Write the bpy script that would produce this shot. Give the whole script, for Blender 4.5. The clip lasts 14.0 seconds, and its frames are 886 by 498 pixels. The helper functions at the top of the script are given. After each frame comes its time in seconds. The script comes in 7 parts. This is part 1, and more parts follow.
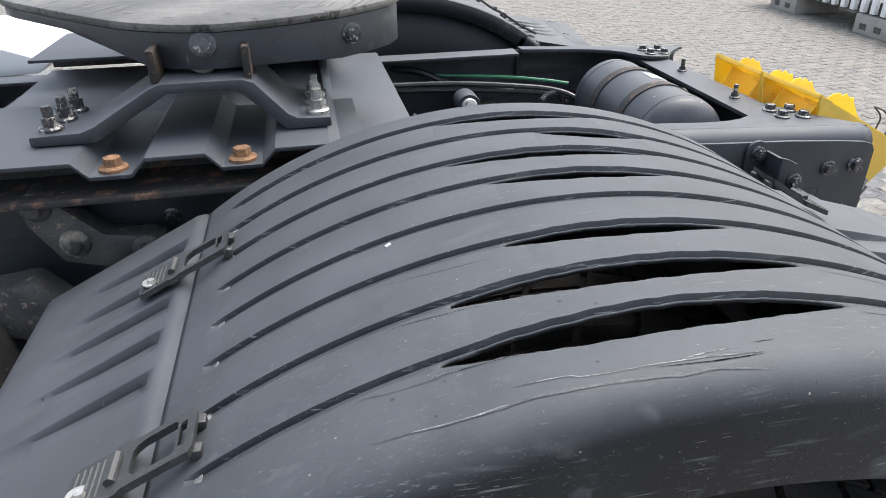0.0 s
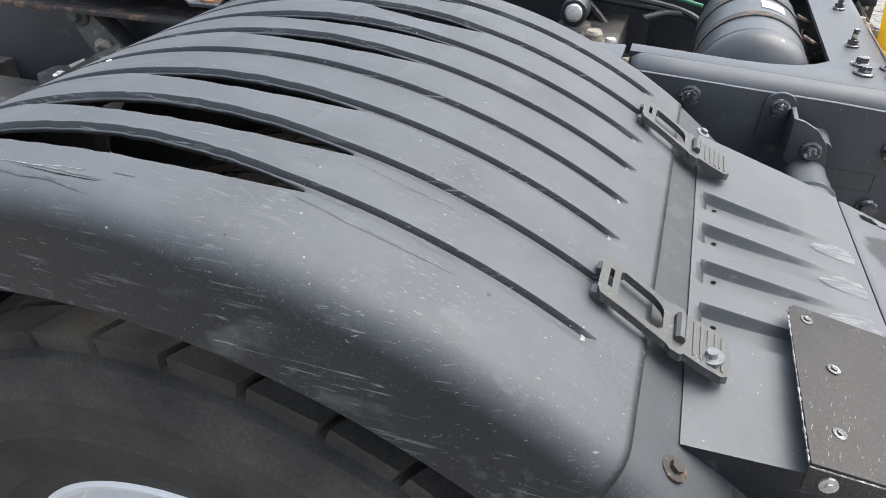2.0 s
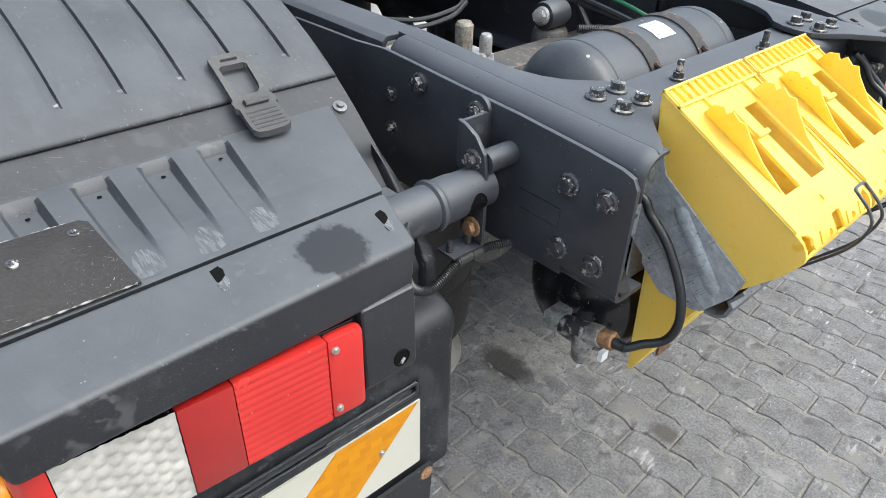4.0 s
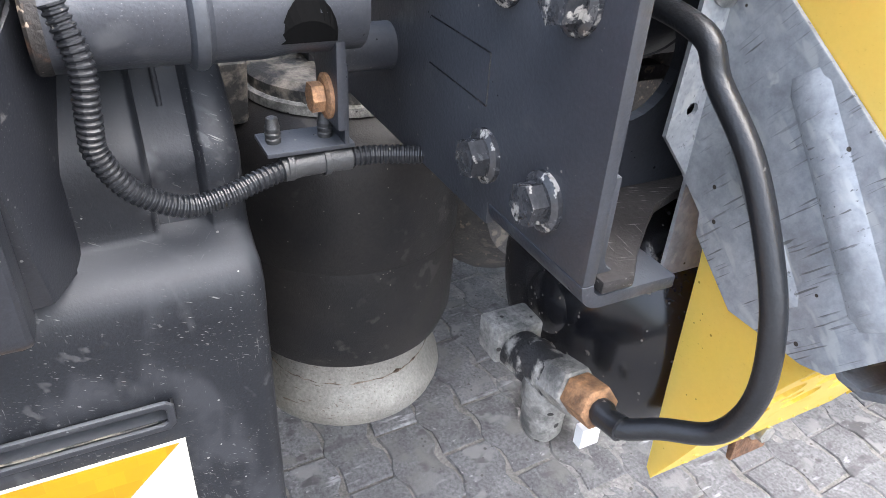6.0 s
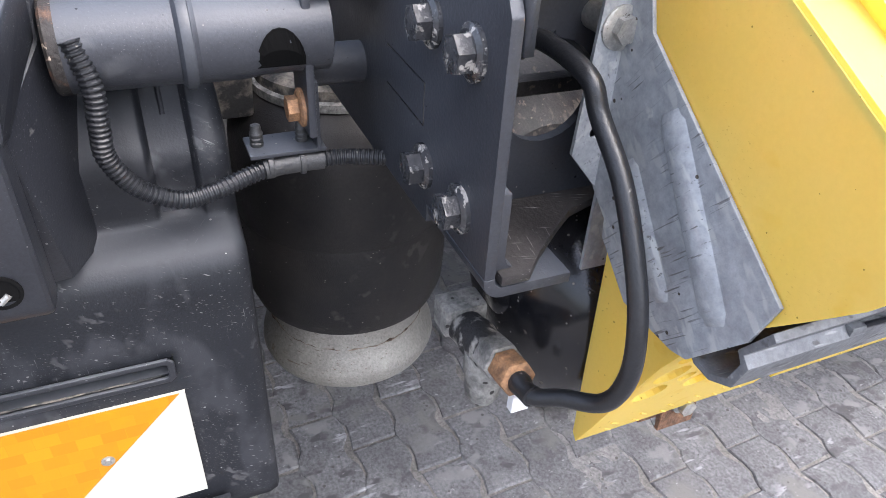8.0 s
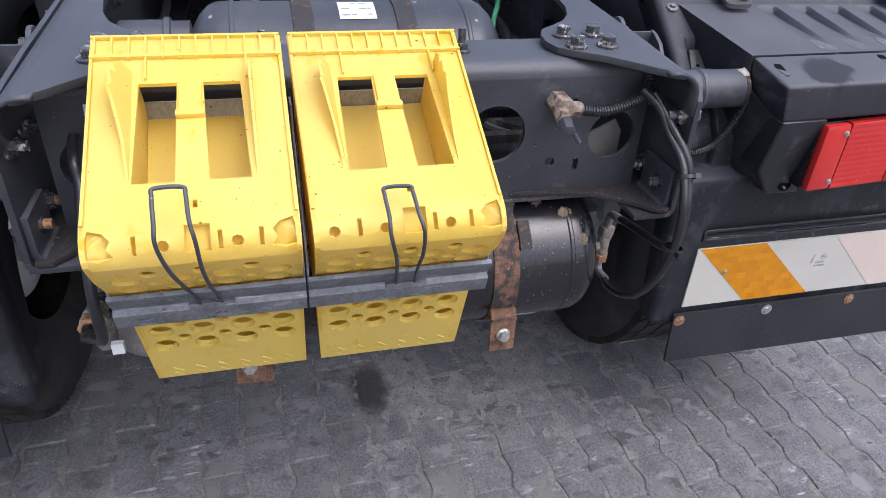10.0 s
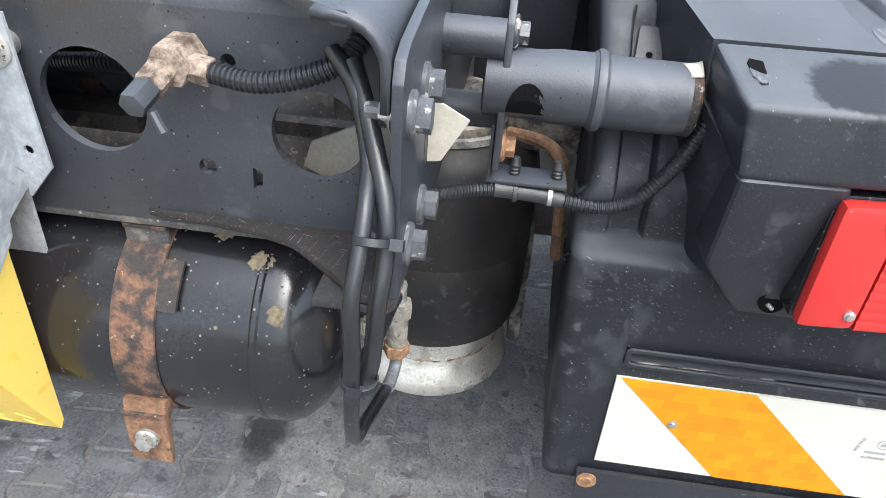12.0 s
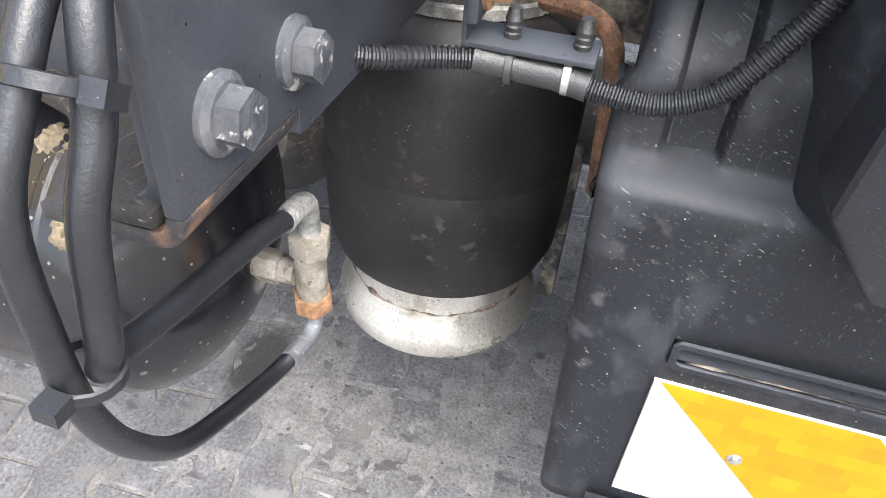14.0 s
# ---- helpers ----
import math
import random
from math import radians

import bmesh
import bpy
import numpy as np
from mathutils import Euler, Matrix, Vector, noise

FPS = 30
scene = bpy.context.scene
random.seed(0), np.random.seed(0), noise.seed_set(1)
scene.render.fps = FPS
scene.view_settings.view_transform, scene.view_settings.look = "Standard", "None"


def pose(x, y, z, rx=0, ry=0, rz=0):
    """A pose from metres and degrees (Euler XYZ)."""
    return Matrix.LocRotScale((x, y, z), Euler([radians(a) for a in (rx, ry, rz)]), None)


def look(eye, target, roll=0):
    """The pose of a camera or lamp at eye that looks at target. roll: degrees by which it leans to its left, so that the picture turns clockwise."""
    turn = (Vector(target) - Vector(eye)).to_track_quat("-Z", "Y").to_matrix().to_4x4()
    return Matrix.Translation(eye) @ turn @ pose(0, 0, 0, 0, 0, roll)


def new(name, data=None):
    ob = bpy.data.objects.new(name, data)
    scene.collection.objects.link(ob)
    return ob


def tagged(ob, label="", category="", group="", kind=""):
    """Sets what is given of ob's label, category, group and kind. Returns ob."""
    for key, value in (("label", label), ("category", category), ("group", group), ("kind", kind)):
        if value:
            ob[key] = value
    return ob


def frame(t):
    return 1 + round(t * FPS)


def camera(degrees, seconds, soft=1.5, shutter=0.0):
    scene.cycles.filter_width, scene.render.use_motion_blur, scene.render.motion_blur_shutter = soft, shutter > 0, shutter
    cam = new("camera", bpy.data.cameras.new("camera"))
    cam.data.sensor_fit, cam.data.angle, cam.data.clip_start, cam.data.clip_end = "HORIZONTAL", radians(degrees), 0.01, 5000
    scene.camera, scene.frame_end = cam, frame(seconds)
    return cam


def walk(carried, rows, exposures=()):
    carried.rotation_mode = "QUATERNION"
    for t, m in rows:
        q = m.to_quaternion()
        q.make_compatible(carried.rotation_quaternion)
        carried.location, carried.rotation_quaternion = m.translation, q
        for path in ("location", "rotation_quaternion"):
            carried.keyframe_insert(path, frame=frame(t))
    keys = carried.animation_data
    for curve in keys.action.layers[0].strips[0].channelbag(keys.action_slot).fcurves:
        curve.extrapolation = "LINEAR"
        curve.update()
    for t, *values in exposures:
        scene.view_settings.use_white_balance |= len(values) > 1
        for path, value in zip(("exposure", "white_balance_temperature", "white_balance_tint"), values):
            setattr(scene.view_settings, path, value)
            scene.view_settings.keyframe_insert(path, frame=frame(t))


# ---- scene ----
cam = camera(65.8, 14.0, soft=0.8)
PATH = [
    (0, (-1.142, -1.568, 1.511), (-0.809, 0.159, 0.56), -0.8),
    (0.3, (-1.062, -1.51, 1.512), (-0.716, 0.035, 0.291), -1.2),
    (0.5, (-1.009, -1.468, 1.503), (-0.677, 0.01, 0.197), -1.1),
    (1, (-0.877, -1.469, 1.493), (-0.757, 0.158, 0.336), -0.2),
    (1.5, (-0.697, -1.548, 1.49), (-0.925, 0.09, 0.366), -0.3),
    (2, (-0.463, -1.558, 1.452), (-0.997, 0.0, 0.318), 0.1),
    (2.5, (-0.135, -1.525, 1.43), (-0.942, -0.081, 0.306), -0.2),
    (3, (0.142, -1.496, 1.434), (-0.9, -0.199, 0.324), 0.9),
    (3.5, (0.261, -1.333, 1.406), (-0.851, -0.101, 0.29), 1.3),
    (4, (0.362, -1.107, 1.413), (-0.854, 0.024, 0.299), 1.8),
    (4.2, (0.389, -1.035, 1.387), (-0.894, 0.02, 0.273), 2.1),
    (6.3, (0.17, -0.606, 1.014), (-1.319, 0.189, -0.058), 3.6),
    (6.5, (0.158, -0.599, 1.004), (-1.323, 0.187, -0.085), 3.4),
    (7, (0.151, -0.606, 1.004), (-1.281, 0.135, -0.179), 3.8),
    (7.2, (0.151, -0.609, 1.006), (-1.271, 0.115, -0.199), 4.1),
    (9.3, (0.672, -0.424, 1.32), (-0.979, 0.159, 0.353), 2.5),
    (9.5, (0.709, -0.36, 1.324), (-0.935, 0.13, 0.295), 2.7),
    (10, (0.749, -0.135, 1.321), (-0.875, 0.322, 0.247), 3.2),
    (10.5, (0.733, 0.097, 1.317), (-0.916, 0.411, 0.23), 3.3),
    (11, (0.722, 0.279, 1.307), (-0.944, 0.345, 0.201), 3.9),
    (11.5, (0.587, 0.396, 1.25), (-1.077, 0.266, 0.148), 4.0),
    (12, (0.377, 0.497, 1.156), (-1.291, 0.352, 0.062), 4.2),
    (12.5, (0.199, 0.575, 1.028), (-1.443, 0.258, -0.07), 4.6),
    (13, (0.126, 0.586, 0.965), (-1.386, 0.276, -0.308), 4.8),
    (13.5, (0.133, 0.561, 0.986), (-1.374, 0.23, -0.286), 5.3),
    (14, (0.151, 0.57, 1.006), (-1.359, 0.219, -0.258), 5.1),
]
EXPOSURES = [(0, 1.30, 6500, 8), (0.5, 1.62, 6500, 6), (1, 1.72, 6550, 5), (1.5, 1.76, 6600, 6), (2.5, 1.56, 6650, 5), (3, 1.68, 6650, 3), (4, 1.38, 6450, 4), (5.2, 2.00, 6350, 8), (6.5, 2.42, 6200, 12), (7.2, 2.42, 6250, 12),
             (8.2, 1.70, 6150, 15), (9.3, 0.80, 6050, 18), (10.5, 0.94, 5950, 16), (11.5, 1.34, 5950, 9), (12, 1.82, 6150, 6), (12.5, 2.36, 6300, 9), (14, 2.38, 6450, 10)]
walk(cam, [(t, look(eye, target, roll)) for t, eye, target, roll in PATH], EXPOSURES)

# ---- world, sun, exposure ----
world = bpy.data.worlds.new("overcast_sky")
scene.world = world
world.use_nodes = True
wn, wl = world.node_tree.nodes, world.node_tree.links
wn.clear()
w_out, w_bg, w_sky, w_hsv = (wn.new(k) for k in ("ShaderNodeOutputWorld", "ShaderNodeBackground", "ShaderNodeTexSky", "ShaderNodeHueSaturation"))
SUN_UP, SUN_ROUND = radians(59), radians(58)
w_sky.sky_type, w_sky.sun_disc, w_sky.sun_elevation, w_sky.sun_rotation = "NISHITA", False, SUN_UP, SUN_ROUND
w_sky.dust_density, w_sky.air_density, w_sky.ozone_density = 4.0, 1.0, 1.0
w_hsv.inputs["Saturation"].default_value = 0.60
w_bg.inputs["Strength"].default_value = 0.15
wl.new(w_sky.outputs[0], w_hsv.inputs["Color"])
# thin bright cloud, almost even from the horizon to overhead
w_tc, w_xyz, w_up, w_mul = (wn.new(k) for k in ("ShaderNodeTexCoord", "ShaderNodeSeparateXYZ", "ShaderNodeMapRange", "ShaderNodeVectorMath"))
w_up.inputs["From Min"].default_value, w_up.inputs["From Max"].default_value, w_up.inputs["To Min"].default_value, w_up.inputs["To Max"].default_value = 0.0, 0.9, 0.85, 1.15
w_mul.operation = "SCALE"
wl.new(w_tc.outputs["Generated"], w_xyz.inputs[0])
wl.new(w_xyz.outputs[2], w_up.inputs["Value"])
wl.new(w_hsv.outputs[0], w_mul.inputs[0])
wl.new(w_up.outputs[0], w_mul.inputs["Scale"])
wl.new(w_mul.outputs[0], w_bg.inputs["Color"])
wl.new(w_bg.outputs[0], w_out.inputs["Surface"])

sun = new("sun", bpy.data.lights.new("sun", "SUN"))
sun.data.energy, sun.data.angle, sun.data.color = 0.60, radians(70), (1.0, 0.98, 0.95)
sun_way = Vector((math.sin(SUN_ROUND) * math.cos(SUN_UP), math.cos(SUN_ROUND) * math.cos(SUN_UP), math.sin(SUN_UP)))
sun.matrix_world = look(sun_way * 30, (0, 0, 0))


# ---- materials ----
def surf(name, c1, c2, rough, metal=0.0, scale=7.0, contrast=(0.35, 0.7), fine=320.0, bump=0.12, speck=0.0, speck_colour=(0.4, 0.4, 0.38),
         speck_scale=120.0, rough_swing=0.14, spec=0.5, coat=0.0, stretch=(1, 1, 1), vary="", swing=0.0,
         grit=0.0, grit_scale=260.0, marks=(), drops=(), spots=(), world_space=False, toplight_dust=None):
    """A procedural surface: two tones in broad patches, fine relief, and small chips of a third colour where speck > 0.
    grit: fine light and dark grains. marks: (length, width, turn, threshold, mask, colour) scratches and smears in
    metres.
    drops: (scale, radius, share, colour, roughness) round flecks. The tone for upward faces stands for a settled, dusty
    film and for light from above, put into the colour. spots: (x, y, rx, ry, colour, roughness, mirrored) single
    stains."""
    m = bpy.data.materials.new(name)
    m.use_nodes = True
    n, l = m.node_tree.nodes, m.node_tree.links
    b = n["Principled BSDF"]
    tc, mp = n.new("ShaderNodeTexCoord"), n.new("ShaderNodeMapping")
    mp.inputs["Scale"].default_value = stretch
    space = n.new("ShaderNodeNewGeometry").outputs["Position"] if world_space else tc.outputs["Object"]
    l.new(space, mp.inputs["Vector"])

    def noise_node(s, detail, r=0.55):
        t = n.new("ShaderNodeTexNoise")
        t.inputs["Scale"].default_value, t.inputs["Detail"].default_value, t.inputs["Roughness"].default_value = s, detail, r
        l.new(mp.outputs[0], t.inputs["Vector"])
        return t

    broad, grain = noise_node(scale, 6, 0.62), noise_node(fine, 3)
    ramp = n.new("ShaderNodeMapRange")
    ramp.inputs["From Min"].default_value, ramp.inputs["From Max"].default_value = contrast
    l.new(broad.outputs["Fac"], ramp.inputs["Value"])
    mix = n.new("ShaderNodeMix")
    mix.data_type = "RGBA"
    mix.inputs["A"].default_value, mix.inputs["B"].default_value = (*c1, 1), (*c2, 1)
    l.new(ramp.outputs[0], mix.inputs["Factor"])
    colour = mix.outputs["Result"]
    if vary:
        source = n.new("ShaderNodeObjectInfo" if vary == "object" else "ShaderNodeNewGeometry")
        value = source.outputs["Random"] if vary == "object" else source.outputs["Random Per Island"]
        mr, hsv = n.new("ShaderNodeMapRange"), n.new("ShaderNodeHueSaturation")
        mr.inputs["To Min"].default_value, mr.inputs["To Max"].default_value = 1 - swing, 1 + swing
        l.new(value, mr.inputs["Value"])
        l.new(mr.outputs[0], hsv.inputs["Value"])
        l.new(colour, hsv.inputs["Color"])
        colour = hsv.outputs["Color"]
    mr = n.new("ShaderNodeMapRange")
    mr.inputs["To Min"].default_value, mr.inputs["To Max"].default_value = max(0.03, rough - rough_swing), min(1, rough + rough_swing)
    l.new(broad.outputs["Fac"], mr.inputs["Value"])
    if speck:
        sp, st = noise_node(speck_scale, 4, 0.6), n.new("ShaderNodeMapRange")
        st.inputs["From Min"].default_value, st.inputs["From Max"].default_value = speck, speck + 0.035
        l.new(sp.outputs["Fac"], st.inputs["Value"])
        mix2 = n.new("ShaderNodeMix")
        mix2.data_type = "RGBA"
        mix2.inputs["B"].default_value = (*speck_colour, 1)
        l.new(st.outputs[0], mix2.inputs["Factor"])
        l.new(colour, mix2.inputs["A"])
        colour = mix2.outputs["Result"]
    rough_now, spec_now = mr.outputs[0], None

    def calc(op, a, c=None):
        q = n.new("ShaderNodeMath")
        q.operation = op
        for k, v in enumerate((a, c)):
            if v is None:
                continue
            if isinstance(v, (int, float)):
                q.inputs[k].default_value = v
            else:
                l.new(v, q.inputs[k])
        return q.outputs[0]

    def step(value, lo, hi, out_lo=0.0, out_hi=1.0):
        q = n.new("ShaderNodeMapRange")
        q.inputs["From Min"].default_value, q.inputs["From Max"].default_value = lo, hi
        q.inputs["To Min"].default_value, q.inputs["To Max"].default_value = out_lo, out_hi
        l.new(value, q.inputs["Value"])
        return q.outputs[0]

    def cover_with(mask, under, tone):
        q = n.new("ShaderNodeMix")
        q.data_type = "RGBA"
        q.inputs["B"].default_value = (*tone, 1)
        l.new(mask, q.inputs["Factor"])
        l.new(under, q.inputs["A"])
        return q.outputs["Result"]

    def mix_value(mask, under, value):
        q = n.new("ShaderNodeMix")
        q.inputs["B"].default_value = value
        l.new(mask, q.inputs["Factor"])
        l.new(under, q.inputs["A"])
        return q.outputs["Result"]

    if grit:
        hsv = n.new("ShaderNodeHueSaturation")
        l.new(step(noise_node(grit_scale, 3, 0.7).outputs["Fac"], 0.3, 0.7, 1 - grit, 1 + grit), hsv.inputs["Value"])
        l.new(colour, hsv.inputs["Color"])
        colour = hsv.outputs["Color"]
    for k, (length, width, turn, least, mask_at, tone) in enumerate(marks):
        mm = n.new("ShaderNodeMapping")
        mm.vector_type = "TEXTURE"
        mm.inputs["Scale"].default_value, mm.inputs["Location"].default_value = (length, width, width), (0.31 * k, 0.17 * k, 0)
        mm.inputs["Rotation"].default_value = [radians(v) for v in turn]
        l.new(space, mm.inputs["Vector"])
        t = n.new("ShaderNodeTexNoise")
        t.inputs["Scale"].default_value, t.inputs["Detail"].default_value = 1.0, 2.0
        l.new(mm.outputs[0], t.inputs["Vector"])
        where = step(noise_node(4.0 + 1.3 * k, 4, 0.6).outputs["Fac"], mask_at, mask_at + 0.10)
        colour = cover_with(calc("MULTIPLY", step(t.outputs["Fac"], least, least + 0.07), where), colour, tone)
    # lightens upward faces: top light put into the colour, together with a dusty film
    if toplight_dust:
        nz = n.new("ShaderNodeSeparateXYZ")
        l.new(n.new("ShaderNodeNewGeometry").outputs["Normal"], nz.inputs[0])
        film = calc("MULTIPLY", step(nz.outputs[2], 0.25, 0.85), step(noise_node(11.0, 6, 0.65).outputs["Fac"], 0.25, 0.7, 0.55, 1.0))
        colour = cover_with(film, colour, toplight_dust)
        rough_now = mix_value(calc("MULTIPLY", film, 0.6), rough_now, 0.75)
    for d_scale, radius, share, tone, d_rough in drops:
        vo = n.new("ShaderNodeTexVoronoi")
        vo.inputs["Scale"].default_value = d_scale
        l.new(mp.outputs[0], vo.inputs["Vector"])
        sp = n.new("ShaderNodeSeparateColor")
        l.new(vo.outputs["Color"], sp.inputs[0])
        reach = calc("MULTIPLY", calc("ADD", sp.outputs[1], 0.35), radius)
        dot = calc("MULTIPLY", step(calc("SUBTRACT", reach, vo.outputs["Distance"]), 0.0, 0.04), calc("LESS_THAN", sp.outputs[0], share))
        colour = cover_with(dot, colour, tone)
        rough_now = mix_value(dot, rough_now, d_rough)
    for sx, sy, rx, ry, tone, s_rough, mirrored in spots:
        xyz = n.new("ShaderNodeSeparateXYZ")
        l.new(n.new("ShaderNodeNewGeometry").outputs["Position"], xyz.inputs[0])
        yy = calc("ABSOLUTE", xyz.outputs[1]) if mirrored else xyz.outputs[1]
        dx, dy = calc("DIVIDE", calc("SUBTRACT", xyz.outputs[0], sx), rx), calc("DIVIDE", calc("SUBTRACT", yy, sy), ry)
        dist = calc("SQRT", calc("ADD", calc("MULTIPLY", dx, dx), calc("MULTIPLY", dy, dy)))
        dist = calc("ADD", dist, calc("MULTIPLY", calc("SUBTRACT", noise_node(30.0, 5, 0.65).outputs["Fac"], 0.5), 1.3))
        mask = step(dist, 0.85, 1.05 if mirrored else 1.5, 1.0 if mirrored else 0.85, 0.0)
        colour = cover_with(mask, colour, tone)
        rough_now = mix_value(mask, rough_now, s_rough)
        if mirrored:
            spec_now = step(mask, 0.0, 1.0, spec, 0.22)
    l.new(colour, b.inputs["Base Color"])
    l.new(rough_now, b.inputs["Roughness"])
    b.inputs["Metallic"].default_value = metal
    b.inputs["Specular IOR Level"].default_value = spec
    if spec_now:
        l.new(spec_now, b.inputs["Specular IOR Level"])
    b.inputs["Coat Weight"].default_value = coat
    bp = n.new("ShaderNodeBump")
    bp.inputs["Strength"].default_value, bp.inputs["Distance"].default_value = bump, 0.002
    l.new(grain.outputs["Fac"], bp.inputs["Height"])
    l.new(bp.outputs[0], b.inputs["Normal"])
    return m


PLASTIC_BASE = dict(c1=(0.013, 0.014, 0.018), c2=(0.022, 0.024, 0.029), toplight_dust=(0.081, 0.087, 0.097), rough=0.43, spec=0.5, fine=520, bump=0.10, scale=5, grit=0.22, grit_scale=420, speck=0.70, speck_colour=(0.075, 0.075, 0.075), speck_scale=60)
PLASTIC_MARKS = ((0.05, 0.0014, (0, 0, 8), 0.68, 0.52, (0.16, 0.16, 0.16)), (0.03, 0.0012, (20, 30, 62), 0.67, 0.50, (0.15, 0.15, 0.15)), (0.035, 0.0014, (70, 10, -35), 0.67, 0.52, (0.14, 0.14, 0.14)),
                 (0.10, 0.03, (0, 0, 15), 0.56, 0.52, (0.058, 0.060, 0.065)), (0.02, 0.012, (0, 40, 70), 0.60, 0.55, (0.070, 0.071, 0.074)))
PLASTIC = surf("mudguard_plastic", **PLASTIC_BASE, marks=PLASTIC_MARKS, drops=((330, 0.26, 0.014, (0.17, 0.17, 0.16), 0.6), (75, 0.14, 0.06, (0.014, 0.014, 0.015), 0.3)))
# scuffed wall plastic; its base is darkened so the wall's shade sits in the colour
PLASTIC_WALL = surf("scuffed_wall_plastic", **{**PLASTIC_BASE, "c1": (0.009, 0.010, 0.013), "c2": (0.016, 0.018, 0.022), "rough": 0.50, "spec": 0.36, "toplight_dust": (0.050, 0.054, 0.061)}, drops=((260, 0.22, 0.020, (0.19, 0.19, 0.18), 0.6), (90, 0.12, 0.05, (0.014, 0.014, 0.015), 0.3)),
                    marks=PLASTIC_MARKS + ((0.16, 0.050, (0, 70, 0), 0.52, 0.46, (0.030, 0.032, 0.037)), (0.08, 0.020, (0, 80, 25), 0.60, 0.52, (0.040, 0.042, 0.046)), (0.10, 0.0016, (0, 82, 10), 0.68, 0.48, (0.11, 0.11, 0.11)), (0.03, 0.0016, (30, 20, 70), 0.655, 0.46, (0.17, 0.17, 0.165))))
# scraped plastic; darker base than PLASTIC_BASE carries the shade of the outer flank
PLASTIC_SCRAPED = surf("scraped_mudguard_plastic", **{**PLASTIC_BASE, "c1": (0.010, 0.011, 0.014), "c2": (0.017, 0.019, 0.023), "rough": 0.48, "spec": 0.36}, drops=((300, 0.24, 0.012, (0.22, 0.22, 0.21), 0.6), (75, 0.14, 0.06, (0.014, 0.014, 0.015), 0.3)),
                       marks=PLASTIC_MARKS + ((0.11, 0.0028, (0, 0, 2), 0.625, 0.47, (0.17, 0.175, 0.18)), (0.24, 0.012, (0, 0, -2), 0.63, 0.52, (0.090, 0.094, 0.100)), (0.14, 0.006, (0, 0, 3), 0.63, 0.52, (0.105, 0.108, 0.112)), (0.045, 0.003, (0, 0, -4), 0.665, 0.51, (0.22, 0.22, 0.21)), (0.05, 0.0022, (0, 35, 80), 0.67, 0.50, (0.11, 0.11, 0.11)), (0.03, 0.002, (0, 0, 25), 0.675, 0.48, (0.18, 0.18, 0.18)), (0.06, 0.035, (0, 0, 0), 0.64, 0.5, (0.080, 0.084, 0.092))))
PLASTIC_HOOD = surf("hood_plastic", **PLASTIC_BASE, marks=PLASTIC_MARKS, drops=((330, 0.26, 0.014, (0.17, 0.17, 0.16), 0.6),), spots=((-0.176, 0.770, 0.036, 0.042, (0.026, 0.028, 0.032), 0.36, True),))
PLASTIC_STREAK = surf("streaked_plastic", **PLASTIC_BASE, marks=((0.030, 0.0035, (0, 0, 4), 0.48, 0.30, (0.26, 0.26, 0.255)), (0.05, 0.0016, (0, 0, -3), 0.56, 0.30, (0.42, 0.42, 0.41))))
PLASTIC_SCUFF = surf("lightly_scuffed_plastic", (0.040, 0.043, 0.050), (0.085, 0.088, 0.095), 0.55, scale=60, contrast=(0.42, 0.62), fine=600, bump=0.2, grit=0.2)
PLASTIC_WORN = surf("scuffed_plastic", (0.10, 0.10, 0.10), (0.34, 0.34, 0.33), 0.6, scale=90, contrast=(0.42, 0.6), fine=700, bump=0.5)
SATIN = surf("latch_rubber", (0.024, 0.025, 0.026), (0.046, 0.046, 0.046), 0.50, spec=0.7, fine=700, bump=0.25, grit=0.25, marks=((0.02, 0.002, (0, 0, 20), 0.62, 0.45, (0.11, 0.11, 0.11)),))
PAINT = surf("chassis_paint", (0.026, 0.028, 0.034), (0.044, 0.048, 0.057), 0.38, spec=0.52, toplight_dust=(0.068, 0.075, 0.088), fine=420, bump=0.16, speck=0.72, speck_colour=(0.14, 0.13, 0.12), speck_scale=150, grit=0.16, grit_scale=380,
             marks=((0.05, 0.0012, (0, 0, 10), 0.67, 0.52, (0.12, 0.12, 0.12)), (0.04, 0.03, (0, 0, 40), 0.58, 0.5, (0.060, 0.063, 0.068))), drops=((300, 0.24, 0.016, (0.018, 0.020, 0.024), 0.2), (260, 0.22, 0.010, (0.22, 0.20, 0.18), 0.7)))
PAINT_DIRTY = surf("dirty_chassis_paint", (0.030, 0.030, 0.032), (0.100, 0.092, 0.084), 0.60, scale=14, fine=260, bump=0.4, speck=0.62, speck_colour=(0.19, 0.15, 0.12), speck_scale=70, grit=0.3, spec=0.6,
                   marks=((0.04, 0.002, (0, 0, 20), 0.64, 0.48, (0.16, 0.15, 0.14)), (0.03, 0.02, (0, 0, 20), 0.56, 0.5, (0.15, 0.13, 0.11))), drops=((140, 0.22, 0.08, (0.24, 0.21, 0.17), 0.8),))
PLATE_BLACK = surf("scratched_black_plate", (0.022, 0.020, 0.020), (0.038, 0.035, 0.034), 0.58, spec=0.3, scale=9, fine=300, bump=0.35, grit=0.25, speck=0.77, speck_colour=(0.30, 0.29, 0.28), speck_scale=90,
                   marks=((0.02, 0.0012, (0, 0, 75), 0.665, 0.44, (0.30, 0.29, 0.28)), (0.025, 0.0011, (0, 0, -10), 0.67, 0.44, (0.22, 0.21, 0.20))))
PAINT_MUDDY = surf("muddy_paint", (0.03, 0.03, 0.03), (0.26, 0.23, 0.19), 0.75, scale=26, contrast=(0.45, 0.62), fine=200, bump=0.5, grit=0.25)
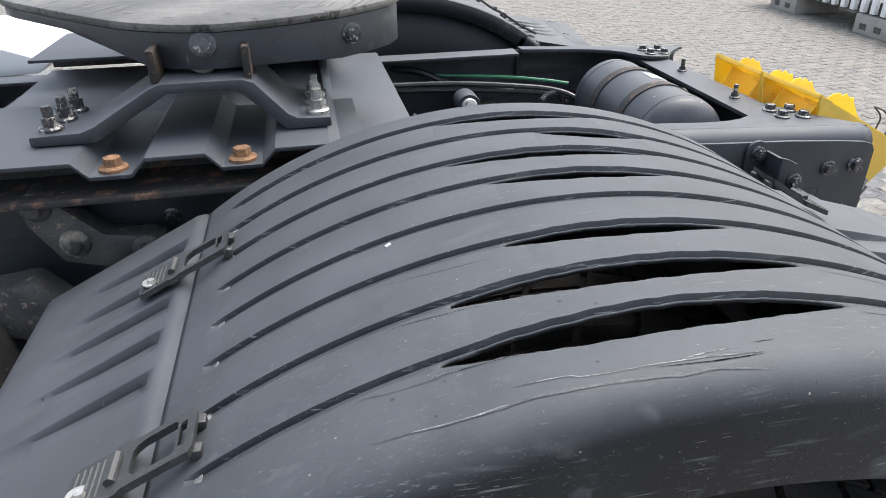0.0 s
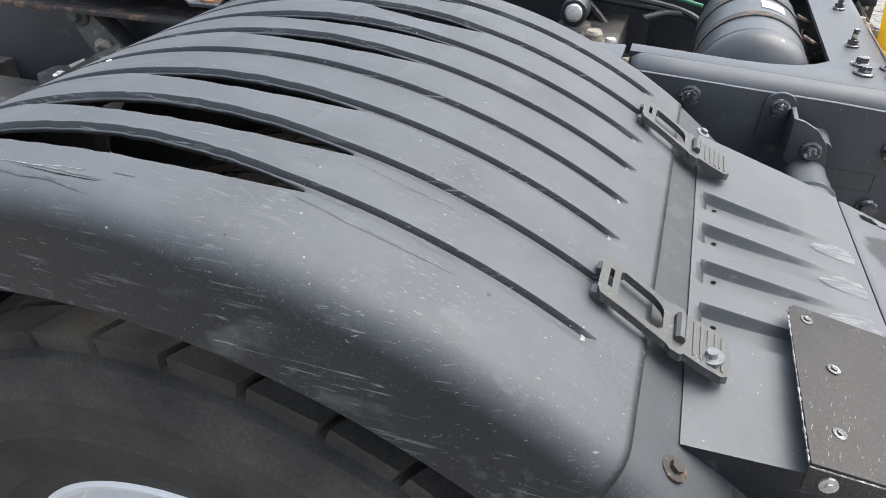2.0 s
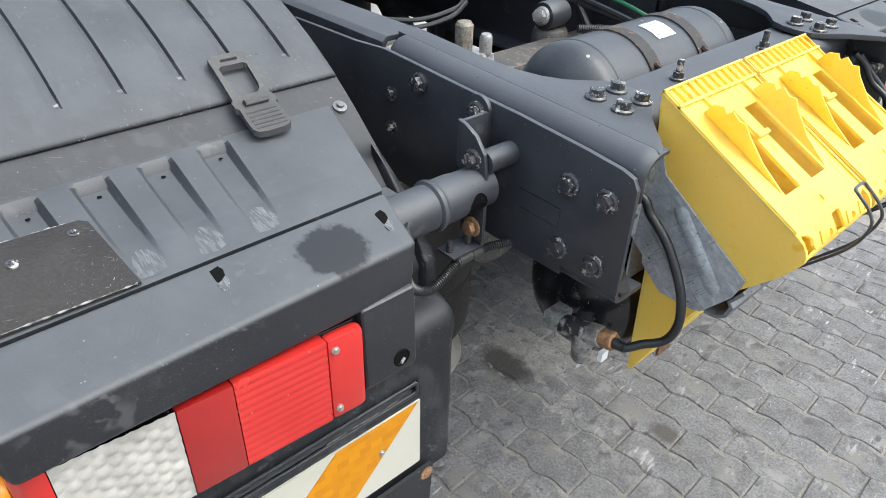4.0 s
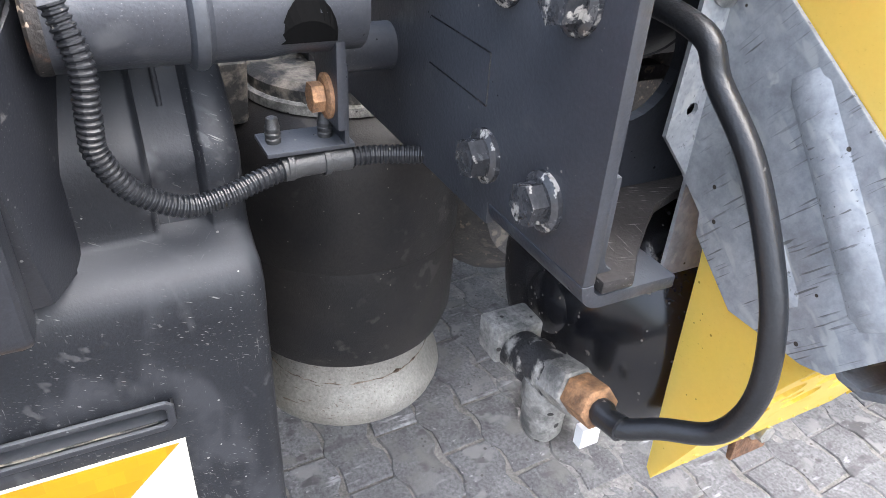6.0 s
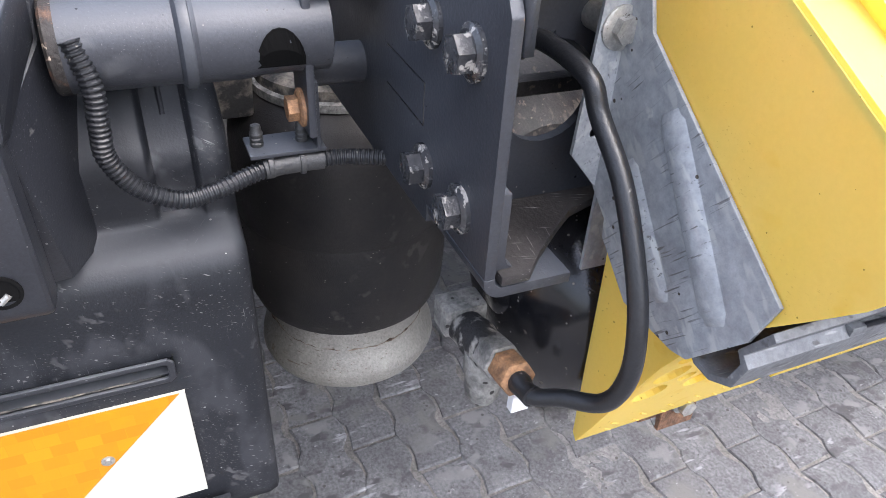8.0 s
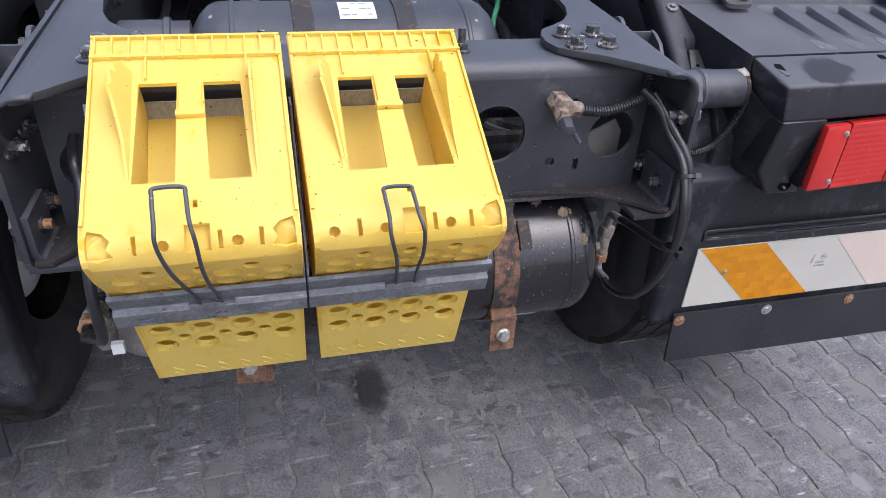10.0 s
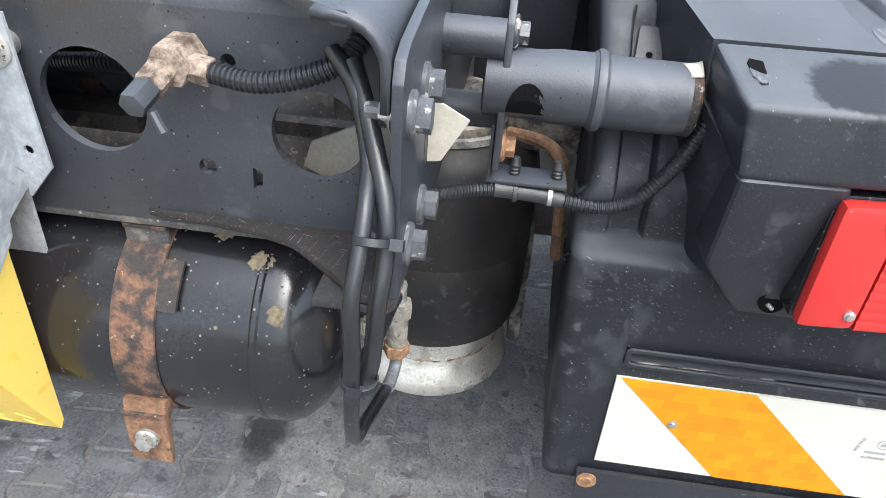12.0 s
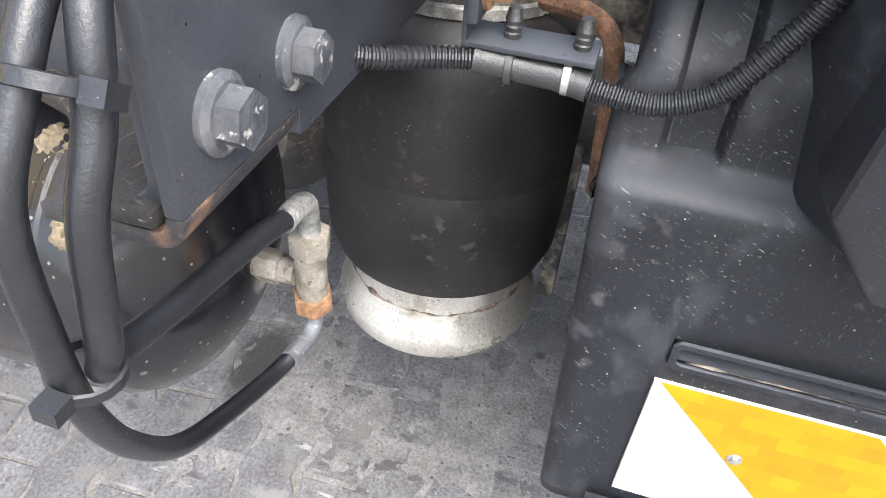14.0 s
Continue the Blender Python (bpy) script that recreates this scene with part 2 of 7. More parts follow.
DRIED_MUD = surf("dried_mud", (0.070, 0.055, 0.038), (0.185, 0.150, 0.100), 0.92, scale=40, fine=200, bump=0.9, grit=0.35)
GLOSS = surf("gloss_black_tank", (0.008, 0.008, 0.010), (0.018, 0.018, 0.020), 0.21, rough_swing=0.10, spec=0.55, grit=0.3, fine=180, bump=0.05, speck=0.72, speck_colour=(0.13, 0.115, 0.10), speck_scale=60, drops=((120, 0.22, 0.035, (0.12, 0.105, 0.085), 0.8), (300, 0.28, 0.09, (0.15, 0.135, 0.115), 0.7)))
TANK_GREY = surf("dusty_tank_paint", (0.034, 0.038, 0.046), (0.068, 0.073, 0.082), 0.42, fine=300, bump=0.10, speck=0.72, speck_colour=(0.34, 0.32, 0.29), grit=0.15, drops=((60, 0.2, 0.06, (0.35, 0.33, 0.30), 0.7),))
# shade inside holes, pockets, notches and cracks, put into a near-black colour
RECESS_SHADE = surf("recess_shade", (0.003, 0.003, 0.003), (0.005, 0.005, 0.005), 0.9, spec=0.1)
RUBBER = surf("tyre_rubber", (0.022, 0.021, 0.020), (0.058, 0.054, 0.049), 0.85, spec=0.25, fine=350, bump=0.4, scale=9, grit=0.25)
BELLOW = surf("bellow_rubber", (0.010, 0.010, 0.011), (0.028, 0.025, 0.023), 0.50, spec=0.35, fine=500, bump=0.25, scale=9, grit=0.22, grit_scale=240, drops=((330, 0.22, 0.03, (0.22, 0.20, 0.18), 0.7),), marks=((0.05, 0.02, (0, 0, 0), 0.60, 0.50, (0.045, 0.041, 0.038)),))
HOSE = surf("hose_rubber", (0.010, 0.011, 0.013), (0.020, 0.021, 0.024), 0.36, spec=0.55, fine=500, bump=0.15, speck=0.70, speck_colour=(0.20, 0.19, 0.17), grit=0.25)
FOAM = surf("mud_flap_rubber", (0.011, 0.012, 0.016), (0.020, 0.022, 0.027), 0.6, fine=500, bump=0.35, grit=0.25, drops=((150, 0.2, 0.04, (0.13, 0.13, 0.12), 0.7),), marks=((0.05, 0.002, (0, 0, 80), 0.64, 0.5, (0.10, 0.10, 0.10)),))
RUST = surf("rusty_steel", (0.070, 0.036, 0.021), (0.25, 0.135, 0.075), 0.85, scale=60, fine=350, bump=0.7, speck=0.64, speck_colour=(0.04, 0.03, 0.025), speck_scale=90, grit=0.3)
RUST_BLACK = surf("rust_through_black_paint", (0.022, 0.019, 0.017), (0.115, 0.060, 0.036), 0.72, scale=60, contrast=(0.50, 0.64), fine=300, bump=0.6, speck=0.64, speck_colour=(0.34, 0.27, 0.21), speck_scale=110, grit=0.3)
STRAP_RUST = surf("flaking_strap_rust", (0.026, 0.022, 0.021), (0.150, 0.078, 0.048), 0.8, scale=48, contrast=(0.43, 0.60), fine=260, bump=0.9, speck=0.66, speck_colour=(0.36, 0.26, 0.18), speck_scale=80, grit=0.35)
RUST_EDGE = surf("rust_edged_black_paint", (0.026, 0.025, 0.026), (0.15, 0.085, 0.055), 0.7, scale=34, contrast=(0.54, 0.66), fine=300, bump=0.5, grit=0.3, speck=0.68, speck_colour=(0.28, 0.22, 0.17), speck_scale=100)
BOLT_RUST = surf("rusty_bolt", world_space=True, c1=(0.15, 0.085, 0.048), c2=(0.40, 0.22, 0.11), rough=0.7, metal=0.2, scale=120, fine=500, bump=0.5, grit=0.3)
CORRODED = surf("corroded_fitting", (0.085, 0.056, 0.040), (0.32, 0.255, 0.20), 0.75, metal=0.15, scale=75, contrast=(0.40, 0.58), fine=400, bump=0.6, grit=0.3)
BOLT = surf("painted_bolt", (0.030, 0.031, 0.034), (0.055, 0.056, 0.060), 0.26, spec=0.8, scale=90, fine=400, bump=0.2, speck=0.575, speck_colour=(0.36, 0.34, 0.31), speck_scale=80, grit=0.25, world_space=True)
BOLT_CHIPPED = surf("chipped_bolt", (0.050, 0.053, 0.060), (0.105, 0.108, 0.114), 0.34, scale=60, fine=400, bump=0.3, speck=0.585, speck_colour=(0.33, 0.32, 0.30), speck_scale=90, grit=0.2, world_space=True)
STEEL = surf("zinc_bolt", (0.38, 0.38, 0.36), (0.56, 0.55, 0.52), 0.40, metal=0.75, scale=80, fine=400, bump=0.25, grit=0.2, speck=0.62, speck_colour=(0.13, 0.11, 0.09), speck_scale=160)
GALV = surf("galvanised_sheet", (0.275, 0.295, 0.315), (0.41, 0.43, 0.45), 0.50, metal=0.2, scale=34, fine=160, bump=0.35, grit=0.16, grit_scale=150, speck=0.68, speck_colour=(0.48, 0.50, 0.49), speck_scale=30, marks=((0.03, 0.01, (0, 40, 0), 0.58, 0.46, (0.44, 0.46, 0.46)), (0.03, 0.002, (0, -50, 0), 0.62, 0.46, (0.14, 0.14, 0.14))), drops=((150, 0.2, 0.05, (0.06, 0.05, 0.04), 0.8),))
GALV_DARK = surf("weathered_zinc_strap", (0.11, 0.115, 0.125), (0.19, 0.20, 0.21), 0.55, metal=0.3, scale=30, fine=200, bump=0.35, grit=0.2, grit_scale=160, marks=((0.03, 0.004, (0, 0, 85), 0.62, 0.46, (0.26, 0.27, 0.27)), (0.02, 0.006, (0, 0, 60), 0.62, 0.46, (0.06, 0.06, 0.06))))
ALLOY = surf("piston_aluminium", (0.52, 0.50, 0.45), (0.72, 0.70, 0.64), 0.30, metal=0.7, scale=9, fine=200, bump=0.35, speck=0.70, speck_colour=(0.19, 0.15, 0.10), speck_scale=60, grit=0.15, marks=((0.012, 0.03, (0, 0, 0), 0.58, 0.47, (0.40, 0.365, 0.30)), (0.03, 0.002, (0, 0, 40), 0.63, 0.45, (0.16, 0.13, 0.10))))
ALLOY_DULL = surf("dusty_aluminium", (0.23, 0.22, 0.195), (0.38, 0.365, 0.33), 0.42, metal=0.45, scale=10, fine=200, bump=0.35, speck=0.70, speck_colour=(0.20, 0.16, 0.11), speck_scale=60, grit=0.2, marks=((0.03, 0.002, (0, 0, 40), 0.63, 0.45, (0.18, 0.15, 0.12)),))
RIM = surf("silver_rim", (0.62, 0.63, 0.65), (0.74, 0.75, 0.77), 0.40, metal=0.12, scale=6, fine=300, bump=0.08, grit=0.05, marks=((0.05, 0.002, (0, 60, 0), 0.64, 0.48, (0.40, 0.40, 0.40)),))
BRASS = surf("dusty_brass_fitting", (0.16, 0.138, 0.108), (0.33, 0.305, 0.26), 0.62, metal=0.25, scale=70, fine=300, bump=0.5, grit=0.25, speck=0.62, speck_colour=(0.12, 0.09, 0.06), speck_scale=130)
MUDDY_VALVE = surf("mud_caked_valve", (0.022, 0.022, 0.023), (0.36, 0.35, 0.32), 0.7, scale=42, contrast=(0.50, 0.60), fine=250, bump=0.8, grit=0.2)
MUD_ZINC = surf("mud_covered_zinc", (0.095, 0.095, 0.090), (0.27, 0.264, 0.245), 0.75, scale=48, contrast=(0.36, 0.6), fine=250, bump=0.9, grit=0.3, drops=((120, 0.3, 0.14, (0.03, 0.028, 0.025), 0.8),))
YELLOW = surf("yellow_plastic", (0.900, 0.728, 0.150), (0.910, 0.765, 0.235), 0.42, scale=5, fine=500, bump=0.06, spec=0.4, grit=0.03, drops=((150, 0.22, 0.012, (0.045, 0.035, 0.02), 0.8), (260, 0.22, 0.04, (0.10, 0.075, 0.03), 0.8)), marks=((0.02, 0.0012, (0, 0, 25), 0.66, 0.5, (0.55, 0.40, 0.09)), (0.03, 0.02, (0, 0, 0), 0.6, 0.5, (0.82, 0.60, 0.08))))
ynt = YELLOW.node_tree
glow_through, blend = ynt.nodes.new("ShaderNodeBsdfTranslucent"), ynt.nodes.new("ShaderNodeMixShader")
glow_through.inputs["Color"].default_value, blend.inputs[0].default_value = (1.0, 0.79, 0.05, 1), 0.42
ynt.links.new(ynt.nodes["Principled BSDF"].outputs[0], blend.inputs[1])
ynt.links.new(glow_through.outputs[0], blend.inputs[2])
ynt.links.new(blend.outputs[0], ynt.nodes["Material Output"].inputs["Surface"])
RED_LENS = surf("red_lens", (0.43, 0.020, 0.018), (0.50, 0.030, 0.026), 0.22, fine=60, bump=0.02, coat=0.15, drops=((160, 0.2, 0.03, (0.30, 0.10, 0.08), 0.6),))
RED_DARK = surf("dark_red_lens", (0.24, 0.010, 0.010), (0.30, 0.014, 0.012), 0.2, fine=60, bump=0.02, coat=0.6)
CLEAR_LENS = surf("clear_prism_lens", (0.30, 0.29, 0.27), (0.50, 0.48, 0.45), 0.14, scale=30, fine=60, bump=0.1, coat=0.5)
AMBER = surf("amber_lens", (0.82, 0.27, 0.008), (0.88, 0.33, 0.012), 0.2, fine=80, bump=0.04, coat=0.5)
WHITE_FILM = surf("white_reflective_film", (0.46, 0.45, 0.39), (0.50, 0.49, 0.43), 0.4, fine=300, bump=0.03, drops=((140, 0.16, 0.03, (0.30, 0.29, 0.26), 0.7),))
# right panel's second amber band, its pale peach reflection put into the colour
GLARE_PALED_FILM = surf("glare_paled_film", (0.54, 0.45, 0.39), (0.58, 0.49, 0.43), 0.4, fine=300, bump=0.03)
LABEL = surf("paper_label", (0.62, 0.64, 0.66), (0.72, 0.73, 0.74), 0.5, fine=300, bump=0.03)
INK = surf("grey_print", (0.24, 0.24, 0.23), (0.28, 0.28, 0.27), 0.6)
WHITE = surf("white_plastic", (0.74, 0.75, 0.76), (0.80, 0.80, 0.80), 0.35, fine=200, bump=0.03)
GREASE = surf("greasy_worn_steel", (0.060, 0.057, 0.052), (0.210, 0.200, 0.185), 0.5, spec=0.35, metal=0.0, scale=7, fine=120, bump=0.3, speck=0.62, speck_colour=(0.035, 0.032, 0.030), speck_scale=22, grit=0.2, marks=((0.15, 0.012, (0, 0, 70), 0.58, 0.42, (0.05, 0.045, 0.04)),))
GREEN = surf("green_air_line", (0.03, 0.16, 0.08), (0.05, 0.20, 0.10), 0.4)
CREAM = surf("cream_panel", (0.36, 0.33, 0.27), (0.46, 0.43, 0.36), 0.6, scale=20, grit=0.1)
CONCRETE = surf("pale_concrete", (0.30, 0.285, 0.26), (0.40, 0.38, 0.35), 0.9, scale=6, fine=200, bump=0.5, grit=0.1)
PAVER_BASE = dict(c1=(0.104, 0.103, 0.106), c2=(0.175, 0.174, 0.177), rough=0.9, scale=12, fine=150, bump=1.0, grit=0.38, grit_scale=150, speck=0.69, speck_colour=(0.30, 0.30, 0.295), speck_scale=60, world_space=True,
                  marks=((0.05, 0.06, (0, 0, 8), 0.55, 0.46, (0.205, 0.202, 0.198)), (0.030, 0.055, (0, 0, 3), 0.56, 0.48, (0.076, 0.074, 0.074)), (0.012, 0.060, (0, 0, 4), 0.57, 0.545, (0.34, 0.345, 0.35)), (0.20, 0.16, (0, 0, 20), 0.54, 0.46, (0.160, 0.155, 0.147)), (0.006, 0.014, (0, 0, 10), 0.66, 0.48, (0.30, 0.30, 0.30))),
                  drops=((110, 0.30, 0.07, (0.085, 0.082, 0.078), 0.9), (14, 0.06, 0.20, (0.03, 0.028, 0.02), 0.9)),
                  spots=((-0.605, 0.060, 0.080, 0.042, (0.026, 0.024, 0.022), 0.7, False), (-0.139, 0.195, 0.040, 0.024, (0.060, 0.055, 0.048), 0.9, False)))
PAVER = surf("paver_concrete", **PAVER_BASE, vary="object", swing=0.09)
PAVER_REST = surf("paver_concrete_far", **PAVER_BASE, vary="island", swing=0.09)
PAVER_SANDY = surf("sandy_paver_concrete", **{**PAVER_BASE, "c1": (0.168, 0.156, 0.138), "c2": (0.262, 0.246, 0.220)}, vary="island", swing=0.06)
SAND = surf("joint_sand", (0.135, 0.128, 0.118), (0.230, 0.218, 0.200), 0.95, scale=16, fine=200, bump=1.0, grit=0.35, grit_scale=170, world_space=True)


def reflex_film():
    """Amber prismatic film: small blocks of two tones in a basket weave."""
    m = bpy.data.materials.new("amber_prismatic_film")
    m.use_nodes = True
    n, l = m.node_tree.nodes, m.node_tree.links
    b, tc, mp, br = n["Principled BSDF"], n.new("ShaderNodeTexCoord"), n.new("ShaderNodeMapping"), n.new("ShaderNodeTexBrick")
    mp.inputs["Rotation"].default_value = (0, radians(90), radians(90))
    l.new(tc.outputs["Object"], mp.inputs["Vector"])
    l.new(mp.outputs[0], br.inputs["Vector"])
    br.inputs["Color1"].default_value, br.inputs["Color2"].default_value, br.inputs["Mortar"].default_value = (0.58, 0.238, 0.0, 1), (0.46, 0.172, 0.0, 1), (0.52, 0.205, 0.0, 1)
    br.inputs["Scale"].default_value, br.inputs["Mortar Size"].default_value, br.inputs["Brick Width"].default_value, br.inputs["Row Height"].default_value = 30, 0.01, 0.6, 0.42
    l.new(br.outputs["Color"], b.inputs["Base Color"])
    b.inputs["Roughness"].default_value = 0.38
    return m


AMBER_FILM = reflex_film()


# ---- shapes: each gives (vertices, faces) ----
def join(*gs):
    V, F = [], []
    for v, f in gs:
        k = len(V)
        V += [tuple(p) for p in v]
        F += [tuple(i + k for i in q) for q in f]
    return V, F


def moved(g, m):
    return [tuple(m @ Vector(p)) for p in g[0]], g[1]


def side(g, s):
    """The shape as built for the positive y side, or its mirror image."""
    return g if s > 0 else ([(x, -y, z) for x, y, z in g[0]], [tuple(reversed(f)) for f in g[1]])


def box(x0, x1, y0, y1, z0, z1):
    V = [(x, y, z) for z in (z0, z1) for y in (y0, y1) for x in (x0, x1)]
    return V, [(0, 2, 3, 1), (4, 5, 7, 6), (0, 1, 5, 4), (1, 3, 7, 5), (3, 2, 6, 7), (2, 0, 4, 6)]


def prism(poly, axis, a0, a1):
    """A polygon drawn out along an axis: (x, z) for y, (y, z) for x, (x, y) for z."""
    put = {"y": lambda p, a: (p[0], a, p[1]), "x": lambda p, a: (a, p[0], p[1]), "z": lambda p, a: (p[0], p[1], a)}[axis]
    n = len(poly)
    V = [put(p, a0) for p in poly] + [put(p, a1) for p in poly]
    return V, [tuple(range(n))[::-1], tuple(range(n, 2 * n))] + [(i, (i + 1) % n, n + (i + 1) % n, n + i) for i in range(n)]


def disc(cx, cy, r, n=24, a0=0.0, a1=math.tau):
    full = abs(a1 - a0 - math.tau) < 1e-6
    return [(cx + r * math.cos(a0 + (a1 - a0) * i / (n if full else n - 1)), cy + r * math.sin(a0 + (a1 - a0) * i / (n if full else n - 1))) for i in range(n)]


def plate(outer, holes, to3d, thick):
    """A sheet with holes through it. to3d(u, v, w) places a point; w runs through the thickness."""
    from mathutils.geometry import delaunay_2d_cdt
    pts, loops = [], []
    for ring in [outer] + list(holes):
        loops.append(list(range(len(pts), len(pts) + len(ring))))
        pts += [Vector(p) for p in ring]
    edges = [(r[i], r[(i + 1) % len(r)]) for r in loops for i in range(len(r))]
    vs, es, fs, *_ = delaunay_2d_cdt(pts, edges, [], 0, 1e-6)
    def inside(p, ring):
        hit, j = False, len(ring) - 1
        for i in range(len(ring)):
            (xi, yi), (xj, yj) = ring[i], ring[j]
            if (yi > p[1]) != (yj > p[1]) and p[0] < (xj - xi) * (p[1] - yi) / (yj - yi) + xi:
                hit = not hit
            j = i
        return hit
    keep = []
    for f in fs:
        c = sum((vs[i] for i in f), Vector((0, 0))) / len(f)
        if inside(c, outer) and not any(inside(c, h) for h in holes):
            keep.append(tuple(f))
    n = len(vs)
    V = [to3d(p[0], p[1], 0) for p in vs] + [to3d(p[0], p[1], thick) for p in vs]
    F = [f[::-1] for f in keep] + [tuple(i + n for i in f) for f in keep]
    count = {}
    for f in keep:
        for i in range(len(f)):
            e = (f[i], f[(i + 1) % len(f)])
            count[e] = 1
    for a, b in count:
        if (b, a) not in count:
            F.append((a, b, b + n, a + n))
    return V, F


def spline(points, step=8):
    """A smooth path through the points."""
    P = [Vector(p) for p in points]
    P = [2 * P[0] - P[1]] + P + [2 * P[-1] - P[-2]]
    out = []
    for i in range(1, len(P) - 2):
        for k in range(step):
            t = k / step
            out.append(0.5 * (2 * P[i] + (P[i + 1] - P[i - 1]) * t + (2 * P[i - 1] - 5 * P[i] + 4 * P[i + 1] - P[i + 2]) * t * t
                              + (3 * P[i] - 3 * P[i + 1] + P[i + 2] - P[i - 1]) * t ** 3))
    return out + [P[-2]]


def tube(path, r, n=12):
    """A round bar along a path. r: a radius, or one for each point."""
    P = [Vector(p) for p in path]
    rs = r if isinstance(r, (list, tuple)) else [r] * len(P)
    t = (P[1] - P[0]).normalized()
    u = t.orthogonal().normalized()
    V, F = [], []
    for i, p in enumerate(P):
        t = (P[min(i + 1, len(P) - 1)] - P[max(i - 1, 0)]).normalized()
        u = (u - t * u.dot(t)).normalized()
        w = t.cross(u)
        V += [tuple(p + (u * math.cos(math.tau * k / n) + w * math.sin(math.tau * k / n)) * rs[i]) for k in range(n)]
    for i in range(len(P) - 1):
        F += [(i * n + k, i * n + (k + 1) % n, (i + 1) * n + (k + 1) % n, (i + 1) * n + k) for k in range(n)]
    return V, F + [tuple(range(n))[::-1], tuple(range((len(P) - 1) * n, len(P) * n))]


def conduit(points, r, pitch=0.0040, n=12):
    """Corrugated cable conduit: rings along a smooth path."""
    P = spline(points, 60)
    L = [0.0]
    for a, b in zip(P, P[1:]):
        L.append(L[-1] + (b - a).length)
    path, rs, count = [], [], int(L[-1] / pitch * 4)
    j = 0
    for i in range(count + 1):
        s = L[-1] * i / count
        while j < len(P) - 2 and L[j + 1] < s:
            j += 1
        f = (s - L[j]) / max(1e-9, L[j + 1] - L[j])
        path.append(P[j].lerp(P[j + 1], f))
        rs.append(r * (1.0, 1.0, 0.84, 0.84)[i % 4])
    return tube(path, rs, n)


def lathe(profile, place, axis="z", n=40, a0=0.0, a1=math.tau):
    """Turns (radius, height) pairs round an axis through the place."""
    full = abs(a1 - a0 - math.tau) < 1e-6
    cols = n if full else n + 1
    V, F = [], []
    for r, h in profile:
        for k in range(cols):
            a = a0 + (a1 - a0) * k / n
            c, s = r * math.cos(a), r * math.sin(a)
            x, y, z = {"z": (c, s, h), "y": (c, h, s), "x": (h, c, s)}[axis]
            V.append((place[0] + x, place[1] + y, place[2] + z))
    for i in range(len(profile) - 1):
        for k in range(n):
            F.append((i * cols + k, i * cols + (k + 1) % cols, (i + 1) * cols + (k + 1) % cols, (i + 1) * cols + k))
    return V, F


def sheet(rows):
    """A surface through a grid of points."""
    n = len(rows[0])
    return [tuple(p) for r in rows for p in r], [(i * n + k, i * n + k + 1, (i + 1) * n + k + 1, (i + 1) * n + k) for i in range(len(rows) - 1) for k in range(n - 1)]


WORLD = {}


def mesh_of(name, geo, bevel=0.0, seg=2, smooth=True, angle=32):
    me = bpy.data.meshes.new(name)
    bm = bmesh.new()
    vs = [bm.verts.new(p) for p in geo[0]]
    for f in geo[1]:
        if len(set(f)) > 2:
            try:
                bm.faces.new([vs[i] for i in f])
            except ValueError:
                pass
    bmesh.ops.remove_doubles(bm, verts=bm.verts, dist=1e-6)
    bmesh.ops.recalc_face_normals(bm, faces=bm.faces)
    if bevel:
        es = [e for e in bm.edges if len(e.link_faces) == 2 and e.calc_face_angle(0) > radians(25)]
        bmesh.ops.bevel(bm, geom=es, offset=bevel, segments=seg, affect="EDGES", profile=0.6, clamp_overlap=True)
    bm.to_mesh(me)
    bm.free()
    if smooth:
        me.polygons.foreach_set("use_smooth", [True] * len(me.polygons))
        me.set_sharp_from_angle(angle=radians(angle))
    return me


def thing(name, label, category, base, group="", kind=""):
    ob = new(name)
    ob.empty_display_size = 0.05
    ob.location = base
    WORLD[ob] = Matrix.Translation(base)
    return tagged(ob, label, category, group, kind)


def put(name, me, material, parent=None, label="", m=None):
    """Links a mesh as one object, at the pose m, under a thing or a part."""
    ob = new(name, me)
    if material and not me.materials:
        me.materials.append(material)
    m = m or Matrix()
    if parent:
        ob.parent = parent
        ob.matrix_parent_inverse = WORLD[parent].inverted()
    ob.matrix_basis = m
    WORLD[ob] = m.copy()
    return tagged(ob, label) if label else ob


def part(name, geo, material, parent, label="", bevel=0.0, seg=2, smooth=True, angle=32, shell=0.0, core=None):
    """core: a point inside; the skin is turned to face away from it, and its thickness grows inwards."""
    me = mesh_of(name, geo, bevel, seg, smooth, angle)
    if core and sum(f.normal.dot(f.center - Vector(core)) * f.area for f in me.polygons) < 0:
        me.flip_normals()
    ob = put(name, me, material, parent, label)
    if shell:
        mod = ob.modifiers.new("thickness", "SOLIDIFY")
        mod.thickness, mod.offset = shell, -1
    return ob


def solid(name, geo, material, label, category, group="", kind="", **k):
    """A thing that is one mesh."""
    return tagged(part(name, geo, material, None, **k), label, category, group, kind)


def aim(place, way):
    return Matrix.Translation(place) @ Vector(way).to_track_quat("Z", "Y").to_matrix().to_4x4()


BOLTS = {}


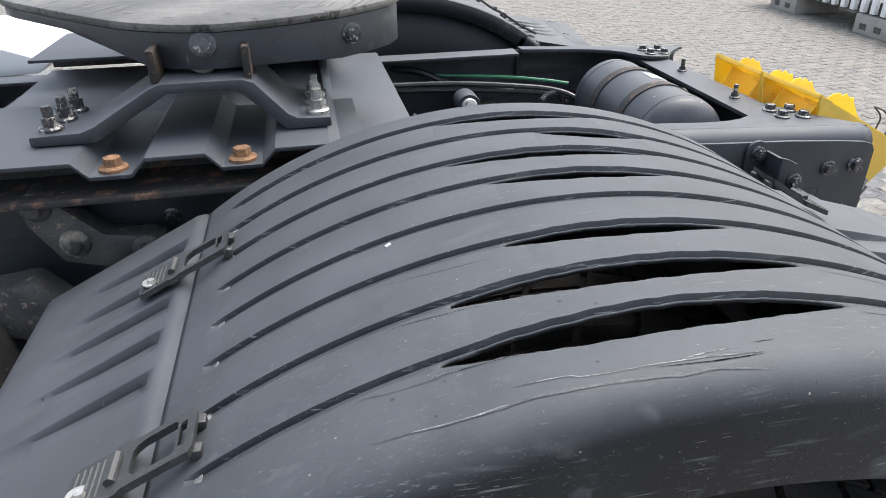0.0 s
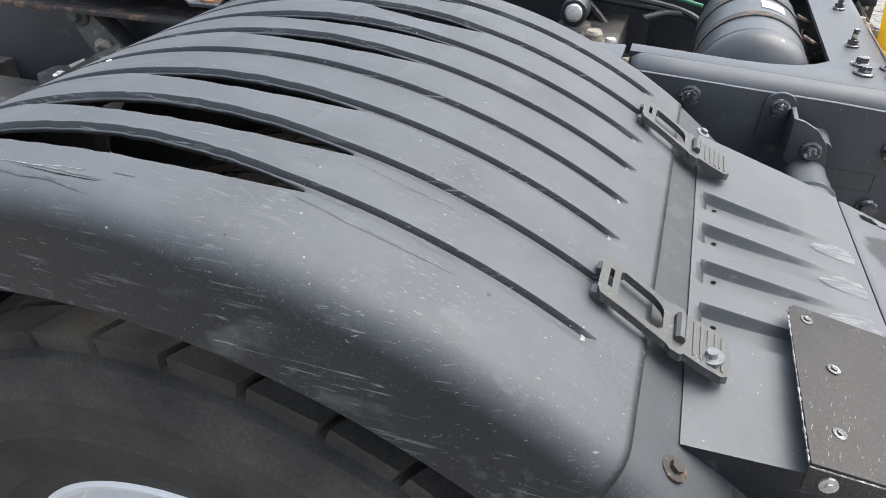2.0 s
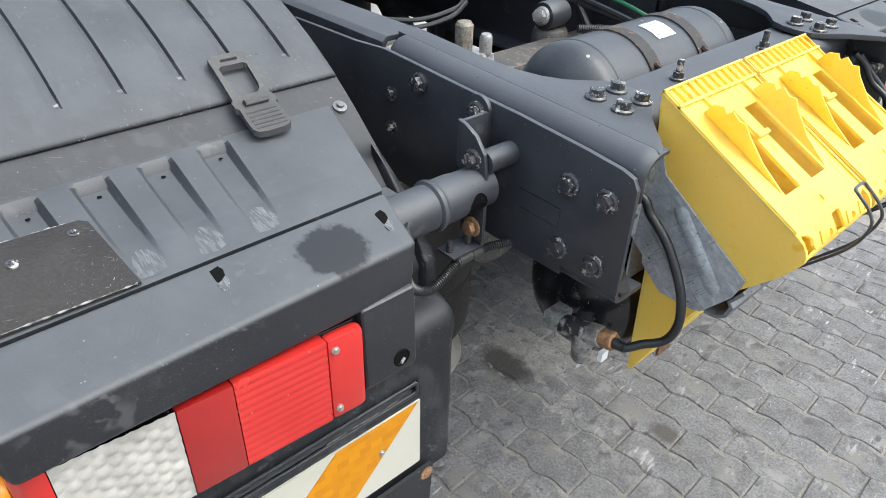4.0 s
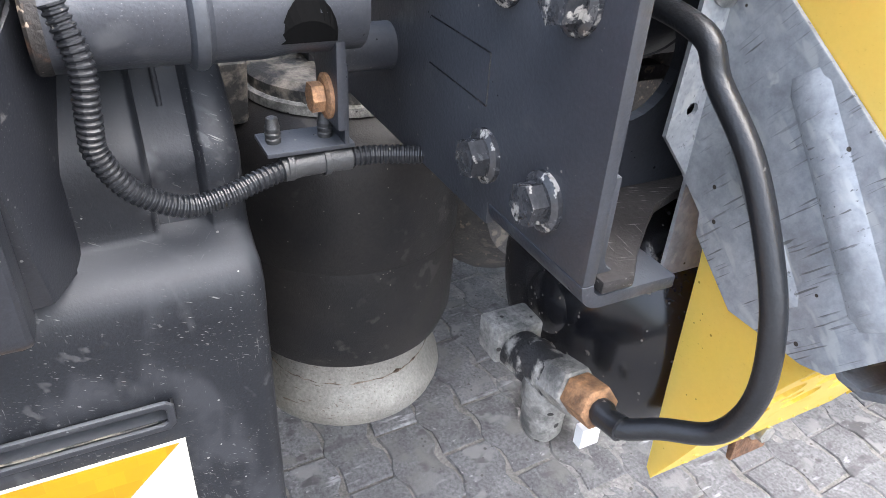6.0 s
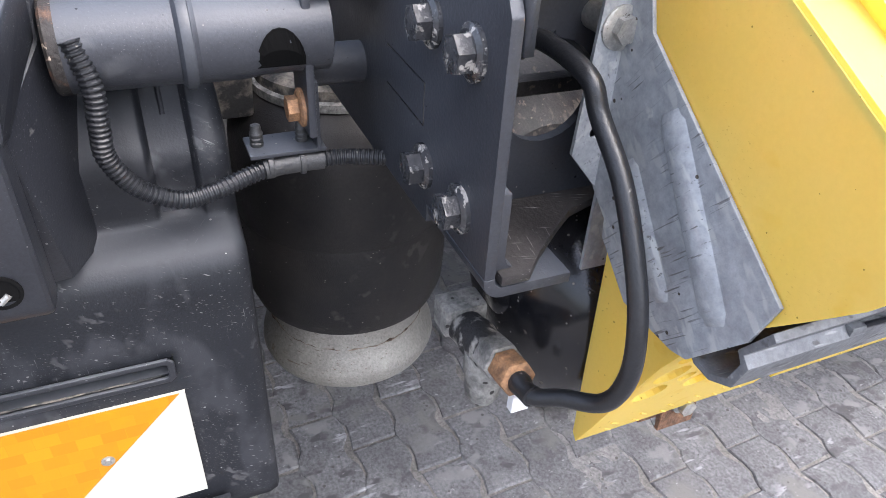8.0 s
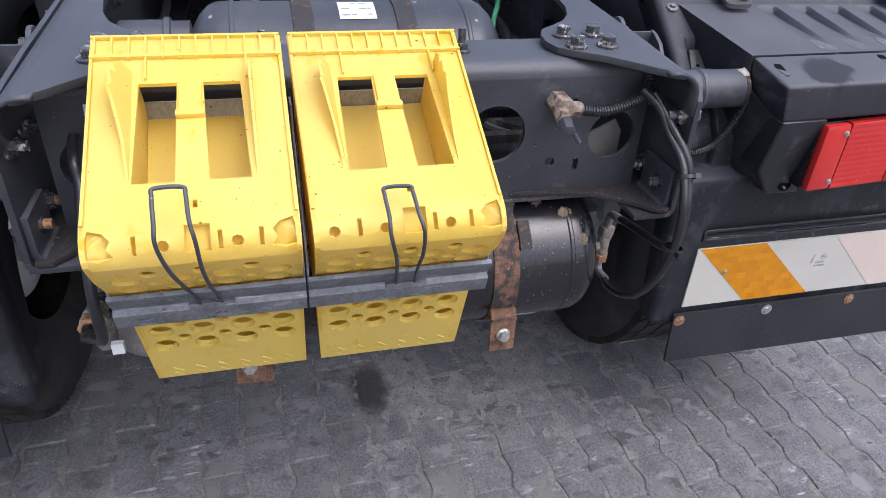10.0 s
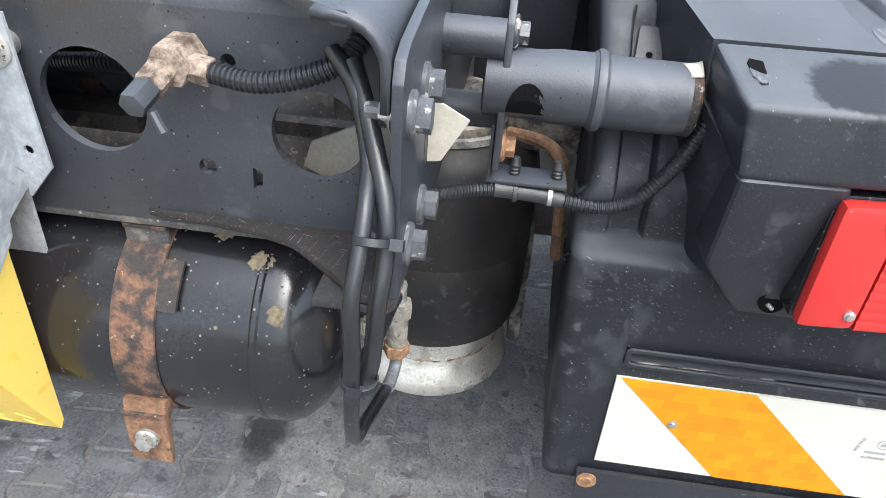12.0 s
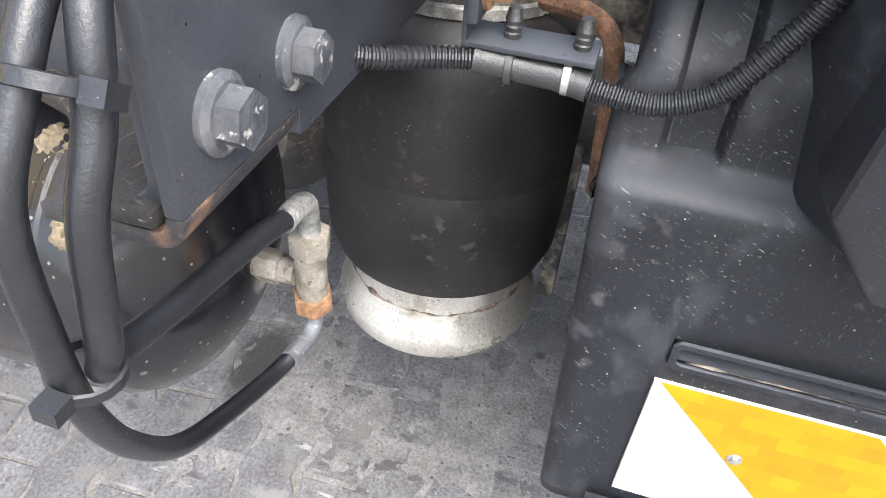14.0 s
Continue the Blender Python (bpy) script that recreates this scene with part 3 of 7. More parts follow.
def bolt(place, way, r=0.011, h=0.012, material=None, parent=None, flange=1.5, name="bolt", label="", turn=0.0):
    """A flanged hexagon bolt head."""
    material = material or BOLT
    key = (round(r, 4), round(h, 4), flange, material.name)
    if key not in BOLTS:
        hexa = [(r * math.cos(math.tau * k / 6), r * math.sin(math.tau * k / 6)) for k in range(6)]
        head = prism(hexa, "z", h * 0.25, h)
        ring = lathe([(0, h * 0.34), (r * flange * 0.8, h * 0.34), (r * flange, h * 0.2), (r * flange, -0.002), (0, -0.002)], (0, 0, 0), n=20)
        cup = lathe([(0, h * 1.02), (r * 0.66, h * 1.02), (r * 0.78, h * 0.995)], (0, 0, 0), n=16)
        BOLTS[key] = mesh_of("bolt", join(head, ring, cup), angle=28)
    return put(name, BOLTS[key], material, parent, label, aim(place, way) @ pose(0, 0, 0, 0, 0, turn))


# ---- chassis frame ----
def tail_z(x):
    return 1.050 - 0.052 * (x + 0.02)


chassis = thing("chassis_frame", "black painted steel truck chassis tail with bolted crossmember", "truck chassis", (-0.6, 0, 0.84))
for s in (-1, 1):
    # main rail: a channel that opens inwards
    c = [(0.416, 0.800), (0.416, 1.062), (0.405, 1.070), (0.335, 1.070), (0.335, 1.062), (0.404, 1.060), (0.408, 1.054), (0.408, 0.812), (0.404, 0.808), (0.335, 0.808), (0.335, 0.800)]
    part("frame_rail", side(prism(c, "x", -3.4, -0.545), s), PAINT, chassis, bevel=0.002)
    # side web, flat, whose upper edge stands just proud of the rounded top piece
    web = [(-0.80, 0.812), (-0.80, 1.050), (-0.60, 1.054), (-0.52, 1.060), (-0.44, 1.056), (-0.33, 1.050), (-0.22, 1.045), (-0.10, 1.036), (-0.045, 1.030), (-0.026, 1.024), (-0.018, 1.010),
           (-0.018, 0.8475), (-0.116, 0.8475), (-0.116, 0.832), (-0.70, 0.832)]
    part("tail_plate", side(prism(web, "y", 0.424, 0.432), s), PAINT, chassis, "black painted steel side plate", bevel=0.0015)
    rows = []
    for x in (-0.535, -0.528, -0.515, -0.45, -0.36, -0.27, -0.18, -0.10, -0.04, -0.018):
        t, r = tail_z(x) + 0.001, 0.034
        inset = {-0.535: 0.020, -0.528: 0.006}.get(x, 0.0)
        row = [(x, 0.423 - inset, 0.99), (x, 0.423 - inset, t - r - inset)]
        row += [(x, 0.423 - inset - r + r * math.cos(a), t - inset - r + r * math.sin(a)) for a in (0.3, 0.62, 0.95, 1.27, 1.5708)]
        row += [(x, 0.375, t - inset)]
        rows.append(row)
    part("tail_shoulder", side(sheet(rows), s), PAINT, chassis, "rounded shoulder of the pressed steel tail", shell=0.006, core=(-0.3, s * 0.36, 0.9), angle=50)
    # top gusset with concave corners
    gp = [(-0.018, 0.398), (-0.030, 0.390), (-0.535, 0.390), (-0.535, 0.350), (-0.36, 0.351), (-0.310, 0.345), (-0.270, 0.332), (-0.240, 0.312), (-0.218, 0.286),
          (-0.202, 0.264), (-0.180, 0.254), (-0.150, 0.250), (-0.124, 0.258), (-0.106, 0.282), (-0.088, 0.312), (-0.062, 0.340), (-0.036, 0.366), (-0.020, 0.388)]
    V, F = prism(gp, "z", -0.010, 0.0)
    V = [(x, y, tail_z(x) + z + 0.0015) for x, y, z in V]
    part("gusset", side((V, F), s), PAINT, chassis, "black painted gusset plate with scalloped edges", bevel=0.0015)
    # lower flange and the bent lip at the end of the rail
    fold = [(0.432, 0.8473)] + [(0.418 + 0.014 * math.cos(q), 0.8455 + 0.014 * math.sin(q)) for q in (0.0, -0.32, -0.65, -0.98, -1.28, -1.5708)] + [(0.367, 0.8315), (0.367, 0.8395)]
    fold += [(0.418 + 0.006 * math.cos(q), 0.8455 + 0.006 * math.sin(q)) for q in (-1.5708, -1.05, -0.52, 0.0)] + [(0.424, 0.8473)]
    part("flange", side(prism(fold, "x", -0.115, -0.018), s), PAINT if s < 0 else RUST_EDGE, chassis, "" if s < 0 else "folded flange with rust along its edge", bevel=0.001)
    angle_in = [(0.4235, 0.905), (0.4235, 0.854), (0.4215, 0.846), (0.415, 0.8405), (0.398, 0.8405), (0.398, 0.8490), (0.408, 0.8490), (0.4125, 0.852), (0.4150, 0.858), (0.4150, 0.905)]
    part("inner_angle", side(prism(angle_in, "x", -0.100, -0.024), s), PAINT, chassis, "thick inner angle bolted behind the side plate", bevel=0.0015)
    curve = [(-0.016, 0.4205), (-0.016, 0.400), (-0.034, 0.383), (-0.061, 0.352), (-0.075, 0.334), (-0.087, 0.300), (-0.094, 0.250), (-0.0990, 0.200), (-0.150, 0.200), (-0.200, 0.4205)]
    part("corner_gusset", side(prism(curve, "z", 0.8415, 0.8495), s), PLATE_BLACK, chassis, "dirt specked corner plate with a curved edge", bevel=0.002)
    for a, b in (((-0.205, 0.938), (-0.128, 0.936)), ((-0.128, 0.936), (-0.128, 0.905)), ((-0.205, 0.908), (-0.128, 0.905))):
        part("seam_line", side(tube([(a[0], 0.4318, a[1]), (b[0], 0.4318, b[1])], 0.0007, 5), s), GLOSS, chassis)
    # bolts through the side
    for x, z in ((-0.118, 0.980), (-0.056, 0.981), (-0.123, 0.876), (-0.060, 0.877), (-0.427, 1.030)):
        x += 0.010 if s > 0 and x > -0.3 else 0.0
        bolt((x, s * 0.432, z), (0, s, 0), 0.0122, 0.015, BOLT if s < 0 else BOLT_CHIPPED, chassis, flange=1.38, turn=17)
        if x > -0.3:
            bolt((x, s * 0.424, z), (0, -s, 0), 0.0105, 0.012, BOLT, chassis, name="nut")
            part("thread", side(tube([(x, 0.424, z), (x, 0.402, z)], 0.0065, 10), s), BOLT_RUST if s < 0 and z < 0.9 else BOLT_CHIPPED if s > 0 else BOLT, chassis, "bolt thread")
    for x in (-0.50, -0.58, -0.66):
        for z in (0.99, 0.93):
            bolt((x, s * (0.432 if x > -0.53 else 0.417), z - 0.02 * (x < -0.6)), (0, s, 0), 0.0085, 0.010, None, chassis)
    for x in (-0.8, -0.95, -1.1, -1.25, -1.4):
        bolt((x, s * 0.417, 1.0), (0, s, 0), 0.010, 0.010, None, chassis)
        bolt((x + 0.05, s * 0.407, 0.98), (0, -s, 0), 0.010, 0.012, PAINT_DIRTY, chassis)
    for x, y in ((-0.168, 0.283), (-0.170, 0.329), (-0.124, 0.286), (-0.122, 0.332)):
        bolt((x, s * y, tail_z(x) + 0.002), (0.05, 0, 1), 0.0105, 0.014, None, chassis, turn=11 * s)
# crossmember: channel with round holes in its rear face
face_holes = []
for s in (-1, 1):
    face_holes += [disc(s * 0.172, 0.942, 0.043, 32), disc(s * 0.352, 0.932, 0.037, 28), disc(s * 0.259, 0.895, 0.0075, 12), disc(s * 0.286, 0.985, 0.006, 10),
                   [(s * 0.300 + a, 0.889 + b) for a, b in ((-0.004, -0.010), (0.004, -0.010), (0.005, 0.008), (-0.003, 0.010))]]
part("crossmember_face", plate([(-0.40, 0.838), (0.40, 0.838), (0.40, 1.022), (-0.40, 1.022)], face_holes, lambda u, v, w: (-0.100 - w, u, v), 0.008), PAINT, chassis, "black painted crossmember face with round holes", smooth=False)
cm = [(-0.100, 1.022)] + [(-0.124 + 0.024 * math.cos(a), 1.022 + 0.024 * math.sin(a)) for a in (0.3, 0.6, 0.9, 1.2, 1.5708)] + [(-0.205, 1.046), (-0.205, 1.038), (-0.124, 1.038), (-0.108, 1.022)]
part("crossmember_top", prism(cm, "y", -0.398, 0.398), PAINT, chassis, angle=50)
part("crossmember_foot", box(-0.205, -0.1005, -0.398, 0.398, 0.830, 0.8375), PAINT_DIRTY, chassis, bevel=0.002)
for x, y in ((-0.150, 0.128), (-0.158, -0.135)):
    bolt((x, y, 1.047), (0, 0, 1), 0.0095, 0.012, BOLT, chassis, name="nut", flange=1.3)
    part("thread", tube([(x, y, 1.05), (x, y, 1.078)], 0.0055, 10), BOLT, chassis)
# inner crossmembers further forward
part("crossmember_inner", box(-1.80, -0.945, -0.40, 0.40, 1.072, 1.082), PAINT, chassis, "dusty black cross plate under the coupling", bevel=0.004)
part("plate_rib", box(-1.112, -1.092, -0.40, 0.40, 1.0825, 1.096), TANK_GREY, chassis, bevel=0.003)
part("crossmember_inner", box(-1.9, -1.75, -0.40, 0.40, 0.86, 1.02), PAINT_DIRTY, chassis, bevel=0.004)
part("crossmember_inner", box(-0.70, -0.60, -0.408, 0.408, 0.82, 0.92), PAINT_DIRTY, chassis, bevel=0.004)

# cross box and plate added to block sight of bright ground between the rails
part("crossmember_inner", prism([(-2.60, 0.80), (-2.60, 1.03), (-2.56, 1.05), (-2.00, 1.05), (-1.96, 1.03), (-1.96, 0.80)], "y", -0.407, 0.407), PAINT_DIRTY, chassis, "dirty black cross box added between the rails to hide ground", bevel=0.01)
part("bulkhead", box(-1.70, -1.688, -0.407, 0.407, 0.46, 0.859), PAINT_DIRTY, chassis, "dirty black plate added across the frame to hide ground")
part("crossmember_inner", prism([(-1.66, 0.84), (-1.66, 0.96), (-1.50, 1.02), (-1.44, 1.02), (-1.44, 0.99), (-1.60, 0.93), (-1.60, 0.84)], "y", -0.407, 0.407), PAINT_DIRTY, chassis, bevel=0.004)

# ---- rear axle ----
axle = thing("rear_axle", "dirt covered black rear axle with differential housing", "axle", (-0.875, 0, 0.5))
part("axle_tube", tube([(-0.875, -0.86, 0.5), (-0.875, -0.3, 0.5), (-0.875, 0.3, 0.5), (-0.875, 0.86, 0.5)], 0.085, 20), PAINT_DIRTY, axle)
part("differential", lathe([(0.0, -0.24), (0.12, -0.235), (0.19, -0.15), (0.215, 0), (0.19, 0.15), (0.12, 0.235), (0, 0.24)], (-0.875, 0.02, 0.5), "x", 28), PAINT_DIRTY, axle)
part("drive_flange", lathe([(0.0, -1.16), (0.09, -1.16), (0.10, -1.15), (0.10, -1.10), (0.13, -1.09), (0.15, -1.0), (0.0, -0.98)], (0, 0.02, 0.53), "x", 24), PAINT_DIRTY, axle)
part("drive_shaft", tube([(-1.14, 0.02, 0.53), (-1.6, 0.02, 0.57), (-2.4, 0.02, 0.63), (-3.4, 0.02, 0.70)], 0.065, 16), PAINT_DIRTY, axle, "dirty drive shaft")
for s in (-1, 1):
    part("brake_chamber", side(lathe([(0.0, -1.42), (0.075, -1.415), (0.09, -1.40), (0.092, -1.30), (0.100, -1.295), (0.100, -1.275), (0.092, -1.27), (0.088, -1.17), (0.06, -1.15), (0.0, -1.15)], (0, 0.24, 0.60), "x", 24), s), PAINT_DIRTY, axle, "dirty brake chamber")
    part("v_stay", side(tube([(-0.90, 0.05, 0.74), (-1.2, 0.18, 0.80), (-1.62, 0.375, 0.87)], 0.036, 12), s), PAINT_DIRTY, axle, "black v-stay link")
    part("suspension_arm", side(prism([(-1.45, 0.55), (-1.45, 0.62), (-0.95, 0.62), (-0.66, 0.35), (-0.50, 0.325), (-0.50, 0.29), (-0.66, 0.29), (-0.95, 0.46)], "y", 0.37, 0.43), s), PAINT_DIRTY, axle, bevel=0.006)


# ---- wheels ----
def wheel(name, y, s, label):
    w = thing(name, label, "wheel", (-0.875, s * y, 0.0), "rear wheels")
    c = (-0.875, 0, 0.505)
    prof = [(0.292, -0.105), (0.330, -0.128), (0.400, -0.142), (0.448, -0.139), (0.484, -0.126), (0.500, -0.108), (0.507, -0.05), (0.507, 0.05), (0.503, 0.110), (0.493, 0.128), (0.462, 0.140),
            (0.455, 0.141), (0.452, 0.1435), (0.446, 0.1415), (0.405, 0.143), (0.402, 0.146), (0.396, 0.143), (0.345, 0.133), (0.342, 0.136), (0.336, 0.131), (0.300, 0.118), (0.292, 0.105)]
    g = lathe(prof, (c[0], y, c[2]), "y", 72)
    part("tyre", side(g, s), RUBBER, w, "worn black truck tyre")
    blocks = []
    for k in range(40):
        a0 = math.tau * k / 40
        for row, (h0, h1) in enumerate(((-0.104, -0.072), (-0.064, -0.024), (-0.016, 0.024), (0.032, 0.066), (0.074, 0.118))):
            o = 0.05 * (row % 2)
            V = []
            for r in (0.499, 0.520):
                for h in (h0, h1):
                    for a in (a0 + o + 0.010, a0 + o + 0.147):
                        V.append((c[0] + r * math.cos(a + 0.9 * h), y + h, c[2] + r * math.sin(a + 0.9 * h)))
            blocks.append((V, [(0, 1, 3, 2), (4, 6, 7, 5), (0, 4, 5, 1), (1, 5, 7, 3), (3, 7, 6, 2), (2, 6, 4, 0)]))
    tr = part("tread", side(join(*blocks), s), RUBBER, w, smooth=False)
    tagged(tr, kind="stuff")
    rim = [(0.287, 0.100), (0.301, 0.112), (0.305, 0.120), (0.300, 0.124), (0.290, 0.120), (0.284, 0.110), (0.282, 0.100), (0.279, 0.098), (0.276, 0.082), (0.270, 0.080), (0.266, 0.062), (0.256, 0.02), (0.252, -0.03), (0.238, -0.055), (0.205, -0.066), (0.17, -0.068), (0.15, -0.060), (0.14, -0.02), (0.0, -0.015)]
    part("rim", side(lathe(rim, (c[0], y, c[2]), "y", 72), s), RIM, w, "silver painted steel rim")
    if s < 0 and y > 1:
        for a0, a1, r0 in ((1.05, 0.98, 0.424), (0.93, 0.80, 0.430), (0.77, 0.73, 0.425), (0.70, 0.60, 0.428), (0.55, 0.50, 0.422), (0.44, 0.30, 0.428), (0.2, 0.12, 0.424)):
            squiggle = [(c[0] + (r0 + 0.004 * math.sin(9 * k + a0 * 40)) * math.cos(a0 + (a1 - a0) * k / 7), y + 0.1425, c[2] + (r0 + 0.004 * math.sin(9 * k + a0 * 40)) * math.sin(a0 + (a1 - a0) * k / 7)) for k in range(8)]
            part("paint_mark", side(tube(squiggle, [0.0005, 0.0012, 0.0022, 0.0010, 0.0016, 0.0022, 0.0010, 0.0004], 6), s), LABEL, w, "smeared white paint mark")
    for k in range(10):
        a = math.tau * k / 10
        bolt((c[0] + 0.167 * math.cos(a), s * (y - 0.066), c[2] + 0.167 * math.sin(a)), (0, s, 0), 0.015, 0.024, STEEL, w, name="wheel_nut")
    return w


for s in (-1, 1):
    wheel("truck_wheel", 1.095, s, "outer truck wheel with black tyre and silver steel rim")
    wheel("truck_wheel", 0.798, s, "inner twin wheel with black tyre under the mudguard")


# ---- mudguards ----
CX, CZ, ARC = -0.875, 0.462, 0.748
GROOVES = (0.635, 0.712, 0.787, 0.862, 0.936, 1.006, 1.081, 1.153)
# torn slots: groove number, from x, to x, opening
TEARS = {0: (-0.985, -0.735, 0.020), 1: (-0.86, -0.69, 0.022), 2: (-1.0, -0.70, 0.018), 3: (-0.96, -0.72, 0.018), 5: (-0.985, -0.725, 0.019), 6: (-1.055, -0.695, 0.027), 7: (-1.072, -0.706, 0.030)}


def ease(v):
    v = min(1, max(0, v))
    return v * v * (3 - 2 * v)


def skirt(outer=1.255):
    """Columns of the rounded outer edge and the hanging skirt: (y, depth below the crown)."""
    r = 0.036
    out = [(outer - r + r * math.sin(b), r * (1 - math.cos(b))) for b in (0.0, 0.26, 0.52, 0.79, 1.05, 1.31, 1.5708)]
    return out + [(outer + 0.001, 0.075), (outer + 0.001, 0.101), (outer - 0.006, 0.104)]


def cover(s):
    """The slotted centre cover."""
    rows, skip = [], set()
    n = 120
    for i in range(n + 1):
        a = -0.62 + 1.24 * i / n
        x = CX + ARC * math.sin(a)
        ramp = ease((0.556 - abs(a)) / 0.012)
        row = [(0.574, 0.05), (0.574, 0.012), (0.577, 0.004), (0.584, 0.0)]
        for k, gy in enumerate(GROOVES):
            d = 0.0054 * ramp
            w0 = w1 = drop = 0.0
            if s < 0 and k in TEARS:
                x0, x1, wide = TEARS[k]
                u = (x - x0) / (x1 - x0)
                if 0 < u < 1:
                    f = math.sin(math.pi * u) ** 0.75
                    jag = 0.0022 * noise.noise(Vector((x * 55, k * 3.1, 0))) + 0.0014 * noise.noise(Vector((x * 160, k * 7.3, 2)))
                    w0, w1, drop = wide * 0.30 * f + jag * f, wide * 0.70 * f - jag * f, (0.34 if k < 4 else 0.16) * wide * f
            lo, hi = gy - w0, gy + w1
            row += [(min(gy - 0.0072, lo - 0.0040), 0.0), (min(gy - 0.0062, lo - 0.0030), 0.0018 * ramp), (min(gy - 0.0050, lo - 0.0015), d), (lo - 0.0001, d), (hi + 0.0001, d * 0.9 + drop),
                    (max(gy + 0.0050, hi + 0.003), d * 0.55 + drop * 0.8), (max(gy + 0.0115, hi + 0.010), drop * 0.3)]
            if w0 + w1 > 0.0022:
                skip.add((i, len(row) - 4))
        row += skirt()
        rows.append([(CX + (ARC - d) * math.sin(a), y, CZ + (ARC - d) * math.cos(a)) for y, d in row])
    V, F = sheet(rows)
    m = len(rows[0])
    F = [f for f in F if not (divmod(f[0], m) in skip and divmod(f[3], m) in skip)]
    return V, F


def shell_along(path, grooves, s, inner=0.574, extra=(), hole=None):
    """A shell swept along (x, z, normal angle, groove depth, inner edge) rows. extra: more columns; hole: (y0, y1, z0, z1) left open."""
    rows = []
    for x, z, a, g, y_in in path:
        cols = [(y_in, 0.055), (y_in, 0.012), (y_in + 0.003, 0.004), (y_in + 0.012, 0.0)]
        for gy, half, deep in grooves:
            cols += [(gy - half - 0.005, 0.0), (gy - half - 0.0035, 0.0010 * g), (gy - half + 0.0005, deep * g), (gy + half - 0.003, deep * g), (gy + half + 0.001, 0.0010 * g), (gy + half + 0.003, 0.0)]
        cols = sorted(cols + [(y, 0.0) for y in extra], key=lambda c: c[0]) + skirt(1.2525)
        rows.append([(x - d * math.sin(a), y, z - d * math.cos(a)) for y, d in cols])
    V, F = sheet(rows)
    if hole:
        def mid(f):
            return sum(V[i][1] for i in f) / 4, sum(V[i][2] for i in f) / 4
        F = [f for f in F if not (hole[0] < mid(f)[0] < hole[1] and hole[2] < mid(f)[1] < hole[3])]
    return V, F


def lay(x, lift=0.006):
    """Height of the mudguard's outer skin at x, for latches that lie on it."""
    return CZ + math.sqrt(max(0.01, ARC ** 2 - (x - CX) ** 2)) + lift


def front_z(x):
    """Height of the straight front section's outer skin."""
    return 1.094 + 0.5 * (x + 1.280)


def latch(guard, s, y, front, screw):
    """A rubber latch that bridges the seam between cover and end section."""
    way = -1 if front else 1
    us = [0.0, 0.03, 0.06, 0.075, 0.09, 0.12, 0.15]
    xs = [CX + way * (0.388 + 0.77 * u) for u in us]
    zs = [lay(x, 0.008) for x in xs]
    if front:
        zs = [max(z, front_z(x) + 0.008) for x, z in zip(xs, zs)]
    else:
        zs[4], zs[5], zs[6] = zs[4] + 0.003, zs[5] + 0.010, zs[6] + 0.020

    def at(u, v, w):
        u = min(max(u, 0), 0.1499)
        for i in range(len(us) - 1):
            if us[i] <= u <= us[i + 1]:
                f = (u - us[i]) / (us[i + 1] - us[i])
                return (xs[i] + (xs[i + 1] - xs[i]) * f, y + v, zs[i] + (zs[i + 1] - zs[i]) * f + w)

    outer = [(0.004, -0.027), (0.03, -0.0265), (0.06, -0.0265), (0.078, -0.0265), (0.083, -0.030), (0.094, -0.030), (0.098, -0.026), (0.12, -0.027), (0.140, -0.027), (0.147, -0.022), (0.1495, -0.012), (0.1495, 0.012), (0.147, 0.022), (0.140, 0.027), (0.12, 0.027),
             (0.098, 0.026), (0.094, 0.030), (0.083, 0.030), (0.078, 0.0265), (0.06, 0.0265), (0.03, 0.0265), (0.004, 0.027), (0.0, 0.02), (0.0, -0.02)]
    window = [(0.021, -0.016), (0.025, -0.0195), (0.06, -0.019), (0.069, -0.016), (0.073, -0.011), (0.073, 0.011), (0.069, 0.016), (0.06, 0.019), (0.025, 0.0195), (0.021, 0.016)]
    slot = [(0.085, -0.015), (0.094, -0.015), (0.094, 0.015), (0.085, 0.015)]
    notch = [(0.010, -0.015), (0.018, -0.013), (0.018, 0.013), (0.010, 0.015)]
    hook_row = notch if front else [(0.009, -0.012), (0.014, -0.012), (0.014, 0.012), (0.009, 0.012)]
    strap = part("latch", side(plate(outer, [window, slot, hook_row], at, 0.008), s), SATIN, guard, "black rubber mudguard latch", angle=40)
    for k in range(5):
        u = 0.108 + 0.008 * k
        a, b = at(u, -0.021, 0.0075), at(u, 0.021, 0.0075)
        part("ridge", side(tube([a, b], 0.0016, 6), s), SATIN, strap)
    for v in (-0.017, 0.017):
        p = at(0.0, v, 0.0)
        part("hook", side(box(p[0] - 0.005, p[0] + 0.006, p[1] - 0.006, p[1] + 0.006, p[2] - 0.010, p[2] + 0.0015), s), SATIN, strap, bevel=0.002)
    p = at(0.092, 0, 0.012)
    part("pin", side(tube([(p[0], p[1] - 0.016, p[2] - 0.002), (p[0], p[1] + 0.016, p[2] - 0.002)], 0.005, 8), s), SATIN, strap)
    if screw:
        p = at(0.128, 0.010, 0.008)
        part("screw", side(lathe([(0, 0.006), (0.004, 0.006), (0.0055, 0.002), (0.011, 0.002), (0.011, 0)], p, "z", 16), s), STEEL if s > 0 or front else GALV_DARK, strap, "zinc screw with washer")


def lamp_side(g, s):
    """The lamp cluster is set at a slight rise towards its outer end."""
    return side(([(x, 0.768 + 0.925 * (y - 0.753), z + 0.055 * (y - 0.76)) for x, y, z in g[0]], g[1]), s)


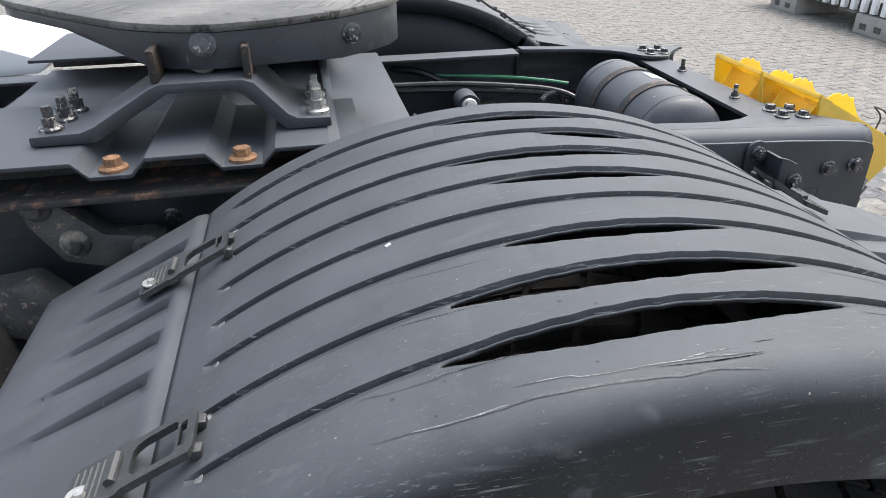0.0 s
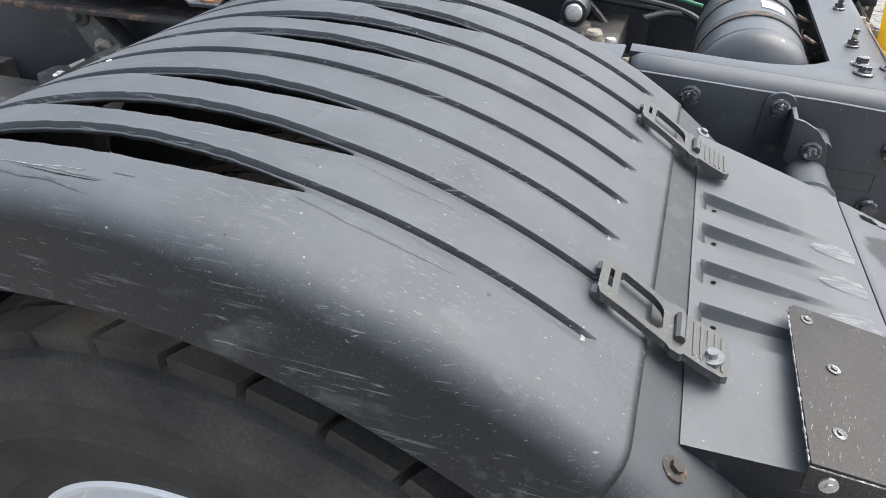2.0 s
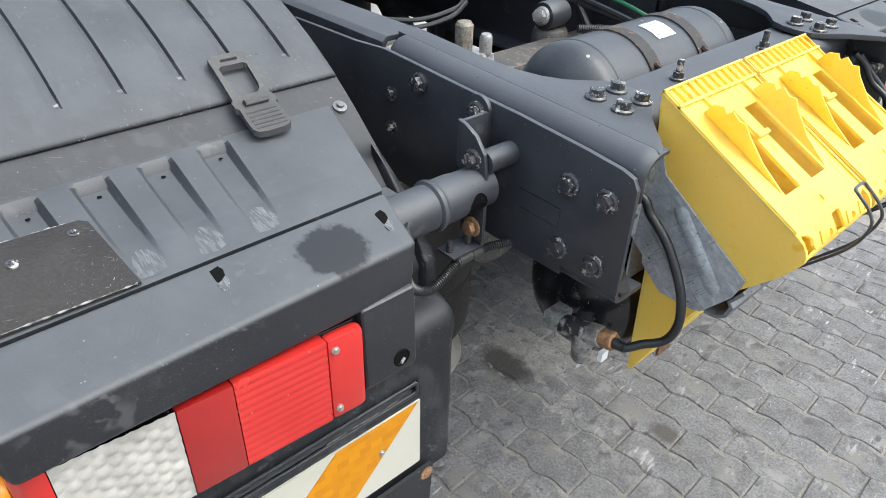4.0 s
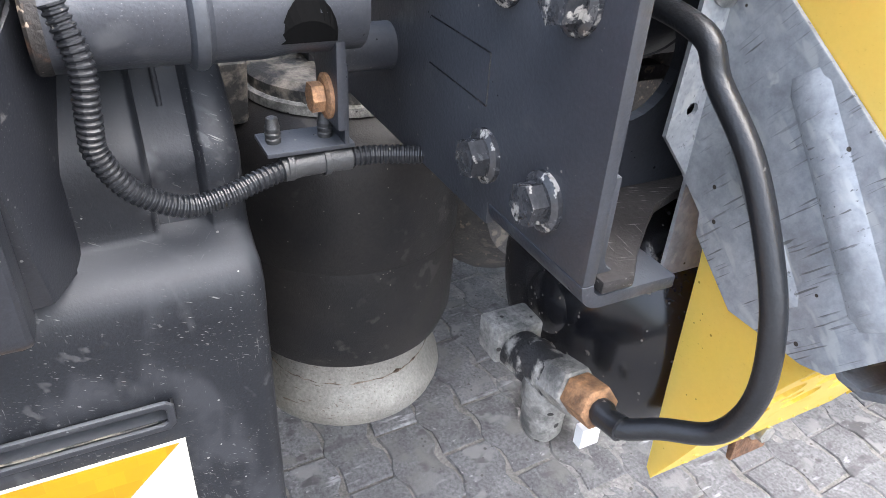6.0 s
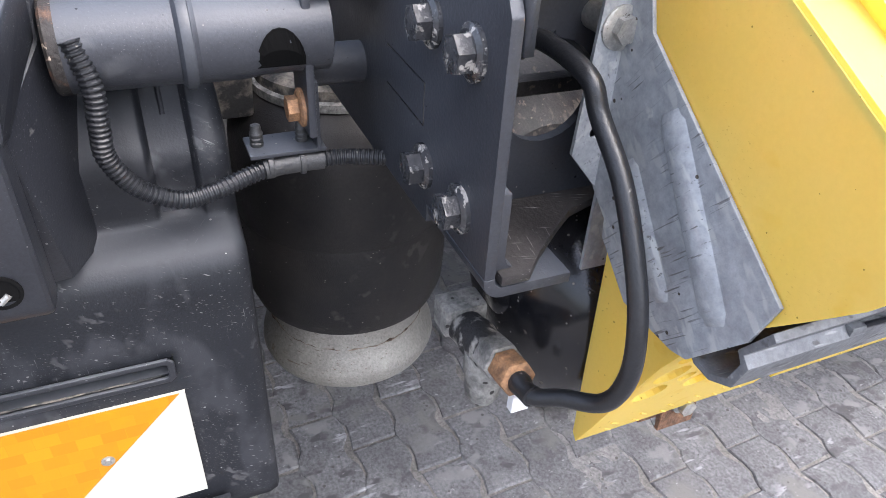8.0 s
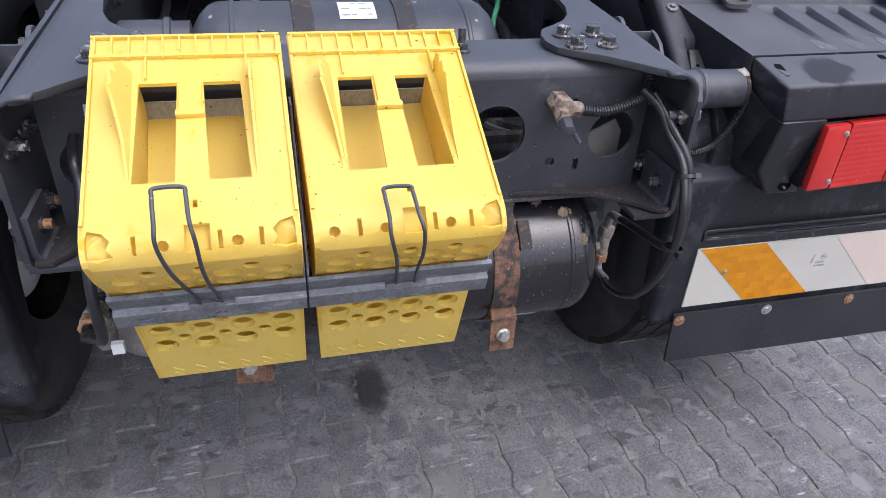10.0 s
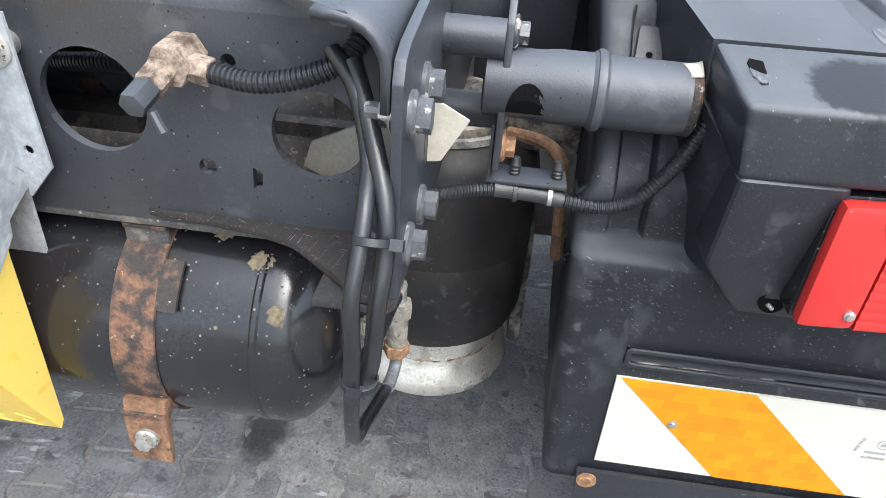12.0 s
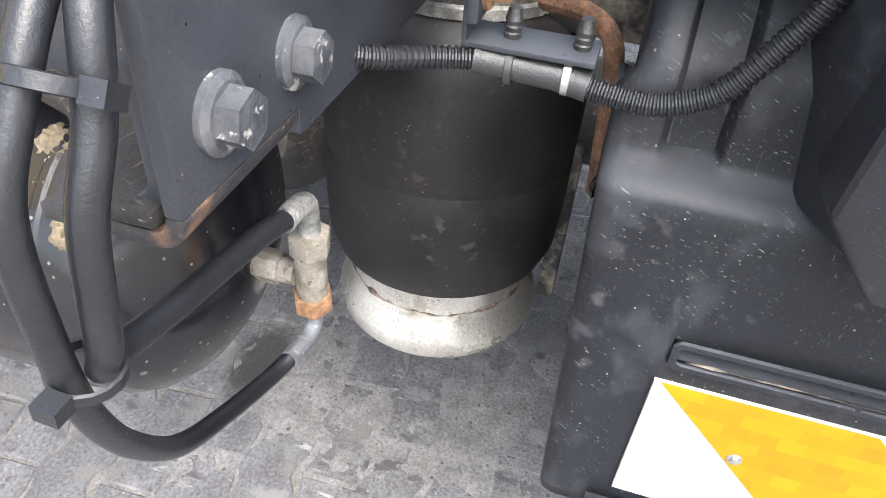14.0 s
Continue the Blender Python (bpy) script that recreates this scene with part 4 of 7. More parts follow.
def tail_lamp(guard, s):
    lamp = part("tail_lamp", lamp_side(box(-0.210, -0.146, 0.752, 1.132, 0.786, 0.911), s), GLOSS, guard, "rear lamp cluster with red, clear and amber lenses", bevel=0.004)
    x0, x1 = -0.147, -0.129
    part("lens", lamp_side(box(x0, x1, 0.753, 0.806, 0.787, 0.910), s), RED_LENS, lamp, "clear red end lens with two screws", bevel=0.008)
    ribbed = [(x0, 0.787), (x0, 0.910)]
    for k in range(12):
        z = 0.910 - 0.01025 * k
        ribbed += [(x1 - 0.0022, z), (x1 - 0.0011, z - 0.0030), (x1 - 0.0011, z - 0.0074), (x1 - 0.0022, z - 0.0102)]
    part("lens", lamp_side(prism(ribbed, "y", 0.8065, 0.924), s), RED_LENS, lamp, "ribbed red lens", angle=60)
    part("lens", lamp_side(box(x0, x1, 0.9245, 0.988, 0.787, 0.910), s), RED_DARK, lamp, "dark red reflector lens", bevel=0.004)
    # a honeycomb of low domes in one clear pane
    comb = []
    for i in range(45):
        row = []
        for k in range(46):
            y, z = 0.9885 + 0.1195 * i / 44, 0.787 + 0.123 * k / 45
            u = y / 0.0135
            best = min(math.hypot((u - round(u) - di) * 0.0135, ((z / 0.0155 - 0.5 * ((round(u) + di) % 2) + 0.5) % 1.0 - 0.5) * 0.0155) for di in (-1, 0, 1))
            row.append((x1 - 0.0026 + 0.0022 * max(0.0, 1 - (best / 0.0085) ** 2), y, z))
        comb.append(row)
    part("lens", lamp_side(sheet(comb), s), CLEAR_LENS, lamp, "clear lens with a honeycomb of prisms", angle=60)
    w = [(x1, 1.1085), (x1 - 0.001, 1.118), (x1 - 0.006, 1.130), (x1 - 0.018, 1.139), (x1 - 0.050, 1.141), (x1 - 0.050, 1.1085)]
    part("lens", lamp_side(prism(w, "z", 0.787, 0.910), s), RED_LENS, lamp, "red lens wrapped round the corner", bevel=0.003)
    part("reflector", lamp_side(box(x1 - 0.0012, x1 + 0.0004, 1.1095, 1.117, 0.824, 0.856), s), RED_DARK, lamp)
    part("marker_bezel", lamp_side(box(-0.200, -0.150, 1.120, 1.1395, 0.800, 0.905), s), GLOSS, lamp, bevel=0.003)
    am = part("side_marker", lamp_side(prism([(-0.196, 0.902), (-0.160, 0.894), (-0.151, 0.883), (-0.151, 0.812), (-0.156, 0.805), (-0.186, 0.820), (-0.197, 0.833)], "y", 1.139, 1.150), s), AMBER, lamp, "amber side marker lens", bevel=0.004)
    part("marker_bulb", lamp_side(lathe([(0.0, 0.0015), (0.010, 0.001), (0.011, 0)], (-0.174, 1.150, 0.860), "y", 16), s), AMBER, am)
    for z in (0.893, 0.803):
        bolt((x1 + 0.001, s * 0.808, z + 0.003), (1, 0, 0), 0.0035, 0.003, STEEL, lamp, name="screw", flange=1.4)


def marker_panel(guard, s, off, bx, bz):
    def shifted(g, s):
        return side(([(px + bx, py + off, pz + bz) for px, py, pz in g[0]], g[1]), s)

    z0, z1, x = 0.487, 0.627, -0.2125
    base = part("marker_panel", shifted(box(-0.216, x, 0.652, 1.217, z0, z1), s), WHITE_FILM, guard, "white and amber striped rear marker panel")
    f = 0.0008
    part("stripe", shifted(prism([(0.657, z1), (0.806, z1), (0.952, z0), (0.795, z0)], "x", x, x + f), s), AMBER_FILM, base, "amber prismatic stripe", smooth=False)
    second = [(0.972, z1), (1.122, z1), (1.2165, z0 + 0.049), (1.2165, z0), (1.112, z0)]
    part("stripe", shifted(prism(second, "x", x, x + f), s), AMBER_FILM if s < 0 else GLARE_PALED_FILM, base, "amber prismatic stripe" if s < 0 else "amber stripe painted pale peach for its reflection", smooth=False)
    for y, z in ((0.728, 0.566), (1.14, 0.566)):
        bolt((x + 0.001 + bx, s * (y + off), z + bz), (1, 0, 0), 0.0035, 0.003, STEEL, base, name="rivet", flange=1.7)
    # approval mark in small grey print
    bars = []
    ring = lathe([(0.0078, 0.0), (0.0078, 0.0004), (0.0068, 0.0004), (0.0068, 0.0)], (x, 0.962, 0.578), "x", 24)
    part("mark_ring", shifted(ring, s), INK, base)
    bars = box(x, x + 0.0004, 0.945, 0.968, 0.562, 0.5655)
    part("print_bar", shifted(bars, s), INK, base, "line of print too small to read")
    for text, size, y, z, turn in (("ECE 70 01", 0.0056, 0.936, 0.563, 80), ("E8", 0.0075, 0.9575, 0.5755, 0), ("A-TRAILER", 0.0056, 0.944, 0.554, 0)):
        cu = bpy.data.curves.new("print", "FONT")
        cu.body, cu.size, cu.extrude, cu.resolution_u = text, size, 0.0002, 2
        tmp = new("print", cu)
        me = bpy.data.meshes.new_from_object(tmp.evaluated_get(bpy.context.evaluated_depsgraph_get()))
        bpy.data.objects.remove(tmp)
        y += off
        yy = y if s > 0 else -(y + (0.030 if turn == 0 else 0.004))
        put("print", me, INK, base, "small grey print", Matrix.Translation((x + 0.0006 + bx, yy, z + bz)) @ pose(0, 0, 0, 90, 0, 90) @ pose(0, 0, 0, 0, 0, turn))


def hood_z(x, y):
    """Height of the lamp hood's sloping top."""
    t = (y - 0.66) / 0.487
    zb, zf, xb, xf = 1.0016 + 0.0111 * t, 0.976 + 0.02 * t, -0.2285 + 0.023 * t, -0.146 + 0.034 * t
    return zb + (zf - zb) * (x - xb) / (xf - xb)


def mudguard(s):
    # the left guard's inner parts sit a little nearer to the frame
    inner, off = (0.584, 0.0) if s > 0 else (0.553, -0.027)
    label = "black plastic truck mudguard with torn slots and scuffs" if s < 0 else "black plastic truck mudguard with latched cover"
    g = thing("mudguard", label, "mudguard", (-0.3, s * 0.9, 0.45), "rear mudguards")
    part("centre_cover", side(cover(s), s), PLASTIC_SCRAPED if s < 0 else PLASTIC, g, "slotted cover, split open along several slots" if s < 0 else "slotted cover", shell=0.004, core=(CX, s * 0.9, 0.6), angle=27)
    # rear section: arc, then a step and an upright wall
    path = []
    for i in range(26):
        a = 0.600 + 0.425 * i / 25
        gr = ease((a - 0.775) / 0.016)
        path.append((CX + (ARC - 0.0046) * math.sin(a), CZ + (ARC - 0.0046) * math.cos(a), a, gr, 0.574 + (inner - 0.574) * ease((a - 0.7) / 0.3)))
    # the left wall stands a little further back and higher than the right one
    bx, bz = (0.0, 0.0) if s > 0 else (0.016, 0.014)

    def edge(z):
        return inner + (0.016 * (0.80 - z) / 0.33 - 0.008 if s > 0 else 0.0)

    lip = [(-0.2395, 0.830, 1.5, 1.0), (-0.2390, 0.806, 1.5, 1.0), (-0.2385, 0.797, 1.5, 0.9), (-0.2375, 0.794, 1.4, 0.35), (-0.2360, 0.7915, 1.2, 0.0), (-0.2240, 0.7865, 0.6, 0.0), (-0.2150, 0.7820, 0.9, 0.0), (-0.2115, 0.776, 1.35, 0.0), (-0.2110, 0.762, 1.5, 0.0), (-0.2135, 0.740, 1.56, 0.0)]
    path += [(x + bx * ease((0.80 - z) / 0.05), z, a, g_, edge(z)) for x, z, a, g_ in lip]
    path += [(-0.216 + bx, z + bz * ease((0.74 - z) / 0.05), 1.5708, 0.0, edge(z)) for z in (0.72, 0.69, 0.669, 0.645, 0.63, 0.58, 0.53, 0.49, 0.46, 0.448)]
    ribs = [(0.6285 if s > 0 else 0.599, 0.0165, 0.013), (1.188, 0.020, 0.014)]
    part("rear_section", side(shell_along(path, ribs, s, extra=(0.655 + off, 1.2155), hole=(0.655 + off, 1.2155, 0.645 + bz, 0.669 + bz)), s), PLASTIC_WALL, g, shell=0.004, core=(CX, s * 0.9, 0.6), angle=50)

    def low(geo):
        return side(([(x + bx, y, z + bz) for x, y, z in geo[0]], geo[1]), s)

    # inner side wall of the arch, added and widened to hide tyre and bright ground
    wall = []
    for f in (0.0, 0.45, 1.0):
        row = []
        for i in range(41):
            a = -1.30 + 2.90 * i / 40
            r = 0.48 + f * (min(ARC - 0.014, 0.618 / max(0.1, abs(math.sin(a)))) - 0.48)
            row.append((CX + r * math.sin(a), 0.600, CZ + r * math.cos(a)))
        wall.append(row)
    part("inner_wall", side(sheet(wall), s), FOAM, g, "dark inner wall added to the wheel arch", shell=0.004)
    # straight front section with channels that fade out towards its lower end
    path = [(-1.279, 1.079, -0.464, 0.0, 0.574), (-1.280, 1.085, -0.464, 0.0, 0.574)]
    for i in range(34):
        x = -1.286 - 0.267 * i / 33
        gr = ease((-1.334 - x) / 0.009) * (1 - min(1.0, max(0.0, (-1.362 - x) / 0.155)) ** 1.8)
        path.append((x, front_z(x) - 0.009 * ease((x + 1.322) / 0.010), -0.464, gr, 0.574))
    path += [(-1.566, 0.949, -0.75, 0.0, 0.574), (-1.575, 0.936, -1.2, 0.0, 0.574), (-1.578, 0.915, -1.5, 0.0, 0.574)] + [(-1.580, z, -1.5708, 0.0, 0.574) for z in (0.80, 0.66, 0.56, 0.46)]
    part("front_section", side(shell_along(path, [(y, 0.017, 0.011) for y in (0.672, 0.748, 0.823, 0.898, 0.973)], s), s), PLASTIC, g, shell=0.004, core=(CX, s * 0.9, 0.6), angle=50)
    # lamp housing with four channels in its sloping top
    O = [(-0.405, 1.178, 1.0400), (-0.207, 1.148, 1.013), (-0.207, 1.146, 0.955), (-0.207, 1.138, 0.930), (-0.207, 1.118, 0.74), (-0.245, 1.122, 0.74), (-0.40, 1.165, 0.96)]
    I = [(-0.410, 0.615, 1.0440), (-0.230, 0.660, 1.002), (-0.230, 0.664, 0.950), (-0.163, 0.690, 0.912), (-0.186, 0.706 + off, 0.79), (-0.245, 0.684 + off, 0.784), (-0.40, 0.640, 0.80)]
    n = len(O)
    V, F = O + I, [tuple(range(n))[::-1], tuple(range(n, 2 * n))] + [(i, (i + 1) % n, n + (i + 1) % n, n + i) for i in range(1, n)]
    rows = []
    cuts = (0.792, 0.864, 0.937, 1.010)
    ys = sorted(set([0.0, 0.012, 1.0, 0.988] + [(c + d - 0.62) / 0.55 for c in cuts for d in (-0.0185, -0.0165, -0.0135, -0.012, 0.0165, 0.018, 0.0215, 0.024)]))
    for i in range(41):
        u = i / 40
        row = []
        for t in ys:
            p = Vector(I[0]).lerp(Vector(I[1]), u).lerp(Vector(O[0]).lerp(Vector(O[1]), u), t)
            y = 0.62 + 0.55 * t
            deep = 0.0
            for c in cuts:
                across = min(ease((y - c + 0.0185) / 0.0065), ease((c + 0.024 - y) / 0.0075))
                if across > 0:
                    deep = 0.0122 * across * ease((u - 0.035) / 0.045) * (1 - max(0.0, min(1.0, (u - 0.12) / 0.76)) ** 1.6)
            p.z -= deep
            row.append(p)
        rows.append(row)
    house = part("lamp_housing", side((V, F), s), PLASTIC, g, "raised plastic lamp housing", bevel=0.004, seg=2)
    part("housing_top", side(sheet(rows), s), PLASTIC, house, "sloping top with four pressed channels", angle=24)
    for c in (0.792, 0.864, 0.937, 1.010):
        t = (c - 0.62) / 0.55
        p = Vector(I[0]).lerp(Vector(I[1]), 0.09).lerp(Vector(O[0]).lerp(Vector(O[1]), 0.09), t)
        # flat black disc: the drain hole's shade is painted, nothing is cut
        part("drain_hole", side(lathe([(0.0028, 0.001), (0.0, 0.001)], (p.x + 0.008, p.y, p.z - 0.0132), "z", 12), s), RECESS_SHADE, house, smooth=False)
        def lip(v, d):
            q = Vector(I[0]).lerp(Vector(I[1]), v).lerp(Vector(O[0]).lerp(Vector(O[1]), v), (c + d - 0.62) / 0.55)
            return (q.x, q.y, q.z - 0.0122 * (1 - max(0.0, min(1.0, (v - 0.12) / 0.76)) ** 1.6) + 0.0006)
        worn = [[lip(0.74, -0.006), lip(0.71, 0.004), lip(0.75, 0.013)], [lip(0.85, -0.013), lip(0.85, 0.003), lip(0.85, 0.020)], [lip(0.94, -0.011), lip(0.965, 0.003), lip(0.95, 0.022)]]
        part("channel_scuff", side(sheet(worn), s), PLASTIC_STREAK, house, "pale scuffed channel end")
    lid_o = [(-0.2055, 1.1475, 1.0127), (-0.112, 1.122, 0.996), (-0.116, 1.120, 0.940), (-0.152, 1.130, 0.934), (-0.2055, 1.145, 0.955)]
    lid_i = [(-0.2285, 0.6605, 1.0016), (-0.146, 0.676, 0.976), (-0.143, 0.684, 0.9145), (-0.157, 0.690, 0.9125), (-0.2285, 0.664, 0.951)]
    # drawn in nine sections from end to end, so that its slightly twisted top stays smooth
    V = [Vector(a).lerp(Vector(b), k / 9) for k in range(10) for a, b in zip(lid_o, lid_i)]
    F = [tuple(range(5))[::-1], tuple(range(45, 50))] + [(5 * k + i, 5 * k + (i + 1) % 5, 5 * k + 5 + (i + 1) % 5, 5 * k + 5 + i) for k in range(9) for i in range(5)]
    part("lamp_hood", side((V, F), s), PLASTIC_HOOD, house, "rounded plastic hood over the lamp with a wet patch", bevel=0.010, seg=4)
    if s > 0:
        # the inner end of the housing rakes forward and is cut off at a slant below
        ring = [(0.686, 0.917), (0.775, 0.919), (0.803, 0.757), (0.736, 0.757), (0.690, 0.815)]
        V = [(-0.141 - 0.25 * (0.919 - z), y, z) for y, z in ring] + [(-0.232, y, z) for y, z in ring]
        part("hood_post", side((V, [tuple(range(5)), tuple(range(9, 4, -1))] + [(i, i + 5, (i + 1) % 5 + 5, (i + 1) % 5) for i in range(5)]), s), PLASTIC, house, bevel=0.007, seg=3)
        hole_at = (-0.1752, 0.764, 0.779)
    else:
        part("hood_post", side(prism([(-0.165, 0.92), (-0.135, 0.925), (-0.131, 0.81), (-0.136, 0.798), (-0.165, 0.797)], "y", 0.687, 0.766), s), PLASTIC, house, bevel=0.006, seg=3)
        hole_at = (-0.1315, 0.712, 0.826)
    # low bezel with a black floor; the screw hole's depth is painted shade
    part("screw_hole", side(lathe([(0.0125, -0.004), (0.0125, 0.0008), (0.0105, 0.0012), (0.0100, 0.0002), (0.0, 0.0002)], hole_at, "x", 24), s), RECESS_SHADE, house, "round screw hole with its dark depth painted on")
    part("screw", side(tube([(hole_at[0] + 0.0004, hole_at[1] - 0.004, hole_at[2] - 0.002), (hole_at[0] + 0.0010, hole_at[1] + 0.002, hole_at[2] - 0.007)], 0.0022, 8), s), STEEL, house)
    ring = [Vector((-0.252 + 0.045 * math.cos(b), 0, 0.928 + 0.045 * math.sin(b))) for b in [math.tau * i / 36 for i in range(37)]]
    pa, pb, pc = Vector((-0.207, 1.148, 1.013)), Vector((-0.235, 1.136, 0.74)), Vector((-0.40, 1.165, 0.96))
    nn = (pb - pa).cross(pc - pa)
    ring = [(p.x, pa.y - (nn.x * (p.x - pa.x) + nn.z * (p.z - pa.z)) / nn.y + 0.0004, p.z) for p in ring]
    part("emboss", side(tube(ring, 0.0016, 6), s), PLASTIC, house, "round moulded ring on the housing side")
    bolt((-0.322, s * 1.193, 0.941), (0.75, 0, 0.65), 0.006, 0.006, RUST_BLACK, g, name="screw", flange=1.9)
    for k in range(8):
        a = 0.80 + 0.07 * k
        hx, hz = CX + (ARC - 0.078) * math.sin(a), CZ + (ARC - 0.078) * math.cos(a)
        # black tiles on the skirt carry the shade of its small holes
        part("skirt_hole", side(moved(box(-0.007, 0.007, -0.0012, 0.0012, -0.004, 0.004), Matrix.Translation((hx, 1.2552, hz)) @ pose(0, 0, 0, 0, math.degrees(a), 0)), s), RECESS_SHADE, g, smooth=False)
    for y, x in ((0.690, -0.198), (0.895, -0.201), (1.108, -0.187)):
        ring = [(-0.006, -0.005), (0.000, -0.0075), (0.015, -0.004), (0.018, 0.001), (0.013, 0.006), (-0.003, 0.0055)]
        pk = prism([(x + a, y + b) for a, b in ring], "z", -0.012, 0.0006)
        # dark patch laid on the hood: the pocket's shade painted as colour
        part("pocket", side(([(a, b, hood_z(a, b) + c) for a, b, c in pk[0]], pk[1]), s), RECESS_SHADE, house, "small screw pocket, its shade painted as a dark patch", smooth=False)
        ramp = prism([(x + a, y + b) for a, b in ((0.008, -0.0070), (0.018, -0.0050), (0.027, 0.000), (0.026, 0.006), (0.017, 0.0075), (0.014, 0.001))], "z", -0.012, 0.0014)
        part("pocket_ramp", side(([(a, b, hood_z(a, b) + c) for a, b, c in ramp[0]], ramp[1]), s), PLASTIC_STREAK, house, "pale streaked ramp of the pocket", smooth=False)
    # inner ledge clip
    part("clip_boss", side(box(-0.300, -0.262, 0.602, 0.640, 0.905, 0.960), s), PLASTIC, g, bevel=0.006)
    # long slot above the marker panel: a lip round a dark recess
    rim = [(0.655 + off, 0.648), (0.660 + off, 0.643), (1.225, 0.643), (1.230, 0.648), (1.230, 0.664), (1.225, 0.669), (0.660 + off, 0.669), (0.655 + off, 0.664)]
    hole = [(0.661 + off, 0.650), (0.664 + off, 0.648), (1.221, 0.648), (1.224, 0.650), (1.224, 0.662), (1.221, 0.664), (0.664 + off, 0.664), (0.661 + off, 0.662)]
    part("slot_lip", low(plate(rim, [hole], lambda u, v, w: (-0.2158 + w, u, v), 0.0042)), PLASTIC, g, "slot across the rear wall", bevel=0.0015)
    y0, y1 = 0.657 + off, 1.2135
    tray = join(box(-0.236, -0.234, y0, y1, 0.646, 0.668), box(-0.234, -0.2185, y0, y1, 0.6465, 0.6480), box(-0.234, -0.2185, y0, y1, 0.6655, 0.6672), box(-0.234, -0.2185, y0, y0 + 0.0015, 0.648, 0.6655), box(-0.234, -0.2185, y1 - 0.0015, y1, 0.648, 0.6655))
    part("slot_tray", low(tray), PLASTIC, g, "recess behind the slot", smooth=False)
    grime = [(0.668 + off + 0.010 * i, 0.0, 0.6495 + 0.0012 * noise.noise(Vector((i * 0.9, 3.3, s)))) for i in range(16)]
    part("grime", low(tube([(-0.2155, y, z) for y, _, z in grime], [0.0006 + 0.0016 * abs(noise.noise(Vector((i * 1.7, 1.1, s)))) for i in range(16)], 5)), PAINT_MUDDY, g, "chalky dirt in the slot")
    tail_lamp(g, s)
    marker_panel(g, s, off, bx, bz)
    flap = part("mud_flap", low(prism([(0.640 + off, 0.350), (1.255, 0.346), (1.255, 0.476), (0.632 + off, 0.476)], "x", -0.2085, -0.2020)), FOAM, g, "black rubber mud flap")
    for y, m in ((0.646, BOLT_RUST), (0.855, STEEL), (1.065, BOLT_RUST), (1.22, STEEL)):
        part("washer", low(lathe([(0, 0.003), (0.006, 0.003), (0.0075, 0.0015), (0.0125, 0.001), (0.0125, -0.001)], (-0.2015, y + off, 0.461), "x", 20)), m, flap)
    for y, scr in ((1.084, True), (0.720, s > 0)):
        latch(g, s, y, False, scr)
    for y in (1.11, 0.765):
        latch(g, s, y, True, True)
    for x, y in ((-0.408, 1.205), (-0.405, 0.600)):
        bolt((x, s * y, lay(x, -0.004)), (0.5, 0, 1), 0.0055, 0.006, RUST_BLACK if s < 0 and y > 1 else GALV_DARK, g, name="screw", flange=1.9)
    # worn ends of the slots
    for k, gy in enumerate(GROOVES):
        for a in (0.549, -0.549):
            x, z = CX + (ARC - 0.0052) * math.sin(a), CZ + (ARC - 0.0052) * math.cos(a)
            sc = moved(prism([(-0.007, -0.012 + 0.003 * (k % 3)), (0.004, -0.014), (0.008, -0.004), (0.007, 0.010), (0.001, 0.013), (-0.006, 0.009 - 0.003 * (k % 2)), (-0.004, 0.0)], "z", 0, 0.0012), Matrix.Translation((x, gy - 0.002, z)) @ pose(0, 0, 0, 0, math.degrees(a), 0))
            part("scuff", side(sc, s), PLASTIC_WORN, g, "pale scuffed slot end", smooth=False)
    return g


left_guard = mudguard(-1)
right_guard = mudguard(1)
m = Matrix.Translation((CX + (ARC - 0.0205) * math.sin(0.822), 0.6285, CZ + (ARC - 0.0205) * math.cos(0.822))) @ pose(0, 0, 0, 0, math.degrees(0.822), 0)
block = part("clip_block", moved(prism([(-0.020, -0.011), (0.022, -0.0145), (0.022, 0.0145), (-0.020, 0.011)], "z", 0.0, 0.010), m), SATIN, right_guard, "small dark block set in the slot", bevel=0.002)
# the hole is a black disc, its shade put into the colour
part("block_hole", moved(lathe([(0.0034, 0.0095), (0.0034, 0.0106), (0.0, 0.0106)], (0.012, 0.0, 0.0), "z", 14), m), RECESS_SHADE, block, smooth=False)
part("loose_chip", moved(box(-0.0030, 0.0030, -0.0015, 0.0015, -0.0004, 0.0014), Matrix.Translation((-1.080, -0.950, CZ + ARC * math.cos(-0.2776))) @ pose(0, 0, 0, 0, math.degrees(-0.2776), 25)), WHITE, left_guard, "small white chip lying on the cover")

# long scrapes and burrs on the left cover: (angle round the arc, distance from the middle)
def skin(a, y, lift):
    r = ARC - (0.036 - math.sqrt(max(0.0, 0.036 ** 2 - (y - 1.219) ** 2)) if y > 1.219 else 0.0) + lift
    return Vector((CX + r * math.sin(a), y, CZ + r * math.cos(a)))


